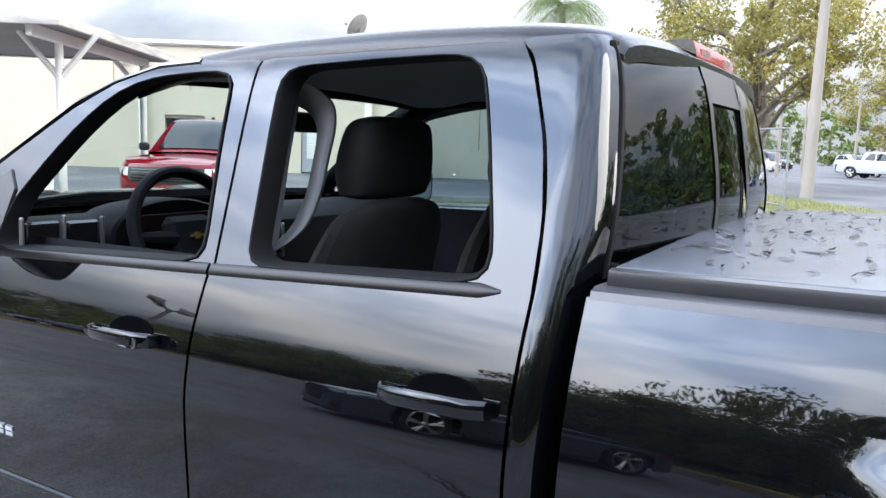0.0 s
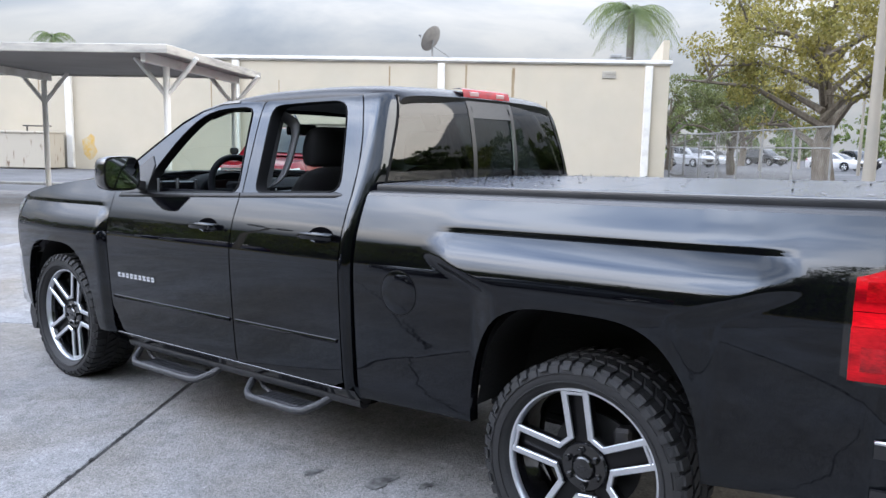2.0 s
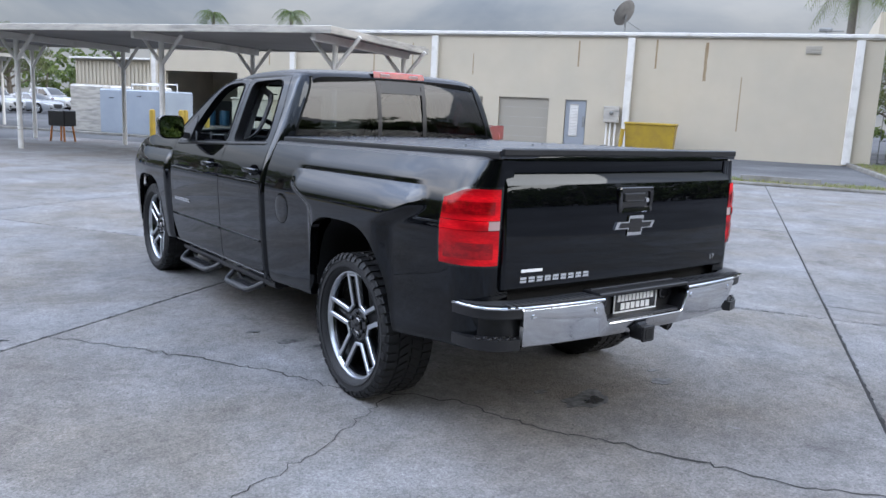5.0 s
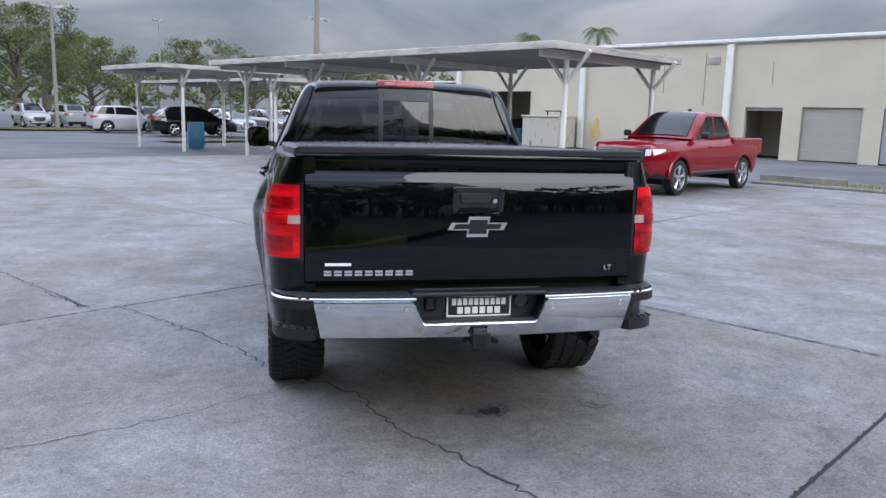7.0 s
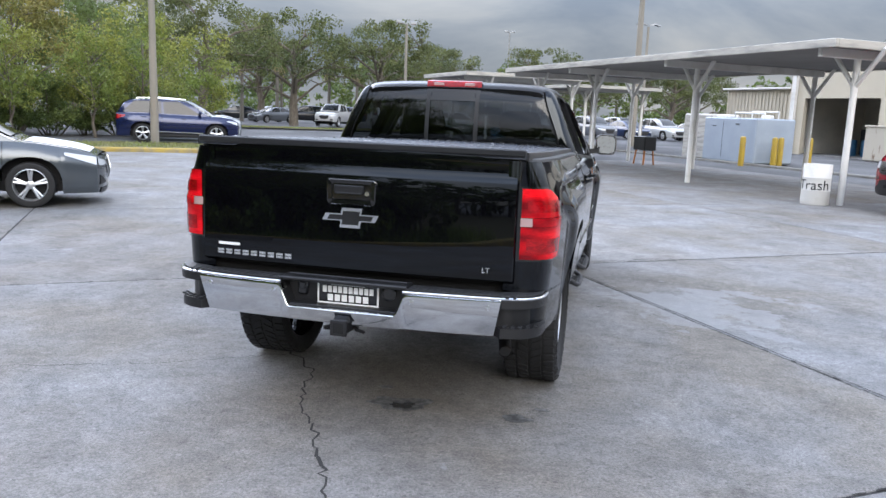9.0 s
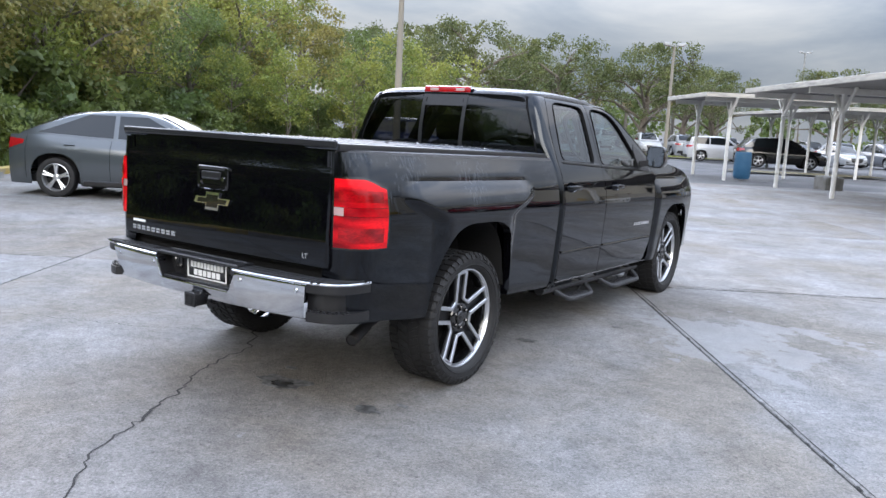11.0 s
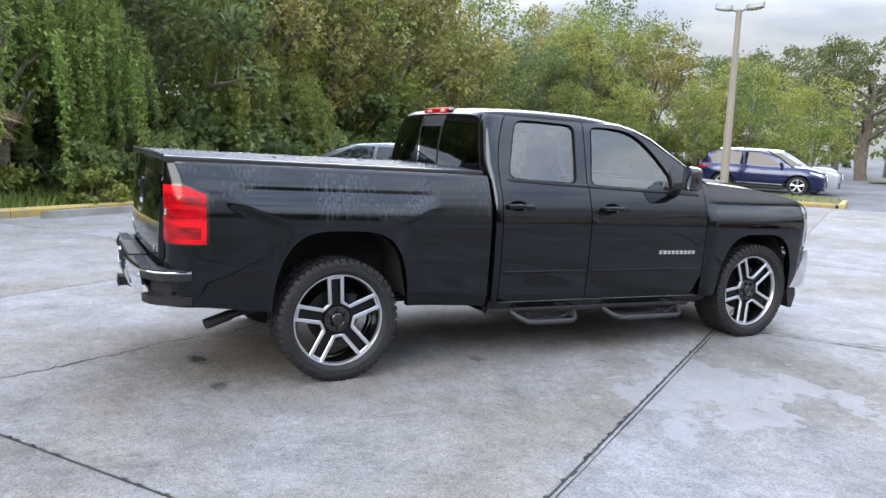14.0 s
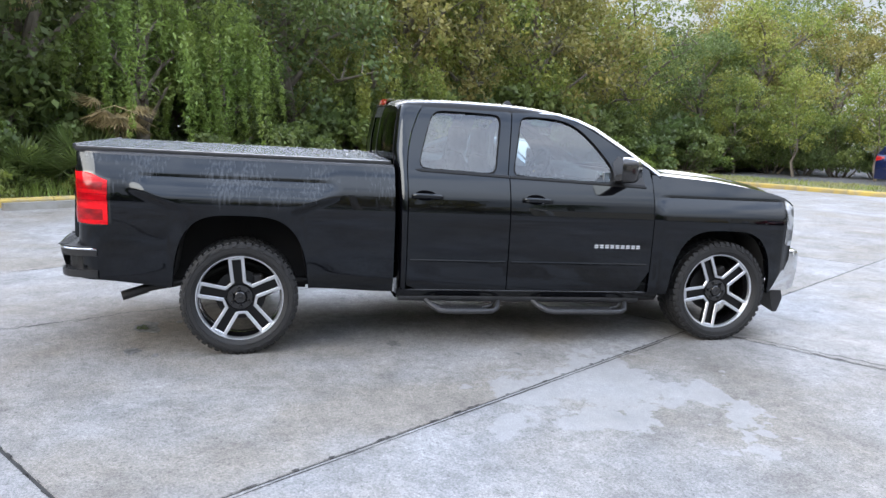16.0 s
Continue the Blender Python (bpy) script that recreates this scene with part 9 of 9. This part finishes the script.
def build_vehicles():
    red = car_paint("red_paint", (0.182, 0.0028, 0.0098))
    grey = car_paint("grey_paint", (0.07, 0.0805, 0.091), 0.35)
    blue = car_paint("blue_paint", (0.0098, 0.0154, 0.0595), 0.3)
    # red pickup facing across the lot
    p = build_car("red_pickup", "red mid-size pickup with a black grille, idling on concrete", red, 5.20, 1.86, 3.2, 1.72, 0.375,
                  [(-2.60, 1.20), (-0.9, 1.20), (-0.2, 1.17), (0.9, 1.155), (1.5, 1.15), (2.2, 1.115), (2.5, 1.08), (2.60, 1.045)],
                  [(-0.90, 1.22), (-0.82, 1.66), (-0.66, 1.765), (-0.4, 1.79), (0.10, 1.80), (0.26, 1.77), (1.10, 1.20)], 0.70, 0.40, category="truck", bed=(-2.52, -0.86), nose=0.17, style="pickup")
    part("emblem_ring", Shape().lathe([(0.075, 2.775), (0.075, 2.815), (0.052, 2.815), (0.052, 2.775)], 24, "y", (0, 0, 0.885)).box((0, 2.80, 0.885), (0.19, 0.02, 0.026), 0.006), CHROME, p, "round chrome emblem")
    part("screen_tag", Shape().box((0.12, 0.46, 1.655), (0.16, 0.008, 0.05), 0.002, pose(0, 0, 0, -56, 0, 0)), FILM, p, "white paper tag")
    for s in (-1, 1):
        for a in (1.72, -1.48):
            lip = Shape()
            rows = []
            for k in range(0, 181, 10):
                q = radians(k)
                rows.append([(s * (0.905 + dx), a + (0.46 + dr) * math.cos(q), 0.375 + (0.455 + dr) * math.sin(q)) for dx, dr in ((0.0, -0.02), (0.025, 0.0), (0.025, 0.045), (0.0, 0.07))])
            lip.grid(rows)
            part("wheel_lip", lip, red, p)
    part("roof_fin", Shape().box((0, -0.3, 1.84), (0.04, 0.16, 0.07), 0.015), BLACK_TRIM, p)
    # its front left wheel stands near (7.5, 10.6)
    eu, ev = Vector((math.cos(radians(LOT_TURN)), math.sin(radians(LOT_TURN)), 0)), Vector((-math.sin(radians(LOT_TURN)), math.cos(radians(LOT_TURN)), 0))
    c = Vector((7.46, 10.69, 0)) + eu * 1.72 + ev * 0.82
    p.matrix_basis = pose(c.x, c.y, 0, 0, 0, LOT_TURN + 90)
    # grey saloon nosing out from the kerb
    s_ = build_car("grey_saloon", "dark grey saloon parked at the kerb, bonnet film on", grey, 4.42, 1.80, 2.71, 1.34, 0.325,
                   [(-2.21, 1.0), (-1.7, 1.02), (-0.7, 0.98), (0.6, 0.94), (1.2, 0.93), (1.8, 0.86), (2.1, 0.79), (2.21, 0.74)],
                   [(-2.02, 1.04), (-1.32, 1.33), (-0.87, 1.43), (-0.22, 1.46), (0.13, 1.42), (1.16, 0.95)], 0.64, 0.20, film=True, nose=0.12, rear=0.07)
    c = Vector((-6.98, 4.84, 0)) - eu * 1.34 + ev * 0.80
    s_.matrix_basis = pose(c.x, c.y, 0, 0, 0, LOT_TURN - 90)
    b = build_car("blue_suv", "dark blue crossover with silver roof rails by the grass island", blue, 4.44, 1.84, 2.705, 1.40, 0.36,
                  [(-2.22, 1.10), (-1.4, 1.10), (0.0, 1.06), (0.9, 1.04), (1.5, 1.03), (2.0, 0.96), (2.22, 0.86)],
                  [(-2.18, 1.12), (-1.92, 1.50), (-1.6, 1.62), (-0.5, 1.66), (0.1, 1.62), (1.12, 1.07)], 0.72, 0.24, rails=True, film=True, nose=0.10, rear=0.06, style="suv")
    c = Vector((-14.5, 23.35, 0)) - eu * 1.40 + ev * 0.8
    b.matrix_basis = pose(c.x, c.y, 0, 0, 0, LOT_TURN - 90)
    b2 = copy_thing(b, pose(c.x + ev.x * 2.9 + eu.x * 0.4, c.y + ev.y * 2.9 + eu.y * 0.4, 0, 0, 0, LOT_TURN - 90))
    tagged(b2, "silver-white crossover parked beyond the blue one", "car")
    b2.name = "white_suv"
    pale = car_paint("silver_white_paint", (0.294, 0.315, 0.336))
    for ob in b2.children:
        if ob.type == "MESH" and ob.data.materials and ob.data.materials[0] == blue:
            ob.data = ob.data.copy()
            ob.data.materials[0] = pale
    # rows of parked cars
    fleet = fleet_paint()
    suv = build_car("parked_suv", "crossover in a row of parked cars", fleet, 4.65, 1.84, 2.7, 1.42, 0.36,
                    [(-2.32, 1.08), (-1.4, 1.10), (0.0, 1.06), (0.9, 1.04), (1.5, 1.02), (2.0, 0.94), (2.32, 0.80)],
                    [(-2.2, 1.10), (-1.95, 1.55), (-1.5, 1.68), (-0.4, 1.72), (0.2, 1.66), (1.15, 1.07)], 0.70, 0.24, far=True)
    sed = build_car("parked_saloon", "saloon in a row of parked cars", fleet, 4.7, 1.82, 2.75, 1.40, 0.33,
                    [(-2.35, 1.0), (-1.6, 1.02), (-0.6, 0.97), (0.7, 0.94), (1.3, 0.92), (1.9, 0.84), (2.35, 0.72)],
                    [(-1.9, 1.04), (-1.2, 1.33), (-0.75, 1.43), (-0.1, 1.45), (0.25, 1.41), (1.28, 0.95)], 0.64, 0.20, far=True)
    pick = build_car("parked_pickup", "white full-size pickup among parked cars", car_paint("white_car_paint", (0.385, 0.392, 0.399)), 5.7, 2.0, 3.6, 1.9, 0.39,
                     [(-2.85, 1.28), (-1.0, 1.28), (0.0, 1.25), (1.1, 1.24), (1.9, 1.2), (2.5, 1.14), (2.85, 1.0)],
                     [(-1.0, 1.30), (-0.88, 1.80), (-0.5, 1.90), (0.4, 1.90), (0.6, 1.86), (1.4, 1.28)], 0.72, 0.42, category="truck", bed=(-2.75, -0.95), far=True)
    white = build_car("white_saloon", "white saloon parked beyond the fence", bpy.data.materials["white_car_paint"], 4.7, 1.82, 2.75, 1.40, 0.33,
                      [(-2.35, 1.0), (-1.6, 1.02), (-0.6, 0.97), (0.7, 0.94), (1.3, 0.92), (1.9, 0.84), (2.35, 0.72)],
                      [(-1.9, 1.04), (-1.2, 1.33), (-0.75, 1.43), (-0.1, 1.45), (0.25, 1.41), (1.28, 0.95)], 0.64, 0.20, far=True)
    hatch = build_car("white_hatchback", "white boxy crossover with red lamps past the canopies", bpy.data.materials["white_car_paint"], 4.2, 1.80, 2.6, 1.3, 0.34,
                      [(-2.1, 1.10), (-1.2, 1.10), (0.0, 1.07), (0.9, 1.05), (1.4, 1.02), (1.8, 0.95), (2.1, 0.82)],
                      [(-2.05, 1.12), (-1.9, 1.52), (-1.6, 1.63), (-0.3, 1.66), (0.3, 1.60), (1.05, 1.08)], 0.74, 0.22, far=True)
    black = build_car("black_suv", "glossy black crossover past the canopies", GLOSS_BLACK, 4.9, 1.93, 2.82, 1.45, 0.38,
                      [(-2.45, 1.12), (-1.4, 1.14), (0.0, 1.10), (0.9, 1.08), (1.5, 1.05), (2.1, 0.97), (2.45, 0.84)],
                      [(-2.25, 1.14), (-1.75, 1.55), (-1.3, 1.69), (-0.3, 1.73), (0.3, 1.66), (1.3, 1.11)], 0.68, 0.25, far=True)
    hatch.matrix_basis = lot(18.8, 47.0, 0, -95)
    black.matrix_basis = lot(20.2, 40.6, 0, -100)
    pick.matrix_basis = lot(13.6, 62.5, 0, 150)
    suv.matrix_basis = lot(17.0, 58.6, 0, 175)
    sed.matrix_basis = lot(9.5, 70.5, 0, 120)
    white.matrix_basis = lot(64, -27.5, 0, 122)
    rnd = random.Random(8)
    spots = [(20, 60, 0), (23, 60.5, 0), (26.5, 61, 0), (30, 61, 5), (33, 60, 0), (36.5, 60, 0), (40, 60, 0), (28.5, 50, 180), (31.8, 50, 180), (35, 50, 180), (38, 49.5, 180), (41, 49, 180),
             (13.5, 76, 90), (7, 78, 80), (18, 78, 90), (24, 72, 0), (28, 72, 0), (32, 72, 0), (36, 72, 0), (12, 92, 0), (17, 93, 0), (22, 93, 0),
             (70, -32, 100), (60, -36, 90), (66, -16, 120), (74, -20, 120), (80, -27, 120), (86, -23, 120), (70, -40, 90), (92, -30, 100), (58, -44, 90)]
    for k, (u, v, tu) in enumerate(spots):
        copy_thing((suv, sed)[k % 2], lot(u, v, 0, tu + rnd.uniform(-4, 4)))
    copy_thing(pick, lot(52, -31.5, 0, 118))
    copy_thing(pick, lot(45, 52, 0, 180))


build_vehicles()
